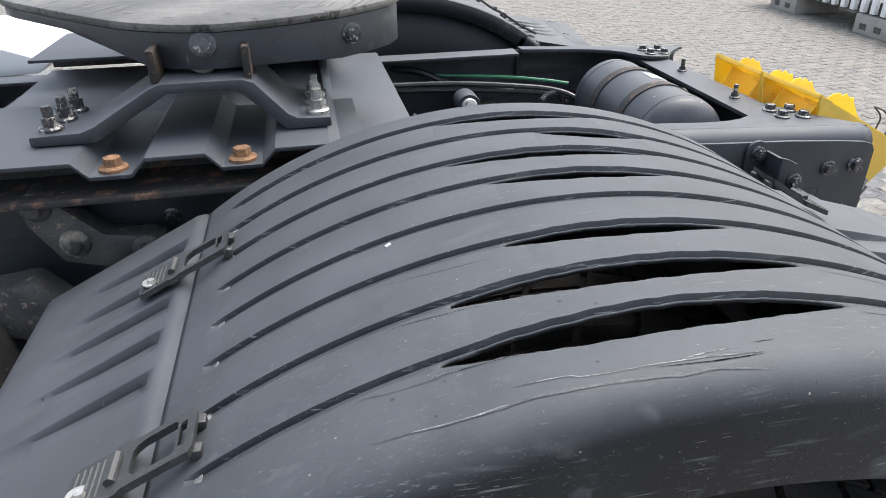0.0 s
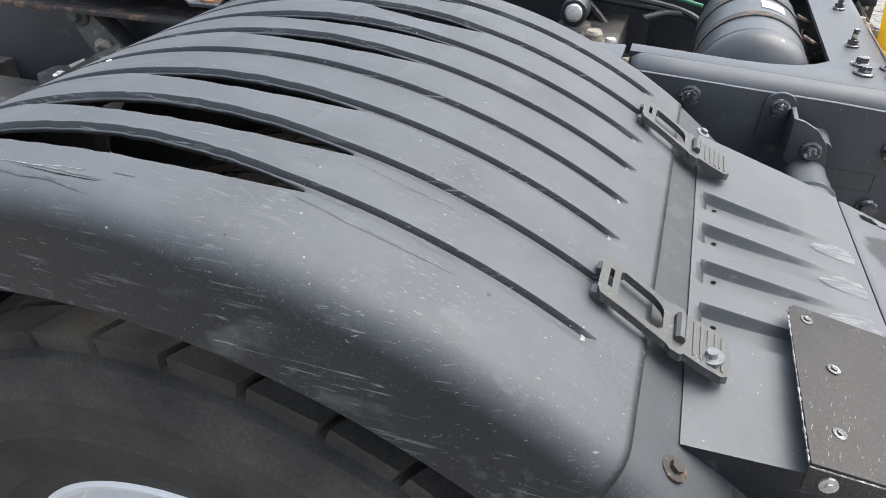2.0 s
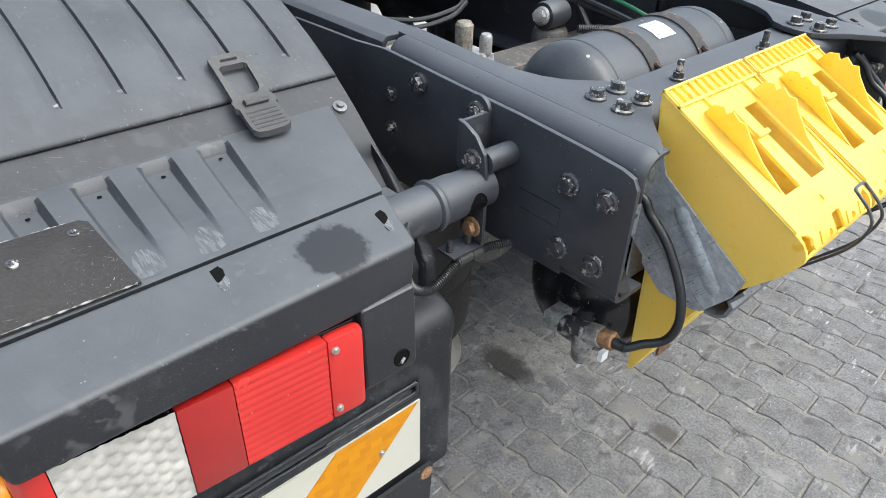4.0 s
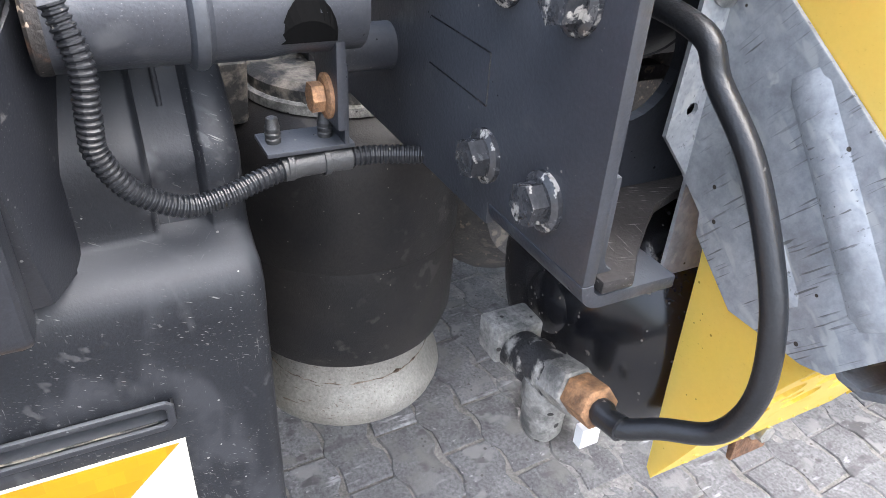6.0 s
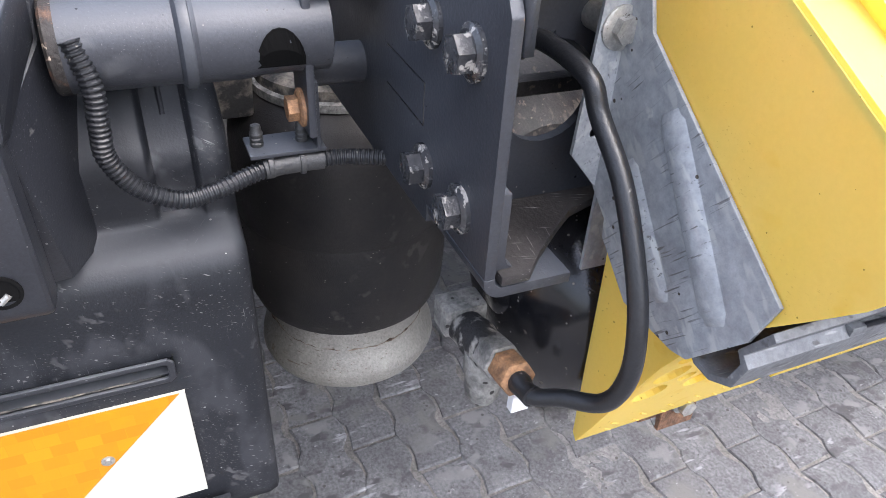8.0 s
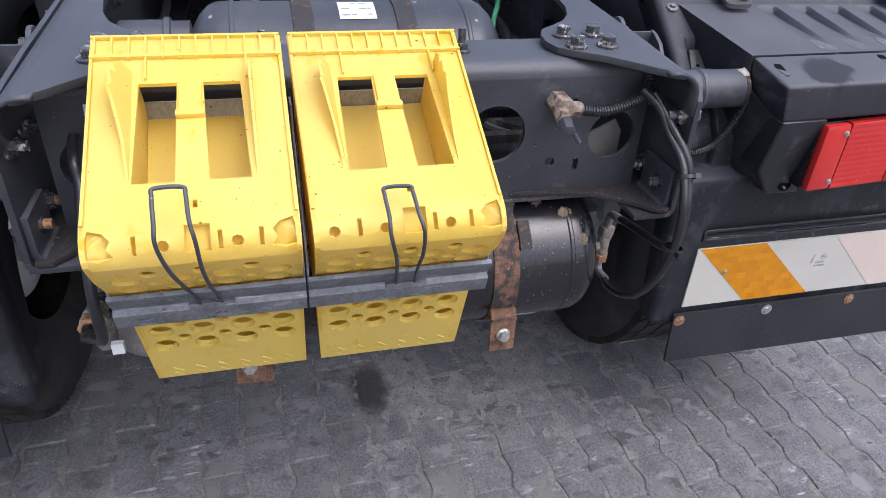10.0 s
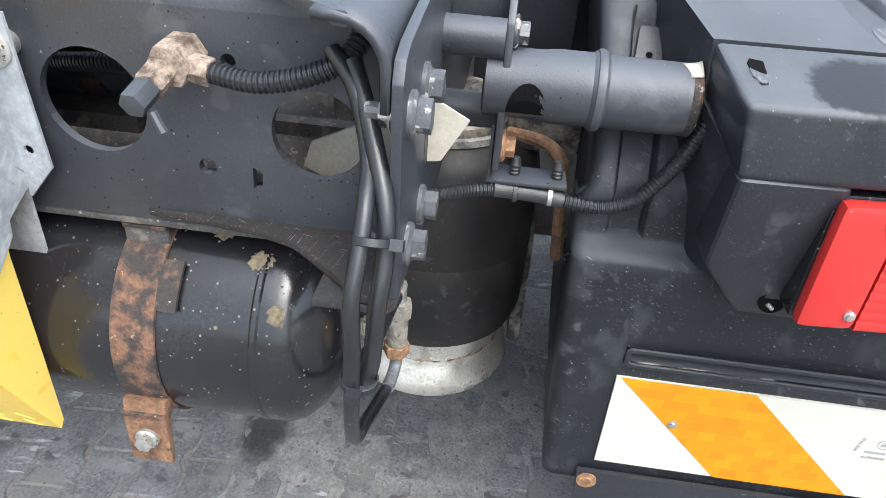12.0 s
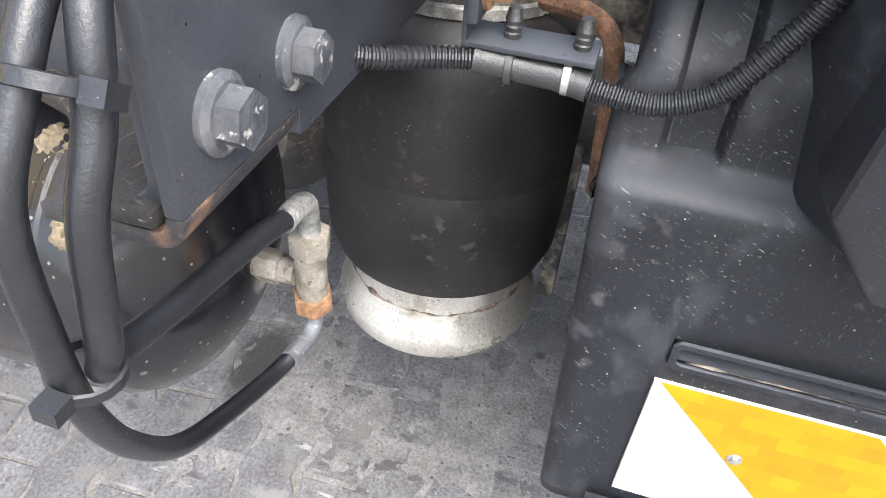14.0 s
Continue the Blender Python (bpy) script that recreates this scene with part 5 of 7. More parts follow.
SCRAPES = (("scrape", ((-0.20, 1.206), (-0.150, 1.210), (-0.124, 1.216), (-0.021, 1.220), (0.045, 1.222)), 0.0030, PLASTIC_SCUFF), ("burr", ((-0.20, 1.206), (-0.150, 1.210), (-0.124, 1.216), (-0.021, 1.220), (0.045, 1.222)), 0.0011, PLASTIC_WORN),
           ("scrape", ((-0.34, 1.212), (-0.255, 1.221), (-0.181, 1.222), (-0.051, 1.231), (-0.010, 1.231), (0.043, 1.237)), 0.0038, PLASTIC_SCUFF), ("burr", ((-0.31, 1.215), (-0.255, 1.221), (-0.21, 1.2215)), 0.0012, PLASTIC_WORN),
           ("gash", ((-0.066, 1.222), (-0.007, 1.225), (0.045, 1.224)), 0.0010, RECESS_SHADE), ("crack", ((-0.270, 1.170), (-0.199, 1.173), (-0.160, 1.172)), 0.0007, RECESS_SHADE), ("crack", ((-0.311, 1.090), (-0.250, 1.096), (-0.195, 1.100)), 0.0006, RECESS_SHADE),
           ("scrape", ((-0.36, 1.160), (-0.302, 1.169), (-0.26, 1.172)), 0.0020, PLASTIC_SCUFF), ("burr", ((-0.038, 1.218), (-0.010, 1.2155), (0.020, 1.214)), 0.0012, PLASTIC_WORN), ("burr", ((0.044, 1.210), (0.055, 1.2090), (0.068, 1.209)), 0.0020, PLASTIC_SCUFF),
           ("crack", ((-0.29, 1.022), (-0.22, 1.030), (-0.16, 1.032)), 0.0006, RECESS_SHADE), ("scrape", ((0.22, 1.172), (0.30, 1.176), (0.40, 1.174)), 0.0032, PLASTIC_SCUFF), ("scrape", ((0.24, 1.100), (0.31, 1.103), (0.38, 1.101)), 0.0028, PLASTIC_SCUFF))
for k, (kind, run, wide, mat) in enumerate(SCRAPES):
    way = spline([(a, y, 0.0) for a, y in run], 14)
    n = len(way)
    rows = []
    for i, q in enumerate(way):
        y = q[1] + 0.0006 * noise.noise(Vector((q[0] * 34, k * 2.7, 0)))
        w = 0.62 * wide * math.sin(math.pi * (i + 0.3) / (n - 0.4)) ** 0.5 * (0.45 + 0.9 * abs(noise.noise(Vector((q[0] * 95, k * 5.1, 3)))))
        lift = 0.00022 + 0.00004 * (k % 4)
        rows.append([skin(q[0], y - w, lift), skin(q[0], y, lift + (0.00015 if kind == "burr" else 0.00005)), skin(q[0], y + w, lift)])
    part(kind, side(sheet(rows), -1), mat, left_guard, "pale scrape in the plastic" if mat is not RECESS_SHADE else "")
# frayed lower lips of the three widest tears
for k in (5, 6, 7):
    x0, x1, wide = TEARS[k]
    path, radii = [], []
    for i in range(90):
        u = 0.03 + 0.62 * i / 89
        x = x0 + (x1 - x0) * u
        f = math.sin(math.pi * u) ** 0.75
        jag = 0.0022 * noise.noise(Vector((x * 55, k * 3.1, 0))) + 0.0014 * noise.noise(Vector((x * 160, k * 7.3, 2)))
        a = math.asin((x - CX) / ARC)
        p = skin(a, GROOVES[k] + wide * 0.70 * f - jag * f + 0.0008, -(0.0050 + 0.16 * wide * f) + 0.0006)
        path.append(p)
        radii.append(0.0003 + 0.0014 * max(0.0, noise.noise(Vector((x * 70, k * 4.4, 9)))))
    part("frayed_lip", side(tube(path, radii, 6), -1), PLASTIC_SCUFF, left_guard, "frayed plastic lip of a torn slot")

# a black cover plate screwed over the left housing, bent down along its outer edge, with a crust of old sealant round it
top = [(-0.318, 0.980, 1.0425), (-0.312, 0.972, 1.0412), (-0.216, 0.962, 1.0150), (-0.212, 1.152, 1.0190), (-0.316, 1.172, 1.0480)]
flap = [(-0.317, 1.1745, 1.0455), (-0.211, 1.1545, 1.0165), (-0.212, 1.1535, 1.004), (-0.290, 1.1705, 1.016), (-0.317, 1.1755, 1.022)]
n = len(top)
shapes = [(top + [(x, y, z - 0.004) for x, y, z in top], [tuple(range(n)), tuple(range(2 * n - 1, n - 1, -1))] + [(i, i + n, (i + 1) % n + n, (i + 1) % n) for i in range(n)]),
          (flap + [(x, y - 0.004, z) for x, y, z in flap], [tuple(range(5)), (9, 8, 7, 6, 5)] + [(i, i + 5, (i + 1) % 5 + 5, (i + 1) % 5) for i in range(5)])]
cover_plate = part("cover_plate", side(join(*shapes), -1), PLATE_BLACK, left_guard, "scratched black cover plate fixed with screws", bevel=0.0012)
for x, y, z in ((-0.302, 0.990, 1.0392), (-0.285, 1.050, 1.0372), (-0.290, 1.128, 1.0402)):
    bolt((x, -y, z), (0.25, 0, 1), 0.0030, 0.0022, BOLT, cover_plate, name="screw", flange=1.9)
bolt((-0.300, -1.1740, 1.031), (0.1, -1, 0.1), 0.0034, 0.0025, STEEL, cover_plate, name="screw", flange=2.0)
for k, (a, b, n) in enumerate((((-0.3185, 0.982, 1.0415), (-0.3175, 1.172, 1.0478), 70), ((-0.317, 1.1745, 1.0468), (-0.2115, 1.1545, 1.0180), 44), ((-0.2125, 1.153, 1.0185), (-0.2155, 0.966, 1.0145), 60), ((-0.2085, 1.1525, 1.014), (-0.2085, 1.1475, 0.932), 36))):
    way = [Vector(a).lerp(Vector(b), i / (n - 1)) for i in range(n)]
    crust = [max(0.00012, (0.0011 if k != 1 else 0.0007) * (0.5 + 1.6 * noise.noise(Vector((i * 0.83, k * 7.7, 1.3))))) for i in range(n)]
    part("sealant_crust", side(tube(way, crust, 5), -1), PLASTIC_WORN, cover_plate, "ragged pale sealant along the plate's edge")


# ---- ground ----
def paver_shape(seed, deep=0.03, L=0.2, W=0.1, gap=0.0055, top=0.0):
    """A concrete block with zigzag long edges and a worn, chipped arris; joint gap all round."""
    chip = random.Random(seed)
    z = 0.0075
    k = [(-L / 2, 0), (-L / 4 - 0.012, z), (-L / 4 + 0.012, z), (-0.012, -z), (0.012, -z), (L / 4 - 0.012, z), (L / 4 + 0.012, z), (L / 2, 0)]
    h = gap / 2
    up = [(x * (L - gap) / L, W / 2 + y - h) for x, y in k]
    lo = [(x * (L - gap) / L, -W / 2 + y + h) for x, y in k]
    ring = lo + up[::-1]
    n = len(ring)
    ring = [(x + chip.uniform(-0.0012, 0.0012), y + chip.uniform(-0.0014, 0.0014)) for x, y in ring]
    inner = [(x * (0.972 - chip.uniform(0.0, 0.012)), y * (0.955 - chip.uniform(0.0, 0.05))) for x, y in ring]
    V = [(x, y, top) for x, y in inner] + [(x, y, top - 0.0032) for x, y in ring] + [(x, y, top - deep) for x, y in ring]
    F = [tuple(range(n))] + [(i, n + i, n + (i + 1) % n, (i + 1) % n) for i in range(n)] + [(n + i, 2 * n + i, 2 * n + (i + 1) % n, n + (i + 1) % n) for i in range(n)]
    return V, F


ground = solid("ground", ([(-400, -400, -0.0038), (400, -400, -0.0038), (400, 400, -0.0038), (-400, 400, -0.0038)], [(0, 1, 2, 3)]), SAND, "sandy joint bed under grey concrete pavers of a yard", "ground", kind="structure", smooth=False)
TURN_G = Matrix.Rotation(radians(3.0), 4, "Z")
paver_meshes = [mesh_of("paver", paver_shape(k), smooth=False) for k in range(6)]
rest_of = {False: ([], []), True: ([], [])}
base_shapes = [paver_shape(k, 0.012) for k in range(6)]
rng, blown = random.Random(4), random.Random(9)
near_count = 0
for j in range(-45, 110):
    for i in range(-28, 52):
        cx, cy = 0.2 * i + (0.1 if j % 2 else 0.0), 0.1 * j + 0.005
        p = TURN_G @ Vector((cx, cy, 0))
        tilt = pose(p.x, p.y, rng.uniform(-0.002, 0.0015), rng.uniform(-0.5, 0.5), rng.uniform(-0.4, 0.4), 3.0 + rng.uniform(-0.5, 0.5))
        if -0.95 < p.x < 0.75 and -0.72 < p.y < 1.02 and near_count < 300:
            near_count += 1
            put("paver", paver_meshes[(i * 5 + j * 3) % 6], PAVER, ground, "", tilt)
        elif p.x < 8 or p.y > -1.5:
            # swept grey round the truck's tail, with ever more blown sand further out
            out = math.hypot((p.x + 0.5) / 2.6, p.y / 1.9) + 0.35 * noise.noise(Vector((p.x * 0.9, p.y * 0.9, 1.7)))
            V_all, F_all = rest_of[out + blown.uniform(-0.16, 0.16) > 1.0]
            k, shape = len(V_all), base_shapes[(i * 5 + j * 3) % 6]
            V_all += [tuple(tilt @ Vector(v)) for v in shape[0]]
            F_all += [tuple(q + k for q in f) for f in shape[1]]
for sandy, (V_all, F_all) in rest_of.items():
    rest = bpy.data.meshes.new("paving")
    rest.from_pydata(V_all, [], F_all)
    tagged(put("paving", rest, PAVER_SANDY if sandy else PAVER_REST, ground, "grey zigzag concrete pavers under blown sand" if sandy else "grey zigzag concrete pavers with sandy joints"), kind="stuff")

# loose dirt trodden into the joints under the tail
DIRT = surf("trodden_dirt", (0.150, 0.146, 0.140), (0.250, 0.243, 0.232), 0.95, scale=22, fine=170, bump=1.0, grit=0.32, grit_scale=140, world_space=True, speck=0.70, speck_colour=(0.32, 0.31, 0.295), speck_scale=45, drops=((95, 0.30, 0.12, (0.09, 0.085, 0.075), 0.9), (210, 0.32, 0.14, (0.12, 0.115, 0.105), 0.9)),
            spots=((-0.605, 0.060, 0.080, 0.042, (0.026, 0.024, 0.022), 0.7, False),))
rows = []
for i in range(131):
    x = -1.65 + 1.35 * i / 130
    row = []
    for j in range(141):
        y = -0.55 + 1.40 * j / 140
        away = max((x + 0.45) / 0.15, (-1.5 - x) / 0.15, (0.12 - y) / 0.16, (y - 0.72) / 0.15, 0.0)
        h = 0.0032 * noise.noise(Vector((x * 5, y * 5, 0.7))) + 0.0026 * noise.noise(Vector((x * 21, y * 21, 2.2))) + 0.0016 * noise.noise(Vector((x * 62, y * 62, 4.1)))
        row.append((x, y, -0.0004 + h - 0.005 * min(1.0, away)))
    rows.append(row)
solid("loose_dirt", sheet(rows), DIRT, "thin sandy dirt trodden over pavers under the tail", "dirt", kind="stuff")


# ---- wheel chocks and their holders ----
def along(points):
    """A map from the length along a polyline in (x, z) to its place and its outward side."""
    P = [Vector(p) for p in points]
    L = [0.0]
    for a, b in zip(P, P[1:]):
        L.append(L[-1] + (b - a).length)

    def at(v, w):
        v = min(max(v, 0.0), L[-1] - 1e-7)
        for i in range(len(P) - 1):
            if v <= L[i + 1]:
                d = (P[i + 1] - P[i]).normalized()
                q = P[i].lerp(P[i + 1], (v - L[i]) / (L[i + 1] - L[i]))
                return q.x - d.y * w, q.y + d.x * w
    return at, L[-1]


def dense(ring, step=0.012):
    """The same outline with more points on its long edges, so that it can bend."""
    out = []
    for a, b in zip(ring, ring[1:] + ring[:1]):
        n = max(1, int(math.hypot(b[0] - a[0], b[1] - a[1]) / step))
        out += [(a[0] + (b[0] - a[0]) * k / n, a[1] + (b[1] - a[1]) * k / n) for k in range(n)]
    return out


def wheel_chock(y0, shift, tilt, torn):
    """A hollow wedge. Its flat foot stands against the frame, the end with the handle faces up, the tread faces down."""
    k = thing("wheel_chock", "bright yellow plastic wheel chock with handle openings, speckled with dirt", "wheel chock", (0.0, y0 + 0.1, 0.63), "wheel chocks on the tail")
    W = 0.201
    A, L = Vector((-0.078, 1.093)), Vector((0.136, 0.978))
    d = (L - A).normalized()
    nrm = Vector((-d.y, d.x))

    def lean(x, y, z):
        return (x, y + shift + tilt * (z - 1.09), z)

    def top(s, u, w):
        q = A + d * s - nrm * w
        return lean(q.x, y0 + u, q.y)

    wins = [[(0.068, 0.049), (0.198, 0.044), (0.198, 0.085), (0.068, 0.088)], [(0.068, 0.115), (0.198, 0.118), (0.198, 0.159), (0.068, 0.154)], [(0.221, 0.1010), (0.230, 0.1010), (0.230, 0.1055), (0.221, 0.1055)]]
    length = (L - A).length
    face = part("end_face", plate([(0.0, 0.0), (length, 0.0), (length, W), (0.0, W)], wins, top, 0.005), YELLOW, k, smooth=False)
    # pocket behind the openings
    def slab(s0, s1, u0, u1, w0, w1):
        V = [top(s, u, w) for w in (w0, w1) for u in (u0, u1) for s in (s0, s1)]
        return V, [(0, 2, 3, 1), (4, 5, 7, 6), (0, 1, 5, 4), (1, 3, 7, 5), (3, 2, 6, 7), (2, 0, 4, 6)]
    for panel in (slab(0.040, 0.205, 0.039, 0.0425, 0.005, 0.085), slab(0.040, 0.205, 0.1605, 0.164, 0.005, 0.085), slab(0.199, 0.204, 0.043, 0.160, 0.005, 0.0795), slab(0.042, 0.205, 0.043, 0.160, 0.080, 0.084)):
        part("pocket_wall", panel, YELLOW, k, smooth=False)
    part("handle", join(slab(0.066, 0.118, 0.0895, 0.1135, -0.004, 0.012), slab(0.110, 0.118, 0.0865, 0.1165, -0.007, 0.002)), YELLOW, k, "moulded handle bar", bevel=0.002)
    # stiffening ribs at the upper edge and two fins beside the openings
    for i in range(12):
        u = 0.004 + i * (W - 0.008) / 11
        part("rib", slab(0.001, 0.034 if i not in (3, 9) else 0.064, u - 0.0011, u + 0.0011, -0.0045, 0.001), YELLOW, face, smooth=False)
    part("rim", join(slab(0.0, 0.003, 0, W, -0.005, 0.004), slab(0.029, 0.033, 0, W, -0.0055, 0.001), slab(0.0, length, 0.0, 0.003, -0.003, 0.003), slab(0.0, length, W - 0.003, W, -0.003, 0.003)), YELLOW, face, smooth=False)
    for u, out in ((0.041, 0.36), (0.166, 0.0)):
        prof = [(0.050, 0.0), (0.055, -0.022), (0.067, -0.031), (0.075, -0.026), (0.080, -0.036), (0.094, -0.032), (0.102, -0.037), (0.114, -0.028), (0.150, -0.011), (0.196, 0.0)]
        V = [top(a, u + e + out * b, b) for e in (-0.0015, 0.0015) for a, b in prof]
        n = len(prof)
        part("fin", (V, [tuple(range(n))[::-1], tuple(range(n, 2 * n))] + [(i, (i + 1) % n, n + (i + 1) % n, n + i) for i in range(n)]), YELLOW, face, "jagged upright fin", smooth=False)
    # rounded nose with a row of holes
    nose, nl = along([(0.136, 0.978), (0.148, 0.970), (0.155, 0.961), (0.158, 0.952), (0.157, 0.945), (0.153, 0.938)])
    holes = [disc(0.026, u, 0.0060, 8) for u in (0.020, 0.072, 0.141, 0.187)] + [[(0.014, u - 0.0022), (0.033, u - 0.0022), (0.033, u + 0.0022), (0.014, u + 0.0022)] for u in (0.046, 0.125, 0.164)]
    holes.append([(0.006, 0.092), (0.034, 0.092), (0.034, 0.116), (0.006, 0.116)])
    rip = [(0.005, 0.006), (0.018, 0.003), (0.034, 0.004), (0.037, 0.014), (0.033, 0.028), (0.025, 0.022), (0.017, 0.026), (0.009, 0.019)]
    if "near" in torn:
        holes[0] = rip
    if "far" in torn:
        holes[3] = [(v, W - u) for v, u in rip]
    part("nose", plate(dense([(0.0, 0.0), (nl, 0.0), (nl, W), (0.0, W)], 0.006), holes, lambda v, u, w: lean(nose(v, -w)[0], y0 + u, nose(v, -w)[1]), 0.004), YELLOW, k, angle=50)
    inner_nose = plate(dense([(0.0, 0.004), (nl, 0.004), (nl, W - 0.004), (0.0, W - 0.004)], 0.006), [], lambda v, u, w: lean(nose(v, -0.007 - w)[0], y0 + u, nose(v, -0.007 - w)[1]), 0.002)
    part("nose_lining", inner_nose, YELLOW, k, smooth=False)
    # concave tread with dishes and holes
    pts = [(0.153, 0.938), (0.137, 0.915), (0.114, 0.890), (0.089, 0.864), (0.066, 0.836), (0.048, 0.808), (0.034, 0.782), (0.020, 0.750), (0.001, 0.706), (-0.014, 0.670), (-0.030, 0.634)]
    tread, tl = along(pts)
    # rows of broad cups, with smaller open holes between them
    last = 0.0
    while tread(last, 0)[1] > 0.722:
        last += 0.001
    cups = [(last - 0.0375 * r, 0.026 + 0.0497 * c, 0.0152) for r in range(int((last - 0.016) / 0.0375) + 1) for c in range(4)]
    small = [(last - 0.0375 * (r + 0.5), 0.0508 + 0.0497 * c, 0.0082) for r in range(int((last - 0.030) / 0.0375) + 1) for c in range(3)]
    holes = [disc(v, u, r, 16) for v, u, r in cups + small]
    part("tread", plate(dense([(0.0, 0.0), (tl, 0.0), (tl, W), (0.0, W)], 0.010), holes, lambda v, u, w: lean(tread(v, -w)[0], y0 + u, tread(v, -w)[1]), 0.004), YELLOW, k, "curved tread with rows of round cups and holes", smooth=False)
    for v, u, r in cups + small:
        V, F, n = [], [], 16
        for ring, (deep, size) in enumerate(((-0.0036, 1.02), (-0.0080, 0.90), (-0.0125, 0.55))):
            q, q2 = Vector((tread(v, deep)[0], 0, tread(v, deep)[1])), Vector((tread(v + 0.01, deep)[0], 0, tread(v + 0.01, deep)[1]))
            dv = (q2 - q).normalized()
            V += [lean(*(Vector((q.x, y0 + u, q.z)) + dv * (r * size * math.cos(b)) + Vector((0, r * size * math.sin(b), 0)))) for b in [math.tau * i / n for i in range(n)]]
        for ring in range(2):
            F += [(ring * n + i, ring * n + (i + 1) % n, (ring + 1) * n + (i + 1) % n, (ring + 1) * n + i) for i in range(n)
                  if (r > 0.01 and not (ring == 1 and (i < 4 or i > 11))) or (r < 0.01 and 3 < i < 13 and ring == 0)]
        part("cup", (V, F), YELLOW, k, angle=60)
    for r in range(2):
        for c in range(6):
            q, q2 = tread(tl - 0.030 + 0.016 * r, -0.0005), tread(tl - 0.018 + 0.016 * r, -0.0005)
            part("grip_bar", tube([lean(q[0], y0 + 0.022 + 0.03 * c, q[1]), lean(q2[0], y0 + 0.034 + 0.03 * c, q2[1])], 0.0014, 6), YELLOW, k)
    wall = [(-0.078, 1.093), (0.136, 0.978), (0.148, 0.970), (0.155, 0.961), (0.158, 0.952), (0.157, 0.945)] + pts + [(-0.036, 0.640), (-0.040, 0.720), (-0.044, 0.820), (-0.060, 0.960)]
    sole = [(-0.035, 0.642), (-0.039, 0.720), (-0.043, 0.820), (-0.059, 0.960), (-0.056, 0.960), (-0.040, 0.820), (-0.036, 0.720), (-0.032, 0.642)]
    V, F = prism(sole, "y", y0 + 0.004, y0 + W - 0.004)
    part("sole", ([lean(*p) for p in V], F), YELLOW, k, "flat sole against the frame", smooth=False)
    for u0, u1 in ((-0.0012, 0.004), (W - 0.004, W + 0.0012)):
        V, F = prism(wall, "y", y0 + u0, y0 + u1)
        part("side_wall", ([lean(*p) for p in V], F), YELLOW, k, smooth=False)
    return k


wheel_chock(-0.3165, 0.0, 0.0, ("near", "far"))
wheel_chock(-0.1055, 0.0, -0.030, ("far",))


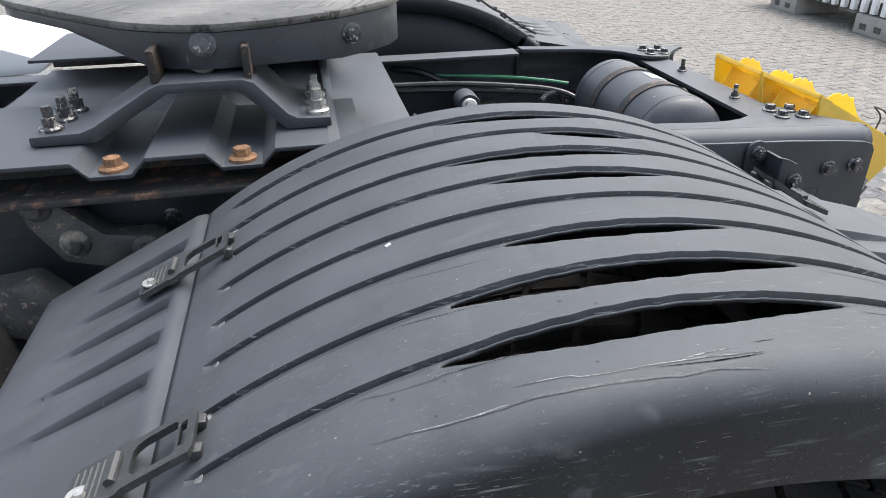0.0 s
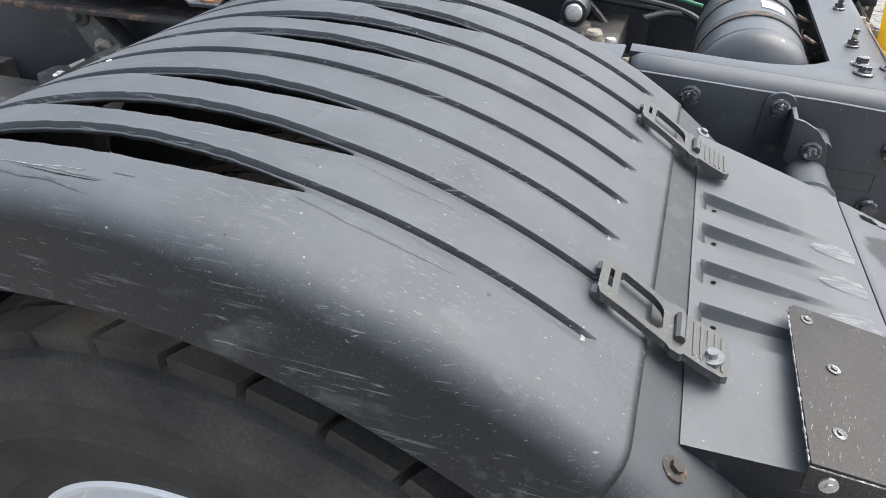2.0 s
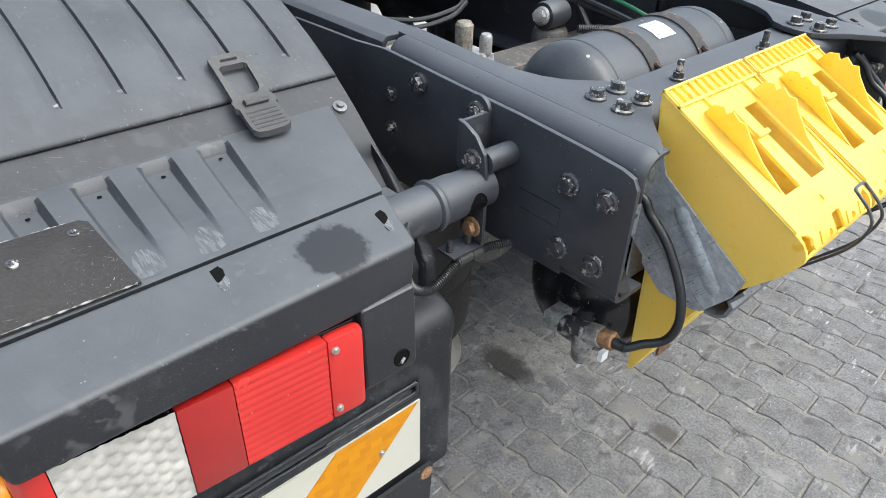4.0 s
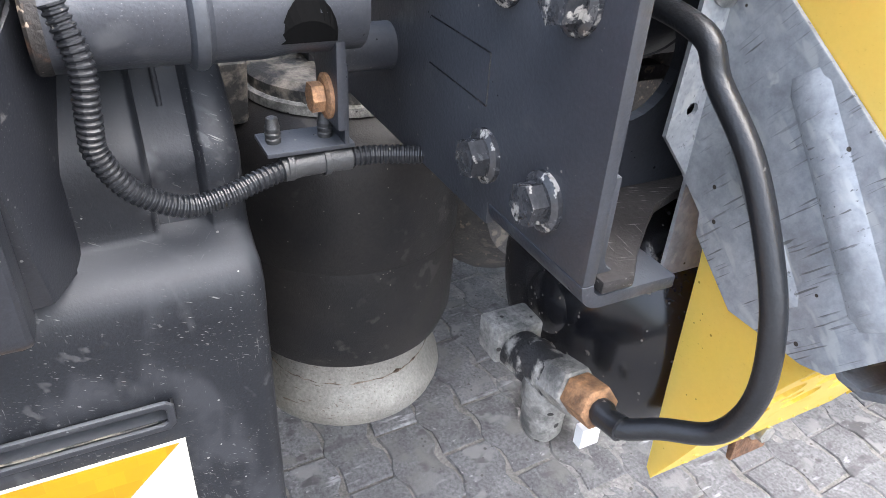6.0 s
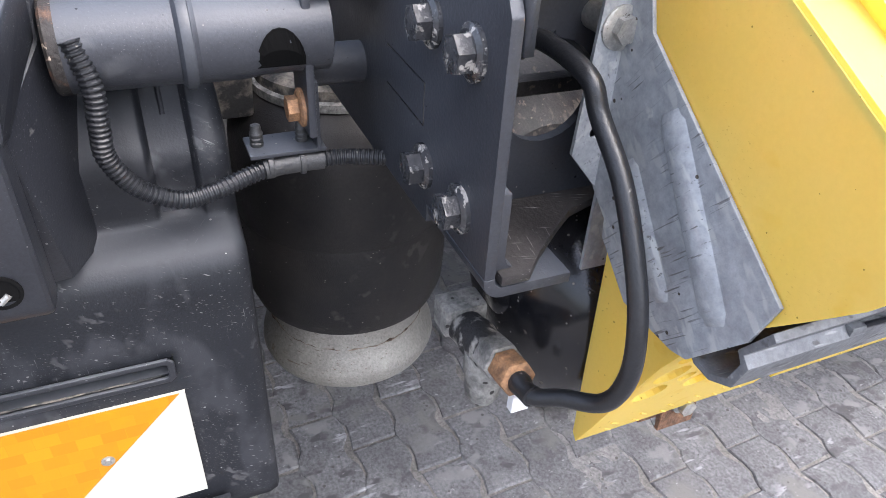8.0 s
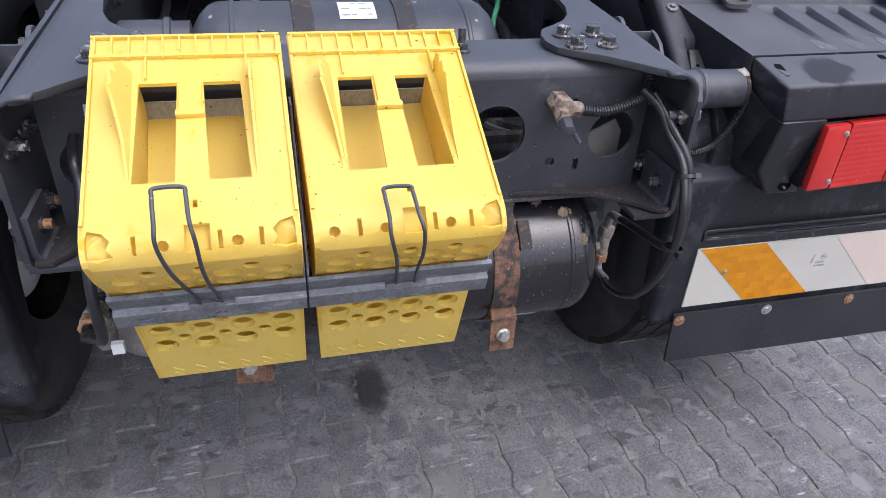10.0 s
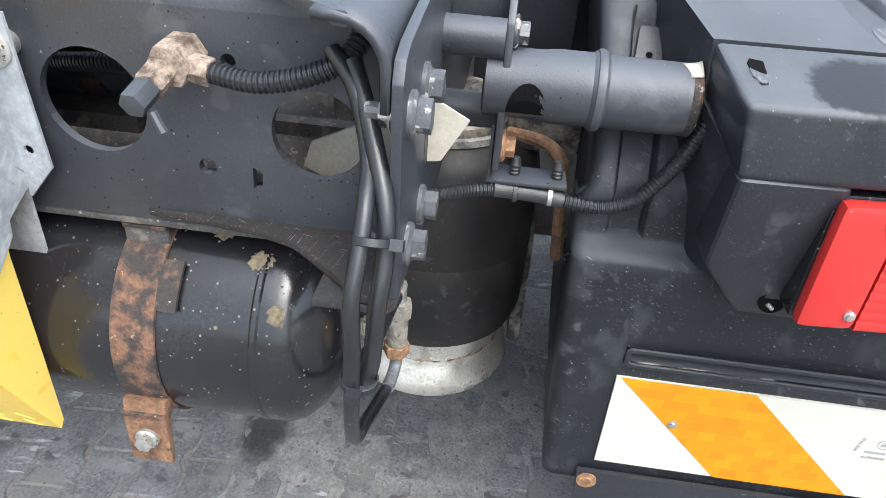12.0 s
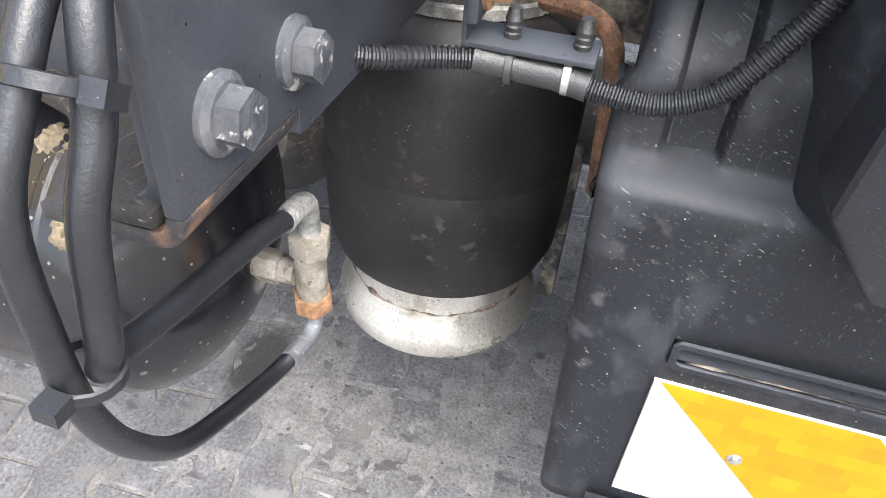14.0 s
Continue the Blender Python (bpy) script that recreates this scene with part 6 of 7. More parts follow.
def chock_holder(y0, y1, outer):
    """Galvanised cradle: flange standing off the crossmember, side cheeks, a front strap with a wire keeper."""
    h = thing("chock_holder", "galvanised steel chock holder bolted to the crossmember", "holder", (-0.08, (y0 + y1) / 2, 0.8), "chock holders")
    back, rise = (-0.0725, 0.005) if outer < 0 else (-0.0855, -0.006)
    part("back_flange", box(back - 0.003, back, y0 + 0.004, y1 - 0.004, 0.79, 1.02), GALV, h)
    cheek = [(back, 1.016), (-0.055, 1.016), (-0.044, 0.987), (0.100, 0.888), (0.090, 0.856), (0.054, 0.810), (0.040, 0.806), (-0.012, 0.806), (-0.050, 0.838), (-0.052, 0.852), (back, 0.868)]
    for y, s in ((y0, -1), (y1, 1)):
        part("cheek", prism(cheek, "y", y - 0.002, y + 0.001), GALV, h, bevel=0.0008, smooth=False)
        face = y - 0.002 if s < 0 else y + 0.001
        # broad pressed flutes: raised, with sloping flanks
        for (ax, az), (ex, ez), wide in (((-0.014, 0.950), (0.066, 0.848), 0.012), ((-0.040, 0.905), (0.022, 0.832), 0.009)):
            run = Vector((ex - ax, 0, ez - az))
            across = Vector((-run.z, 0, run.x)).normalized()
            rows = []
            for f, k in ((0.0, 0.15), (0.06, 1.0), (0.94, 1.0), (1.0, 0.15)):
                q = Vector((ax, face, az)) + run * f
                rows.append([q + across * (wide * v * (0.6 + 0.4 * k)) + Vector((0, s * lift * k, 0)) for v, lift in ((-1.0, -0.0004), (-0.55, 0.0034), (0.0, 0.0042), (0.55, 0.0034), (1.0, -0.0004))])
            part("flute", sheet(rows), GALV, h, "pressed stiffening flute", angle=50)
    o = y0 if outer < 0 else y1
    ear = [(o, 1.016 + rise), (o + outer * 0.020, 1.016 + rise), (o + outer * 0.026, 0.892 + rise), (o + outer * 0.002, 0.864 + rise), (o, 0.864 + rise)]
    ear_hole = disc(o + outer * 0.0105, 0.907 + rise, 0.0042, 14)
    part("ear", plate(ear, [ear_hole], lambda u, v, w: (back + w, u, v), 0.003), GALV, h, smooth=False)
    bolt((back + 0.003, o + outer * 0.006, 0.983), (1, 0, 0), 0.009, 0.009, STEEL, h, flange=1.6, turn=8)
    for y, z in ((o + outer * 0.006, 0.983), ((y0 + y1) / 2, 0.86)):
        part("spacer", tube([(-0.1005, y, z), (back - 0.003, y, z)], 0.010, 14), STEEL, h, "steel spacer behind the flange")
    strap = [(0.101, 0.872), (0.105, 0.868), (0.090, 0.846), (0.096, 0.840), (0.090, 0.820), (0.074, 0.811), (0.060, 0.812), (0.050, 0.820), (0.053, 0.823), (0.062, 0.816), (0.072, 0.815), (0.085, 0.823), (0.090, 0.839), (0.085, 0.846)]
    part("front_strap", prism(strap, "y", y0 - 0.001, y1 + 0.001), GALV_DARK, h, "weathered zinc strap", bevel=0.0006)
    c = (y0 + y1) / 2 + (0.0 if outer < 0 else 0.006)
    part("keeper_plate", box(0.080, 0.096, c - 0.025, c + 0.025, 0.840, 0.847), GALV_DARK, h, bevel=0.001)
    half = [(0.090, 0.0115, 0.840), (0.112, 0.0115, 0.868), (0.142, 0.012, 0.902), (0.161, 0.0145, 0.938), (0.161, 0.017, 0.968), (0.146, 0.015, 0.984), (0.122, 0.0145, 0.997), (0.114, 0.012, 1.001)]
    # both keepers stand off their chocks and lean
    lean, off, lift = (-0.013, 0.046, 0.024) if outer < 0 else (-0.022, 0.030, 0.0)
    hoop = [(x + off * max(0.0, (z - 0.90) / 0.10), c + side_ * w + lean * (z - 0.84) / 0.16, z + lift * max(0.0, (z - 0.90) / 0.10)) for side_, line in ((-1, half), (1, half[::-1])) for x, w, z in line]
    part("wire_keeper", tube(spline(hoop, 6), 0.0021, 8), PAINT, h, "black wire keeper hooked over the chock")


chock_holder(-0.3195, -0.1125, -1)
chock_holder(-0.1080, 0.1075, 1)


# ---- air tanks ----
def air_tank(x, z, r, y0, y1, straps, half, rust, paint, label):
    t = thing("air_tank", label, "air tank", (x, (y0 + y1) / 2, z - r), "compressed air tanks")
    q = 0.055
    prof = [(0.0, y0 - q)] + [(r * math.sin(a), y0 - q * math.cos(a)) for a in (0.25, 0.5, 0.75, 1.0, 1.25, 1.45)] + [(r, y0), (r, y0 + 0.012), (r + 0.0015, y0 + 0.014), (r + 0.0015, y0 + 0.018), (r, y0 + 0.020)]
    prof += [(r, y1 - 0.020), (r + 0.0015, y1 - 0.018), (r + 0.0015, y1 - 0.014), (r, y1 - 0.012), (r, y1)] + [(r * math.sin(a), y1 + q * math.cos(a)) for a in (1.45, 1.25, 1.0, 0.75, 0.5, 0.25)] + [(0.0, y1 + q)]
    part("shell", lathe(prof, (x, 0, z), "y", 56), paint, t, angle=30)
    for y in straps:
        part("strap", lathe([(r + 0.0005, y - half), (r + 0.003, y - half + 0.0005), (r + 0.003, y + half - 0.0005), (r + 0.0005, y + half)], (x, 0, z), "y", 48), rust, t, "flat steel strap with rust breaking through")
    return t


LT = (-0.155, 0.712, 0.110)
low_tank = air_tank(*LT, -0.294, 0.316, (-0.195, 0.192), 0.0205, STRAP_RUST, GLOSS, "glossy black steel air tank with rusty straps under the frame")
for y in (-0.195, 0.192):
    lug = prism([(-0.055, 0.672), (-0.043, 0.672), (-0.038, 0.655), (-0.036, 0.598), (-0.041, 0.598), (-0.048, 0.650), (-0.058, 0.660)], "y", y - 0.0205, y + 0.0205)
    part("strap_lug", lug, RUST, low_tank, "rusty strap lug with a bolt", bevel=0.001)
    part("strap_fold", box(-0.052, -0.0365, y - 0.0212, y + 0.0212, 0.6555, 0.6610), STRAP_RUST, low_tank, "folded rusty edge of the strap", bevel=0.0015)
    bolt((-0.036, y, 0.630), (1, 0, 0.05), 0.0085, 0.010, STEEL, low_tank, flange=1.35)
    part("strap_end", lathe([(LT[2] + 0.0032, y + 0.021), (LT[2] + 0.006, y + 0.0215), (LT[2] + 0.006, y + 0.040), (LT[2] + 0.0032, y + 0.0405)], (LT[0], 0, LT[1]), "y", 12, 0.55, 0.95), RUST_BLACK, low_tank, "rusty end of the strap")
    part("hanger", box(-0.158, -0.100, y - 0.020, y + 0.020, 0.826, 0.8295), RUST_BLACK, low_tank)
    part("hanger_leg", box(-0.106, -0.102, y - 0.020, y + 0.020, 0.775, 0.827), PAINT_DIRTY, low_tank, bevel=0.001)
for k, (ay, aa, ry, ra) in enumerate(((0.296, 0.52, 0.013, 0.10), (0.255, 0.30, 0.011, 0.08), (0.318, 0.95, 0.008, 0.10), (-0.120, 0.55, 0.014, 0.09))):
    rows = []
    for i in range(15):
        row = []
        for j in range(15):
            u, v = i / 7 - 1, j / 7 - 1
            lift = 0.0042 * (1 - u * u - v * v) + 0.0035 * noise.noise(Vector((u * 3.1, v * 3.1, k * 5.0))) + 0.002 * noise.noise(Vector((u * 8, v * 8, k * 3.0)))
            y, a = ay + ry * u, aa + ra * v
            row.append((LT[0] + (LT[2] + min(0.005, lift) - 0.0012) * math.sin(a), y, LT[1] + (LT[2] + min(0.005, lift) - 0.0012) * math.cos(a)))
        rows.append(row)
    part("mud", sheet(rows), DRIED_MUD, low_tank, "dried mud on the tank", angle=60)
part("foot_plate", box(-0.11, -0.075, -0.20, -0.165, 0.560, 0.600), RUST, low_tank, "brown lug hanging below the tank", bevel=0.002)

UT = (-0.320, 0.968, 0.106)
up_tank = air_tank(*UT, -0.190, 0.185, (-0.075, 0.075), 0.0150, RUST_EDGE, TANK_GREY, "dusty dark grey air tank with straps inside the frame")
tag = [[(UT[0] + 0.1072 * math.sin(a), y, UT[1] + 0.1072 * math.cos(a)) for a in (0.05, 0.2, 0.35, 0.5)] for y in (-0.022, 0.032)]
label_part = part("label", sheet(tag), LABEL, up_tank, "white printed paper label")
for i, (y, w) in enumerate(((-0.014, 0.014), (0.0, 0.010), (0.012, 0.013), (0.024, 0.008))):
    for a in (0.12, 0.26, 0.40):
        if (i + int(a * 100)) % 3:
            p = [[(UT[0] + 0.1076 * math.sin(b), yy, UT[1] + 0.1076 * math.cos(b)) for b in (a, a + 0.03)] for yy in (y - 0.004, y + w - 0.006)]
            part("print_bar", sheet(p), INK, label_part)
for y in (-0.075, 0.075):
    part("strap_hook", tube([(UT[0] + 0.085, y, UT[1] + 0.070), (UT[0] + 0.112, y, UT[1] + 0.058), (UT[0] + 0.112, y, UT[1] + 0.02)], 0.006, 8), RUST_BLACK, up_tank, "rusty strap end")
part("mount", box(-0.40, -0.24, -0.12, 0.12, 0.848, 0.866), PAINT_DIRTY, up_tank)
part("leg", box(-0.33, -0.31, -0.399, 0.399, 0.832, 0.848), PAINT_DIRTY, up_tank)


# ---- air springs ----
for s in (-1, 1):
    c = (-0.551, s * (0.403 if s > 0 else 0.378), 0)
    a = thing("air_spring", "black rubber air spring on a bright aluminium piston", "air spring", (c[0], c[1], 0.33), "air springs")
    bell = [(0.100, 0.464), (0.120, 0.450), (0.137, 0.455), (0.146, 0.480), (0.148, 0.53), (0.1485, 0.600), (0.1478, 0.602), (0.1485, 0.604), (0.149, 0.66), (0.148, 0.715), (0.142, 0.745), (0.128, 0.765), (0.110, 0.775), (0.108, 0.782)]
    part("bellow", lathe(bell, c, "z", 56), BELLOW, a)
    part("piston", lathe([(0.0, 0.338), (0.118, 0.339), (0.132, 0.346), (0.1365, 0.358), (0.134, 0.373), (0.122, 0.392), (0.112, 0.420), (0.110, 0.48), (0.0, 0.48)], c, "z", 56), ALLOY if s > 0 else ALLOY_DULL, a, "bright worn aluminium piston" if s > 0 else "dusty aluminium piston")
    # crust of rust and mud where the bellow rolls over the piston
    rim_run = [(c[0] + 0.1165 * math.cos(q), c[1] + 0.1165 * math.sin(q), 0.4080 - 0.005 * abs(noise.noise(Vector((math.cos(q) * 6, math.sin(q) * 6, s))))) for q in [math.tau * k / 90 for k in range(91)]]
    part("crust", tube(rim_run, [0.0006 + 0.0060 * max(0.0, noise.noise(Vector((q[0] * 48, q[1] * 48, 2.0)))) for q in rim_run], 6), CORRODED, a, "brown crust on top of the piston")
    part("clamp_ring", lathe([(0.108, 0.774), (0.113, 0.776), (0.113, 0.786), (0.104, 0.790)], c, "z", 40), MUD_ZINC, a, "muddy clamp ring")
    part("top_plate", lathe([(0.108, 0.786), (0.108, 0.800), (0.10, 0.806), (0.0, 0.806)], c, "z", 40), PAINT_MUDDY, a, "mud splashed top plate")
    part("arm_pad", side(box(-0.62, -0.49, 0.345, 0.445, 0.305, 0.3375), s), PAINT_DIRTY, a, bevel=0.006)
    part("side_bracket", side(prism([(-0.62, 0.74), (-0.62, 0.86), (-0.50, 0.86), (-0.48, 0.83), (-0.50, 0.76), (-0.56, 0.74)], "y", 0.496, 0.596), s), PAINT_MUDDY, a, "muddy bracket beside the air spring", bevel=0.006)
    if s < 0:
        continue
    part("stop_arm", side(prism([(-0.66, 0.325), (-0.60, 0.335), (-0.585, 0.40), (-0.585, 0.50), (-0.60, 0.572), (-0.64, 0.572), (-0.635, 0.50), (-0.64, 0.40)], "y", 0.540, 0.562), s), PAINT_MUDDY, a, bevel=0.004)
    part("feed_pipe", side(tube(spline([(-0.46, 0.50, 0.80), (-0.42, 0.545, 0.808), (-0.402, 0.566, 0.795), (-0.400, 0.573, 0.76), (-0.400, 0.578, 0.70), (-0.400, 0.581, 0.655)], 6), 0.0085, 10), s), RUST, a, "rusty brown pipe")


# ---- mudguard brackets ----
for s in (-1, 1):
    b = thing("mudguard_bracket", "black steel bracket with welded tube that carries the mudguard", "bracket", (-0.24, s * 0.49, 0.86), "mudguard brackets")
    tb = [(0.026, 0.470), (0.0315, 0.472), (0.0315, 0.520), (0.0335, 0.535), (0.0335, 0.566), (0.0355, 0.569), (0.0362, 0.573), (0.0350, 0.578), (0.0325, 0.580), (0.0325, 0.658), (0.0300, 0.660), (0.029, 0.655), (0.029, 0.60), (0.0, 0.60)]
    part("tube", side(lathe(tb, (-0.240, 0, 0.943), "y", 36), s), PAINT, b, "black tube with a weld bead and chipped end", angle=25)
    part("weld_bead", side(lathe([(0.0345, 0.5685), (0.0368, 0.570), (0.0374, 0.5735), (0.0366, 0.577), (0.0340, 0.579)], (-0.240, 0, 0.943), "y", 30), s), TANK_GREY, b, "rough weld bead")
    # half-round notch in the sleeve drawn as painted shade, rusty rim and a torn flake of paint at the outer end
    notch = []
    for i in range(13):
        q = math.pi * i / 12
        y, top_a = 0.5110 + 0.0185 * math.cos(q), -0.60 + 0.95 * math.sin(q)
        notch.append([(-0.240 + 0.03245 * math.cos(a), y, 0.943 + 0.03245 * math.sin(a)) for a in (-0.62, -0.62 + 0.5 * (top_a + 0.62), top_a)])
    part("notch", side(sheet(notch), s), RECESS_SHADE, b, "half-round notch painted dark on the tube's sleeve", smooth=False)
    part("rusty_rim", side(lathe([(0.0327, 0.6515), (0.0331, 0.6535), (0.0331, 0.6585), (0.0312, 0.6605), (0.0292, 0.6602)], (-0.240, 0, 0.943), "y", 40), s), RUST_BLACK, b, "rusty chipped rim of the tube")
    flake = [[(-0.240 + (0.0331 + l) * math.sin(a), y, 0.943 + (0.0331 + l) * math.cos(a)) for y, l in ((0.648 - 0.012 * max(0.0, 0.5 - a), 0.0), (0.653, 0.0012), (0.6585, 0.0022 + 0.004 * max(0.0, 0.3 - a)))] for a in (0.0, 0.14, 0.27, 0.40, 0.52, 0.62)]
    if s > 0:
        part("paint_flake", side(sheet(flake), s), CREAM, b, "pale flake lifting off the tube", shell=0.0004)
    hook = [(-0.2765, 1.036), (-0.262, 1.033), (-0.240, 1.022), (-0.222, 1.000), (-0.216, 0.97), (-0.216, 0.862), (-0.262, 0.862), (-0.268, 0.960), (-0.2765, 0.972)]
    part("plate", side(prism(hook, "y", 0.486, 0.493), s), PAINT, b, bevel=0.002)
    eye = [(-0.292 + 0.0245 * math.cos(a), 1.029 + 0.0245 * math.sin(a)) for a in [0.35 + 2.9 * k / 12 for k in range(13)]] + [(-0.3165, 0.972), (-0.2695, 0.966)]
    part("foot", side(prism(eye, "y", 0.4322, 0.4395), s), PAINT, b, "rounded eye bolted to the frame", bevel=0.0015)
    part("foot_web", side(prism([(-0.2765, 0.4335), (-0.2695, 0.4335), (-0.2695, 0.4885), (-0.2765, 0.4885)], "z", 0.974, 1.034), s), PAINT, b, bevel=0.0015)
    for x, z in ((-0.228, 0.985), (-0.275, 0.900)):
        part("spacer", side(lathe([(0.0, 0.432), (0.0175, 0.432), (0.0175, 0.486), (0.0, 0.486)], (x, 0, z), "y", 20), s), PAINT, b)
    # assumed stay, added and drawn deep to close a bright gap
    part("stay", side(prism([(-0.99, 0.68), (-0.99, 0.985), (-0.96, 0.985), (-0.93, 0.95), (-0.93, 0.68)], "y", 0.417, 0.598), s), PAINT, b, "forward stay added between frame and mudguard to hide ground", bevel=0.004)
    bolt((-0.292, s * 0.440, 1.028), (0, s, 0), 0.0105, 0.013, BOLT, b)
    for x, z in ((-0.242, 0.988), (-0.236, 0.881)):
        bolt((x, s * 0.493, z), (0, s, 0), 0.0105, 0.013, BOLT if z > 0.9 else BOLT_RUST, b)
    # cable clip bracket and its studs
    clip = part("clip_bracket", side(join(box(-0.262, -0.224, 0.484 if s > 0 else 0.478, 0.561 if s > 0 else 0.540, 0.8455, 0.8490), box(-0.262, -0.224, 0.482, 0.4855, 0.8455, 0.905)), s), PAINT, b, bevel=0.0012)
    for y in (0.509, 0.551) if s > 0 else (0.494, 0.531):
        part("stud", side(lathe([(0.0052, 0.849), (0.0058, 0.852), (0.005, 0.853), (0.0058, 0.856), (0.005, 0.857), (0.0056, 0.860), (0.0048, 0.862), (0.004, 0.867), (0.0, 0.869)], (-0.243, y, 0), "z", 12), s), SATIN, clip)
    if s > 0:
        run = [(-0.215, 0.700, 0.975), (-0.220, 0.684, 0.955), (-0.225, 0.676, 0.936), (-0.226, 0.664, 0.900), (-0.226, 0.654, 0.880), (-0.226, 0.634, 0.850), (-0.226, 0.618, 0.838), (-0.226, 0.596, 0.831), (-0.228, 0.565, 0.832), (-0.230, 0.546, 0.835)]
        sleeve, tail, ties = [(-0.228, 0.560, 0.833), (-0.231, 0.540, 0.835), (-0.231, 0.510, 0.8365), (-0.228, 0.490, 0.838)], [(-0.228, 0.492, 0.838), (-0.218, 0.465, 0.838), (-0.195, 0.438, 0.842), (-0.185, 0.415, 0.846)], (0.546, 0.512)
    else:
        run = [(-0.212, 0.645, 0.955), (-0.208, 0.638, 0.925), (-0.208, 0.640, 0.893), (-0.210, 0.640, 0.870), (-0.212, 0.625, 0.843), (-0.214, 0.597, 0.826), (-0.218, 0.570, 0.827), (-0.224, 0.548, 0.831), (-0.230, 0.524, 0.8345), (-0.230, 0.505, 0.8355)]
        sleeve, tail, ties = [(-0.229, 0.530, 0.834), (-0.231, 0.515, 0.835), (-0.230, 0.495, 0.836), (-0.229, 0.480, 0.836)], [(-0.229, 0.482, 0.836), (-0.228, 0.463, 0.836), (-0.220, 0.440, 0.836), (-0.205, 0.415, 0.838)], (0.524, 0.498)
    cable = thing("cable_conduit", "black corrugated cable conduit hanging from a bracket", "cable conduit", (-0.23, s * 0.6, 0.83), "lamp cable conduits")
    part("corrugated_pipe", side(conduit(run, 0.0076), s), HOSE, cable, angle=20)
    part("sleeve", side(tube(sleeve, 0.0088, 12), s), SATIN, cable)
    part("corrugated_pipe", side(conduit(tail, 0.0072), s), HOSE, cable, angle=20)
    for k, y in enumerate(ties):
        part("cable_tie", side(lathe([(0.0092, y - 0.0025), (0.0104, y - 0.002), (0.0104, y + 0.002), (0.0092, y + 0.0025)], (-0.2305, 0, 0.8355), "y", 16), s), STEEL if k == 0 and s > 0 else SATIN, cable)


# ---- drain valve, fittings and hoses at the tail ----
def pipe(g, name, points, r, mat, label="", n=12, step=8):
    return part(name, tube(spline(points, step), r, n), mat, g, label)


def hexbar(g, name, a, b, r, mat, label=""):
    m = aim(a, Vector(b) - Vector(a))
    h = (Vector(b) - Vector(a)).length
    return part(name, moved(prism(disc(0, 0, r, 6), "z", 0, h), m), mat, g, label, bevel=0.0015)


dv = thing("drain_valve", "mud caked drain valve with a black hose on the air tank", "valve", (-0.09, -0.375, 0.64))
part("port", lathe([(0.0, -0.335), (0.027, -0.336), (0.027, -0.346), (0.020, -0.350), (0.0, -0.352)], (-0.150, 0, 0.722), "y", 24), GLOSS, dv)
part("elbow", box(-0.152, -0.124, -0.406, -0.366, 0.700, 0.729), MUD_ZINC, dv, bevel=0.003)
part("body", moved(lathe([(0.0, -0.002), (0.014, 0.0), (0.0165, 0.004), (0.0165, 0.026), (0.018, 0.030), (0.018, 0.036), (0.0165, 0.040), (0.0165, 0.062), (0.0, 0.064)], (0, 0, 0), "z", 20), aim((-0.133, -0.386, 0.706), (0.93, -0.02, 0.26))), MUDDY_VALVE, dv, "black valve body with flaking mud")
part("bowl", lathe([(0.0, 0.660), (0.012, 0.661), (0.0155, 0.668), (0.0165, 0.692), (0.0185, 0.696), (0.0185, 0.716), (0.0, 0.716)], (-0.084, -0.386, 0), "z", 20), MUD_ZINC, dv)
hexbar(dv, "collar", (-0.076, -0.387, 0.722), (-0.052, -0.387, 0.729), 0.0180, MUD_ZINC)
hexbar(dv, "nut", (-0.052, -0.387, 0.729), (-0.030, -0.387, 0.734), 0.0155, BOLT_RUST, "rusty orange union nut")
part("tag", box(-0.060, -0.052, -0.374, -0.358, 0.668, 0.686), WHITE, dv, "small white plastic tag")
hose_run = [(-0.030, -0.387, 0.734), (-0.012, -0.386, 0.734), (0.006, -0.372, 0.745), (0.031, -0.356, 0.760), (0.042, -0.352, 0.795), (0.036, -0.352, 0.838), (0.019, -0.352, 0.875), (-0.006, -0.352, 0.912), (-0.036, -0.354, 0.941), (-0.050, -0.358, 0.962), (-0.095, -0.365, 0.970), (-0.140, -0.370, 0.960)]
pipe(dv, "hose", hose_run, 0.0068, HOSE, "black rubber hose")
part("ferrule", tube([(-0.032, -0.387, 0.7335), (-0.026, -0.387, 0.733), (-0.020, -0.387, 0.733), (-0.010, -0.386, 0.735)], [0.0085, 0.0095, 0.0078, 0.0085], 12), HOSE, dv)

rv = thing("hose_bundle", "black air hoses tied together beside the frame end", "hoses", (-0.02, 0.40, 0.68))
bun = [(-0.075, 0.372, 1.010), (-0.058, 0.392, 0.990), (-0.036, 0.406, 0.955), (-0.004, 0.411, 0.932), (0.014, 0.411, 0.908), (0.029, 0.409, 0.878), (0.033, 0.410, 0.835), (0.029, 0.408, 0.785), (0.012, 0.404, 0.738), (-0.018, 0.400, 0.694), (-0.060, 0.398, 0.666), (-0.108, 0.402, 0.649), (-0.130, 0.407, 0.649)]
pipe(rv, "hose", bun, 0.0061, HOSE)
pipe(rv, "hose", [(-0.070, 0.388, 1.005), (-0.046, 0.404, 0.975), (-0.010, 0.423, 0.932), (0.003, 0.426, 0.900), (0.016, 0.424, 0.868), (0.022, 0.421, 0.82), (0.020, 0.415, 0.803), (0.004, 0.411, 0.797), (-0.029, 0.411, 0.789), (-0.096, 0.412, 0.776), (-0.130, 0.413, 0.767)], 0.0066, HOSE)
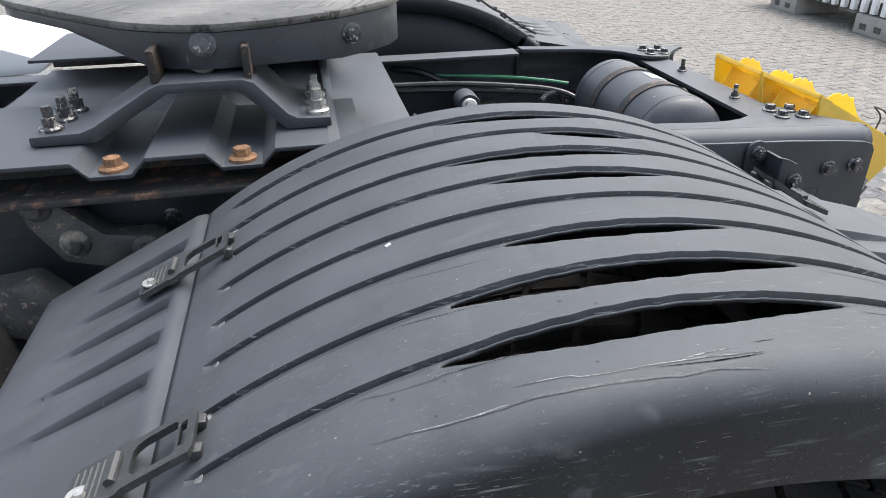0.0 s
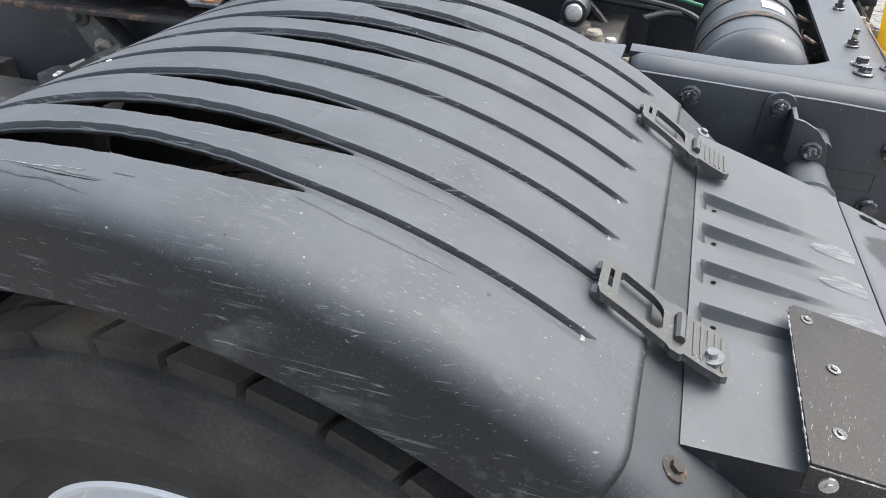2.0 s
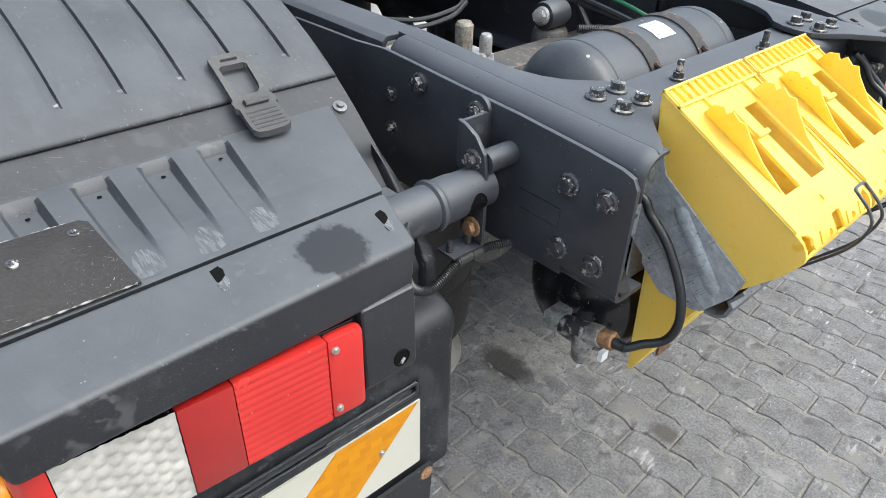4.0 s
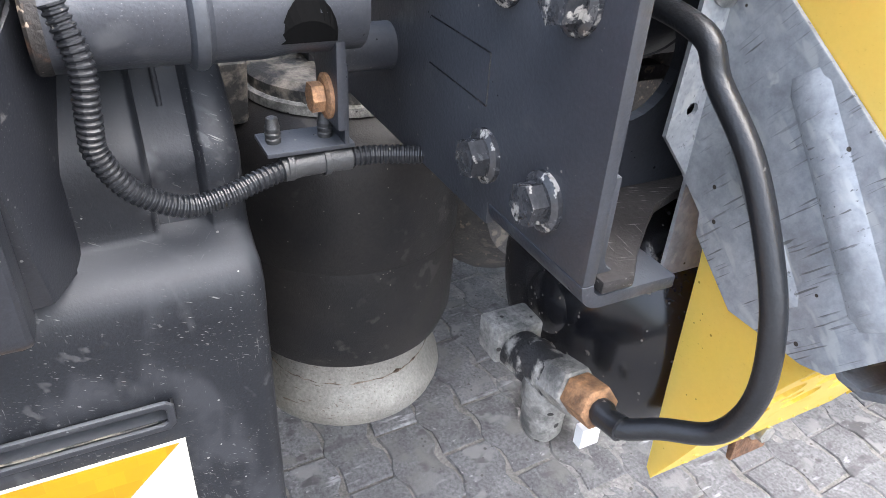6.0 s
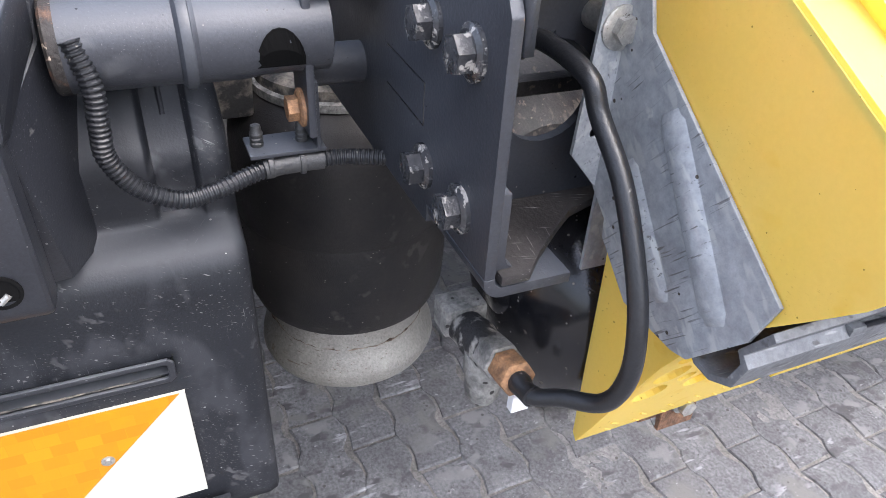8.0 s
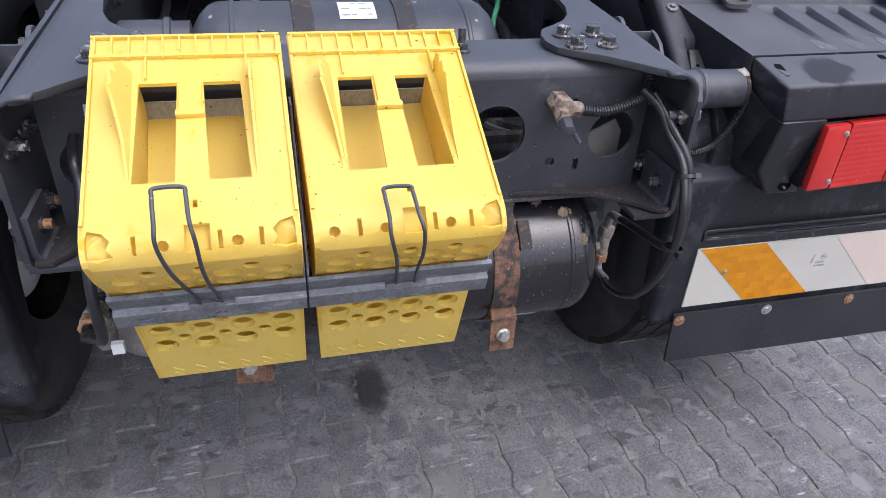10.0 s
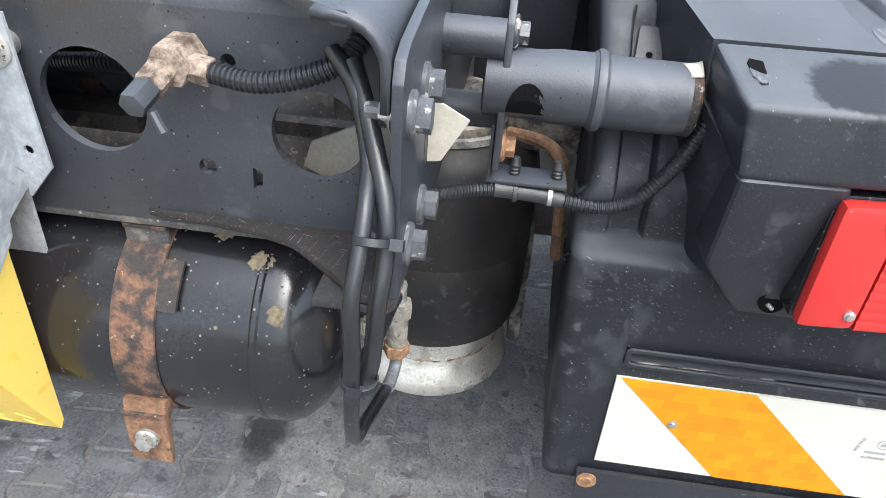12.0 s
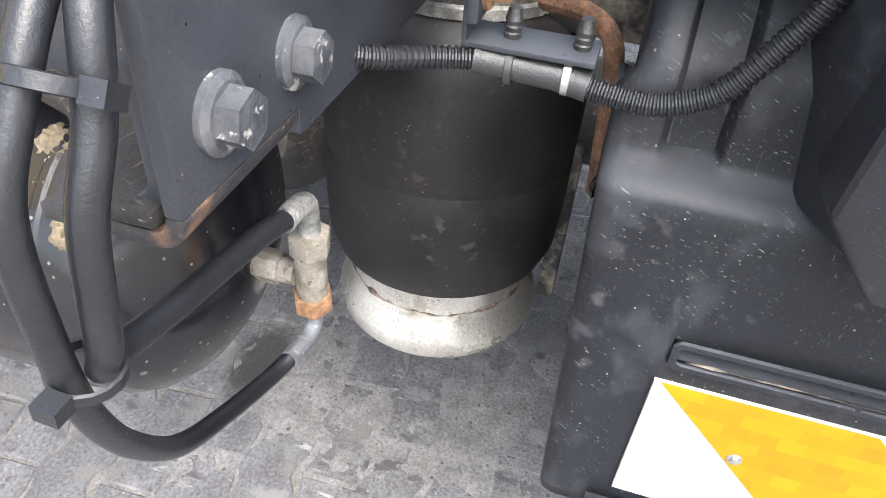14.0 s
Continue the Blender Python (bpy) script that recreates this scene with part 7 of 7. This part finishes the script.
for p, w in (((0.006, 0.417, 0.911), (0.5, 0.0, -0.8)), ((0.026, 0.413, 0.806), (0.0, -0.1, -1))):
    m = aim(p, w)
    part("cable_tie", moved(join(lathe([(0.0130, -0.003), (0.0143, -0.0025), (0.0143, 0.0025), (0.0130, 0.003)], (0, 0, 0), "z", 16), box(0.013, 0.022, -0.005, 0.005, -0.004, 0.004)), m), HOSE, rv, "black plastic cable tie", angle=30)
tee = thing("tee_fitting", "dusty brass tee fitting on the end of the air tank", "pipe fitting", (-0.15, 0.36, 0.66))
part("stub", tube([(-0.158, 0.335, 0.698), (-0.158, 0.400, 0.698)], 0.0092, 14), BRASS, tee)
hexbar(tee, "nut", (-0.158, 0.350, 0.698), (-0.158, 0.366, 0.698), 0.0142, BRASS)
hexbar(tee, "nut", (-0.158, 0.373, 0.698), (-0.158, 0.389, 0.698), 0.0125, BRASS)
part("upright", tube([(-0.159, 0.410, 0.730), (-0.160, 0.409, 0.674)], 0.0108, 14), BRASS, tee)
hexbar(tee, "nut", (-0.158, 0.411, 0.736), (-0.159, 0.410, 0.719), 0.0142, BRASS)
hexbar(tee, "nut", (-0.160, 0.409, 0.682), (-0.161, 0.409, 0.667), 0.0142, BOLT_RUST, "rust stained union nut")
pipe(tee, "elbow_pipe", [(-0.158, 0.411, 0.732), (-0.158, 0.411, 0.750), (-0.153, 0.412, 0.761), (-0.142, 0.412, 0.765), (-0.124, 0.413, 0.768)], 0.0072, MUD_ZINC)
pipe(tee, "lower_pipe", [(-0.161, 0.409, 0.670), (-0.160, 0.409, 0.655), (-0.150, 0.408, 0.647), (-0.124, 0.407, 0.650)], 0.0066, GALV_DARK)

tf = thing("test_fitting", "corroded brass elbow fitting with corrugated pipe on the crossmember", "pipe fitting", (-0.07, 0.25, 0.98))
hexbar(tf, "block", (-0.100, 0.256, 0.990), (-0.066, 0.256, 0.988), 0.0165, CORRODED, "rust stained brass block")
hexbar(tf, "collar", (-0.068, 0.251, 0.985), (-0.048, 0.249, 0.979), 0.0115, CORRODED)
hexbar(tf, "cap", (-0.049, 0.249, 0.979), (-0.028, 0.247, 0.973), 0.0102, TANK_GREY, "blue-grey dust cap")
part("cap_tail", tube([(-0.034, 0.258, 0.968), (-0.030, 0.266, 0.955)], 0.0032, 8), TANK_GREY, tf)
hexbar(tf, "side_nut", (-0.078, 0.268, 0.986), (-0.076, 0.284, 0.984), 0.0110, CORRODED)
part("corrugated_pipe", conduit([(-0.076, 0.284, 0.984), (-0.072, 0.318, 0.982), (-0.074, 0.352, 0.989), (-0.080, 0.380, 1.002), (-0.098, 0.392, 1.020), (-0.14, 0.398, 1.022)], 0.0082), HOSE, tf, angle=20)
part("fork_plate", prism([(0.318, 0.872), (0.326, 0.896), (0.392, 0.928), (0.404, 0.91), (0.404, 0.862), (0.36, 0.852)], "x", -0.170, -0.165), CREAM, tf, "cream coloured plate seen through the hole")


card = thing("card_tag", "cream card tag wedged behind the bolts of the frame end", "tag", (-0.144, 0.433, 0.93))
part("card", prism([(0.4325, 0.958), (0.466, 0.940), (0.444, 0.902), (0.4325, 0.900)], "x", -0.147, -0.1445), CREAM, card)


# ---- fifth wheel coupling ----
fw = thing("fifth_wheel", "greasy fifth wheel coupling on a black pressed mounting plate", "fifth wheel", (-1.35, 0, 1.08))
for s in (-1, 1):
    wave = [(-1.78, 1.150), (-1.500, 1.150), (-1.478, 1.126), (-1.418, 1.126), (-1.396, 1.150), (-1.308, 1.150), (-1.286, 1.126), (-1.226, 1.126), (-1.204, 1.150), (-1.12, 1.150), (-1.10, 1.126), (-1.06, 1.126)]
    prof = wave + [(x, z - 0.007) for x, z in wave[::-1]]
    n = len(wave)
    V = [(x, y, z) for y in (0.535, 0.20) for x, z in prof]
    m = len(prof)
    F = [(i, (i + 1) % m, m + (i + 1) % m, m + i) for i in range(m)] + [(i, i + 1, m - 2 - i, m - 1 - i) for i in range(n - 1)] + [(m + i + 1, m + i, 2 * m - 1 - i, 2 * m - 2 - i) for i in range(n - 1)]
    base = part("mounting_plate", side((V, F), s), PAINT, fw, "corrugated black mounting plate", bevel=0.0015)
    part("angle", side(prism([(0.420, 1.084), (0.420, 1.118), (0.428, 1.118), (0.428, 1.094), (0.540, 1.094), (0.540, 1.084)], "x", -1.80, -1.10), s), RUST_EDGE, fw, "angle iron with rust along its edge", bevel=0.002)
    for x in (-1.448, -1.256, -1.64):
        bolt((x, s * 0.508, 1.127 if x > -1.5 else 1.151), (0, 0, 1), 0.0135, 0.019, BOLT_RUST, fw, flange=1.6, name="rusty_bolt", label="rusty orange bolt")
    foot = [(-1.575, 1.152), (-1.575, 1.168), (-1.500, 1.170), (-1.478, 1.178), (-1.385, 1.232), (-1.368, 1.238), (-1.245, 1.238), (-1.228, 1.232), (-1.180, 1.178), (-1.165, 1.170), (-1.112, 1.168), (-1.112, 1.152), (-1.185, 1.152), (-1.255, 1.222), (-1.36, 1.222), (-1.480, 1.152)]
    ped = part("pedestal", side(prism(foot, "y", 0.27, 0.455), s), PAINT, fw, "black cast pedestal", bevel=0.003)
    for x, y in ((-1.132, 0.425), (-1.135, 0.375), (-1.135, 0.325), (-1.548, 0.425), (-1.540, 0.375), (-1.535, 0.325)):
        bolt((x, s * y, 1.169), (0, 0, 1), 0.0125, 0.022, STEEL if x > -1.3 else BOLT, ped, flange=1.5)
        part("thread", side(tube([(x, y, 1.185), (x, y, 1.208)], 0.008, 10), s), STEEL if x > -1.3 else BOLT, ped)
    for x in (-1.378, -1.236):
        part("lug", side(box(x - 0.006, x + 0.006, 0.29, 0.44, 1.235, 1.285), s), RUST_BLACK, fw, "rusty pivot lug", bevel=0.002)
    part("pivot", side(lathe([(0.0, 0.28), (0.025, 0.28), (0.025, 0.402), (0.022, 0.406), (0.0, 0.406)], (-1.307, 0, 1.262), "y", 24), s), GREASE, fw)
    bolt((-1.300, s * 0.414, 1.286), (0, s, 0.2), 0.014, 0.014, BOLT, fw)
deck = [(-1.715, 0.030), (-1.687, 0.072), (-1.620, 0.150), (-1.560, 0.220), (-1.500, 0.288), (-1.444, 0.346), (-1.400, 0.378), (-1.357, 0.402), (-1.315, 0.416), (-1.276, 0.420), (-1.201, 0.404), (-1.140, 0.376), (-1.078, 0.343), (-1.020, 0.290), (-0.978, 0.245), (-0.955, 0.190), (-0.955, 0.115), (-1.28, 0.035), (-1.33, 0.0)]
deck += [(x, -y) for x, y in deck[-2::-1]]
part("deck", prism(deck, "z", 1.304, 1.318), GREASE, fw, "worn greasy coupling deck", bevel=0.006)
V, F = prism(deck, "z", 1.0, 1.3035)


def skirt_foot(x):
    """The skirt under the deck is shallow ahead and deepest round the pivots."""
    return 1.286 - 0.040 * ease((x + 1.52) / 0.14) - 0.012 * ease((x + 1.20) / 0.15)


V = [(-1.33 + (x + 1.33) * 0.985, y * 0.985, z if z > 1.2 else skirt_foot(x)) for x, y, z in V]
part("deck_skirt", (V, F), PAINT, fw, "black underside of the deck", bevel=0.003)
for x, y in ((-1.06, 0.326),):
    for s in (-1, 1):
        bolt((x, s * y, 1.276), (0.3, s, 0), 0.012, 0.012, BOLT, fw)


# ---- lines, valves and dark parts between the rails ----
ln = thing("air_lines", "black air lines running between the chassis rails", "air lines", (-0.7, 0.2, 0.9))
for pts, r, m in (([(-2.2, 0.30, 0.98), (-1.3, 0.32, 0.99), (-0.9, 0.335, 0.985), (-0.6, 0.34, 0.965), (-0.42, 0.30, 0.95), (-0.36, 0.24, 0.93)], 0.009, HOSE),
                  ([(-2.2, 0.27, 1.0), (-1.2, 0.29, 1.01), (-0.8, 0.31, 1.005), (-0.55, 0.28, 0.99), (-0.45, 0.24, 0.98), (-0.40, 0.20, 0.96)], 0.0075, HOSE),
                  ([(-0.78, 0.385, 1.01), (-0.60, 0.33, 1.008), (-0.49, 0.287, 1.003), (-0.42, 0.262, 0.995)], 0.005, GREEN),
                  ([(-1.05, -0.26, 0.98), (-0.95, -0.20, 0.962), (-0.86, -0.10, 0.957), (-0.85, 0.02, 0.965), (-0.87, 0.09, 0.985)], 0.006, HOSE),
                  ([(-1.05, -0.22, 0.995), (-0.95, -0.16, 0.975), (-0.88, -0.06, 0.965), (-0.87, 0.05, 0.975), (-0.89, 0.10, 0.985)], 0.006, HOSE),
                  ([(-0.92, 0.42, 1.03), (-0.82, 0.385, 1.02), (-0.72, 0.34, 0.97), (-0.64, 0.31, 0.90), (-0.62, 0.29, 0.84)], 0.010, HOSE),
                  ([(-0.68, -0.10, 0.94), (-0.56, -0.15, 0.95), (-0.48, -0.24, 0.96), (-0.46, -0.34, 0.95)], 0.008, HOSE),
                  ([(-1.6, -0.36, 0.90), (-1.2, -0.35, 0.92), (-0.9, -0.34, 0.91), (-0.6, -0.35, 0.93), (-0.45, -0.36, 0.92)], 0.009, HOSE)):
    pipe(ln, "line", pts, r, m, "green air line" if m is GREEN else "", n=8, step=6)
part("corrugated_pipe", conduit([(-0.55, 0.12, 0.99), (-0.50, 0.20, 0.985), (-0.44, 0.28, 0.96), (-0.40, 0.33, 0.92)], 0.009), HOSE, ln, angle=20)
part("corrugated_pipe", conduit([(-0.20, 0.05, 0.93), (-0.18, 0.15, 0.945), (-0.19, 0.24, 0.94), (-0.24, 0.34, 0.93)], 0.009), HOSE, ln, angle=20)
sh = thing("shock_absorber", "black shock absorber with a bright bolt at its top eye", "shock absorber", (-0.72, 0.24, 0.5))
part("eye", lathe([(0.0, 0.205), (0.032, 0.206), (0.034, 0.212), (0.034, 0.268), (0.032, 0.274), (0.0, 0.275)], (-0.722, 0, 0.965), "y", 28), PAINT, sh)
part("body", lathe([(0.0, 0.50), (0.045, 0.50), (0.045, 0.92), (0.040, 0.932), (0.0, 0.934)], (-0.722, 0.24, 0), "z", 28), PAINT_DIRTY, sh)
bolt((-0.722, 0.204, 0.966), (0.1, -1, 0.25), 0.016, 0.022, STEEL, sh, flange=1.4)
vb = thing("brake_valve", "dusty relay valve block with brass fittings", "valve", (-0.60, -0.12, 0.92))
part("body", box(-0.66, -0.58, -0.19, -0.10, 0.925, 0.975), GALV, vb, "dusty alloy valve body", bevel=0.012)
part("upper", lathe([(0.0, 1.035), (0.014, 1.034), (0.018, 1.028), (0.018, 0.975), (0.0, 0.975)], (-0.625, -0.15, 0), "z", 16), BRASS, vb)
part("upper", lathe([(0.0, 1.012), (0.010, 1.012), (0.013, 1.006), (0.013, 0.97), (0.0, 0.97)], (-0.592, -0.12, 0), "z", 16), STEEL, vb)
pipe(vb, "elbow", [(-0.58, -0.15, 0.965), (-0.55, -0.17, 0.985), (-0.535, -0.19, 0.97), (-0.525, -0.205, 0.945)], 0.008, BRASS)
cyl = thing("spring_brake", "black brake chamber with a bright plunger behind the tail", "brake chamber", (-0.45, -0.29, 0.93))
part("can", lathe([(0.0, -0.36), (0.030, -0.358), (0.036, -0.350), (0.036, -0.285), (0.040, -0.283), (0.040, -0.275), (0.034, -0.273), (0.034, -0.245), (0.0, -0.243)], (-0.44, 0, 0.985), "y", 24), TANK_GREY, cyl)
hexbar(cyl, "plunger", (-0.44, -0.243, 0.985), (-0.44, -0.222, 0.985), 0.012, STEEL)
part("pedestal", box(-0.46, -0.42, -0.40, -0.34, 0.93, 0.96), PAINT_DIRTY, cyl)

# link arm and bushes ahead of the left wheel
lk = thing("torque_link", "dirty black suspension link with brass coloured bolts", "suspension link", (-1.5, -0.5, 0.9))
part("arm", prism([(-1.60, 1.085), (-1.565, 1.095), (-1.545, 1.07), (-1.49, 1.015), (-1.40, 1.0), (-1.40, 0.965), (-1.50, 0.955), (-1.56, 0.97), (-1.60, 1.04)], "y", -0.50, -0.455), PAINT_DIRTY, lk, bevel=0.008)
for x, z, m in ((-1.578, 1.072, PAINT_DIRTY), (-1.535, 1.005, PAINT_MUDDY), (-1.625, 0.925, PAINT_MUDDY), (-1.43, 0.985, PAINT_DIRTY)):
    part("bush", lathe([(0.0, -0.522), (0.011, -0.520), (0.014, -0.510), (0.022, -0.507), (0.024, -0.504), (0.024, -0.46), (0.0, -0.46)], (x, 0, z), "y", 20), m, lk)
part("lower_arm", prism([(-1.70, 0.95), (-1.60, 0.96), (-1.55, 0.90), (-1.42, 0.72), (-1.48, 0.68), (-1.60, 0.84), (-1.70, 0.88)], "y", -0.54, -0.48), PAINT_DIRTY, lk, bevel=0.008)

# ---- things beyond the truck ----
# made-up dark box, added to cover bright ground ahead of the left wheel
bb = thing("filler_box", "black steel box added beside the chassis to hide ground", "battery box", (-2.1, -0.8, 0.30))
part("body", box(-2.75, -1.66, -1.24, -0.46, 0.30, 0.90), PAINT_DIRTY, bb, bevel=0.02)
part("bracket", box(-2.5, -1.9, -0.505, -0.4165, 0.84, 0.92), PAINT_DIRTY, bb)
tankw = thing("white_tank", "white plastic fluid tank beside the chassis", "tank", (-2.1, 0.86, 0.45))
part("bracket", box(-2.4, -2.2, 0.4165, 0.64, 0.86, 0.93), PAINT, tankw)
part("body", box(-2.55, -2.02, 0.62, 1.10, 0.45, 0.98), WHITE, tankw, bevel=0.07, seg=5)
part("upper_cover", prism([(-2.6, 1.0), (-2.6, 1.12), (-2.02, 1.12), (-1.86, 1.06), (-1.90, 1.03)], "y", 0.60, 1.12), WHITE, tankw, "white cover panel", bevel=0.012)
rack = thing("slatted_rack", "white slatted rack lying on concrete blocks in the yard", "rack", (4.71, 5.81, 0))
RACK = pose(4.708, 5.808, 0, 0, 0, -94.4)
part("frame", moved(box(-1.2, 3.4, 0.06, 1.1, 0.20, 0.34), RACK), PAINT_DIRTY, rack, "dark frame behind the slats")
part("top_rail", moved(box(-1.2, 3.4, 0.0, 0.055, 0.42, 0.47), RACK), WHITE, rack)
for i in range(28):
    part("slat", moved(box(-1.15 + 0.1629 * i, -1.15 + 0.1629 * i + 0.0652, 0.0, 0.055, 0.22, 0.419), RACK), WHITE, rack, bevel=0.008)
for x in (0.75, 2.2, -0.9):
    base = thing("concrete_block", "pale concrete block with pockets under the rack", "concrete block", tuple(RACK @ Vector((x, 0.2, 0))), "concrete blocks")
    part("block", moved(box(x, x + 0.55, 0.02, 0.6, 0.0, 0.199), RACK), CONCRETE, base, bevel=0.015)
    # pockets are dark boxes on the block's face, their shade in the colour
    for k in (0.10, 0.33):
        part("pocket", moved(box(x + k, x + k + 0.10, 0.015, 0.03, 0.05, 0.11), RACK), PAINT_DIRTY, base)
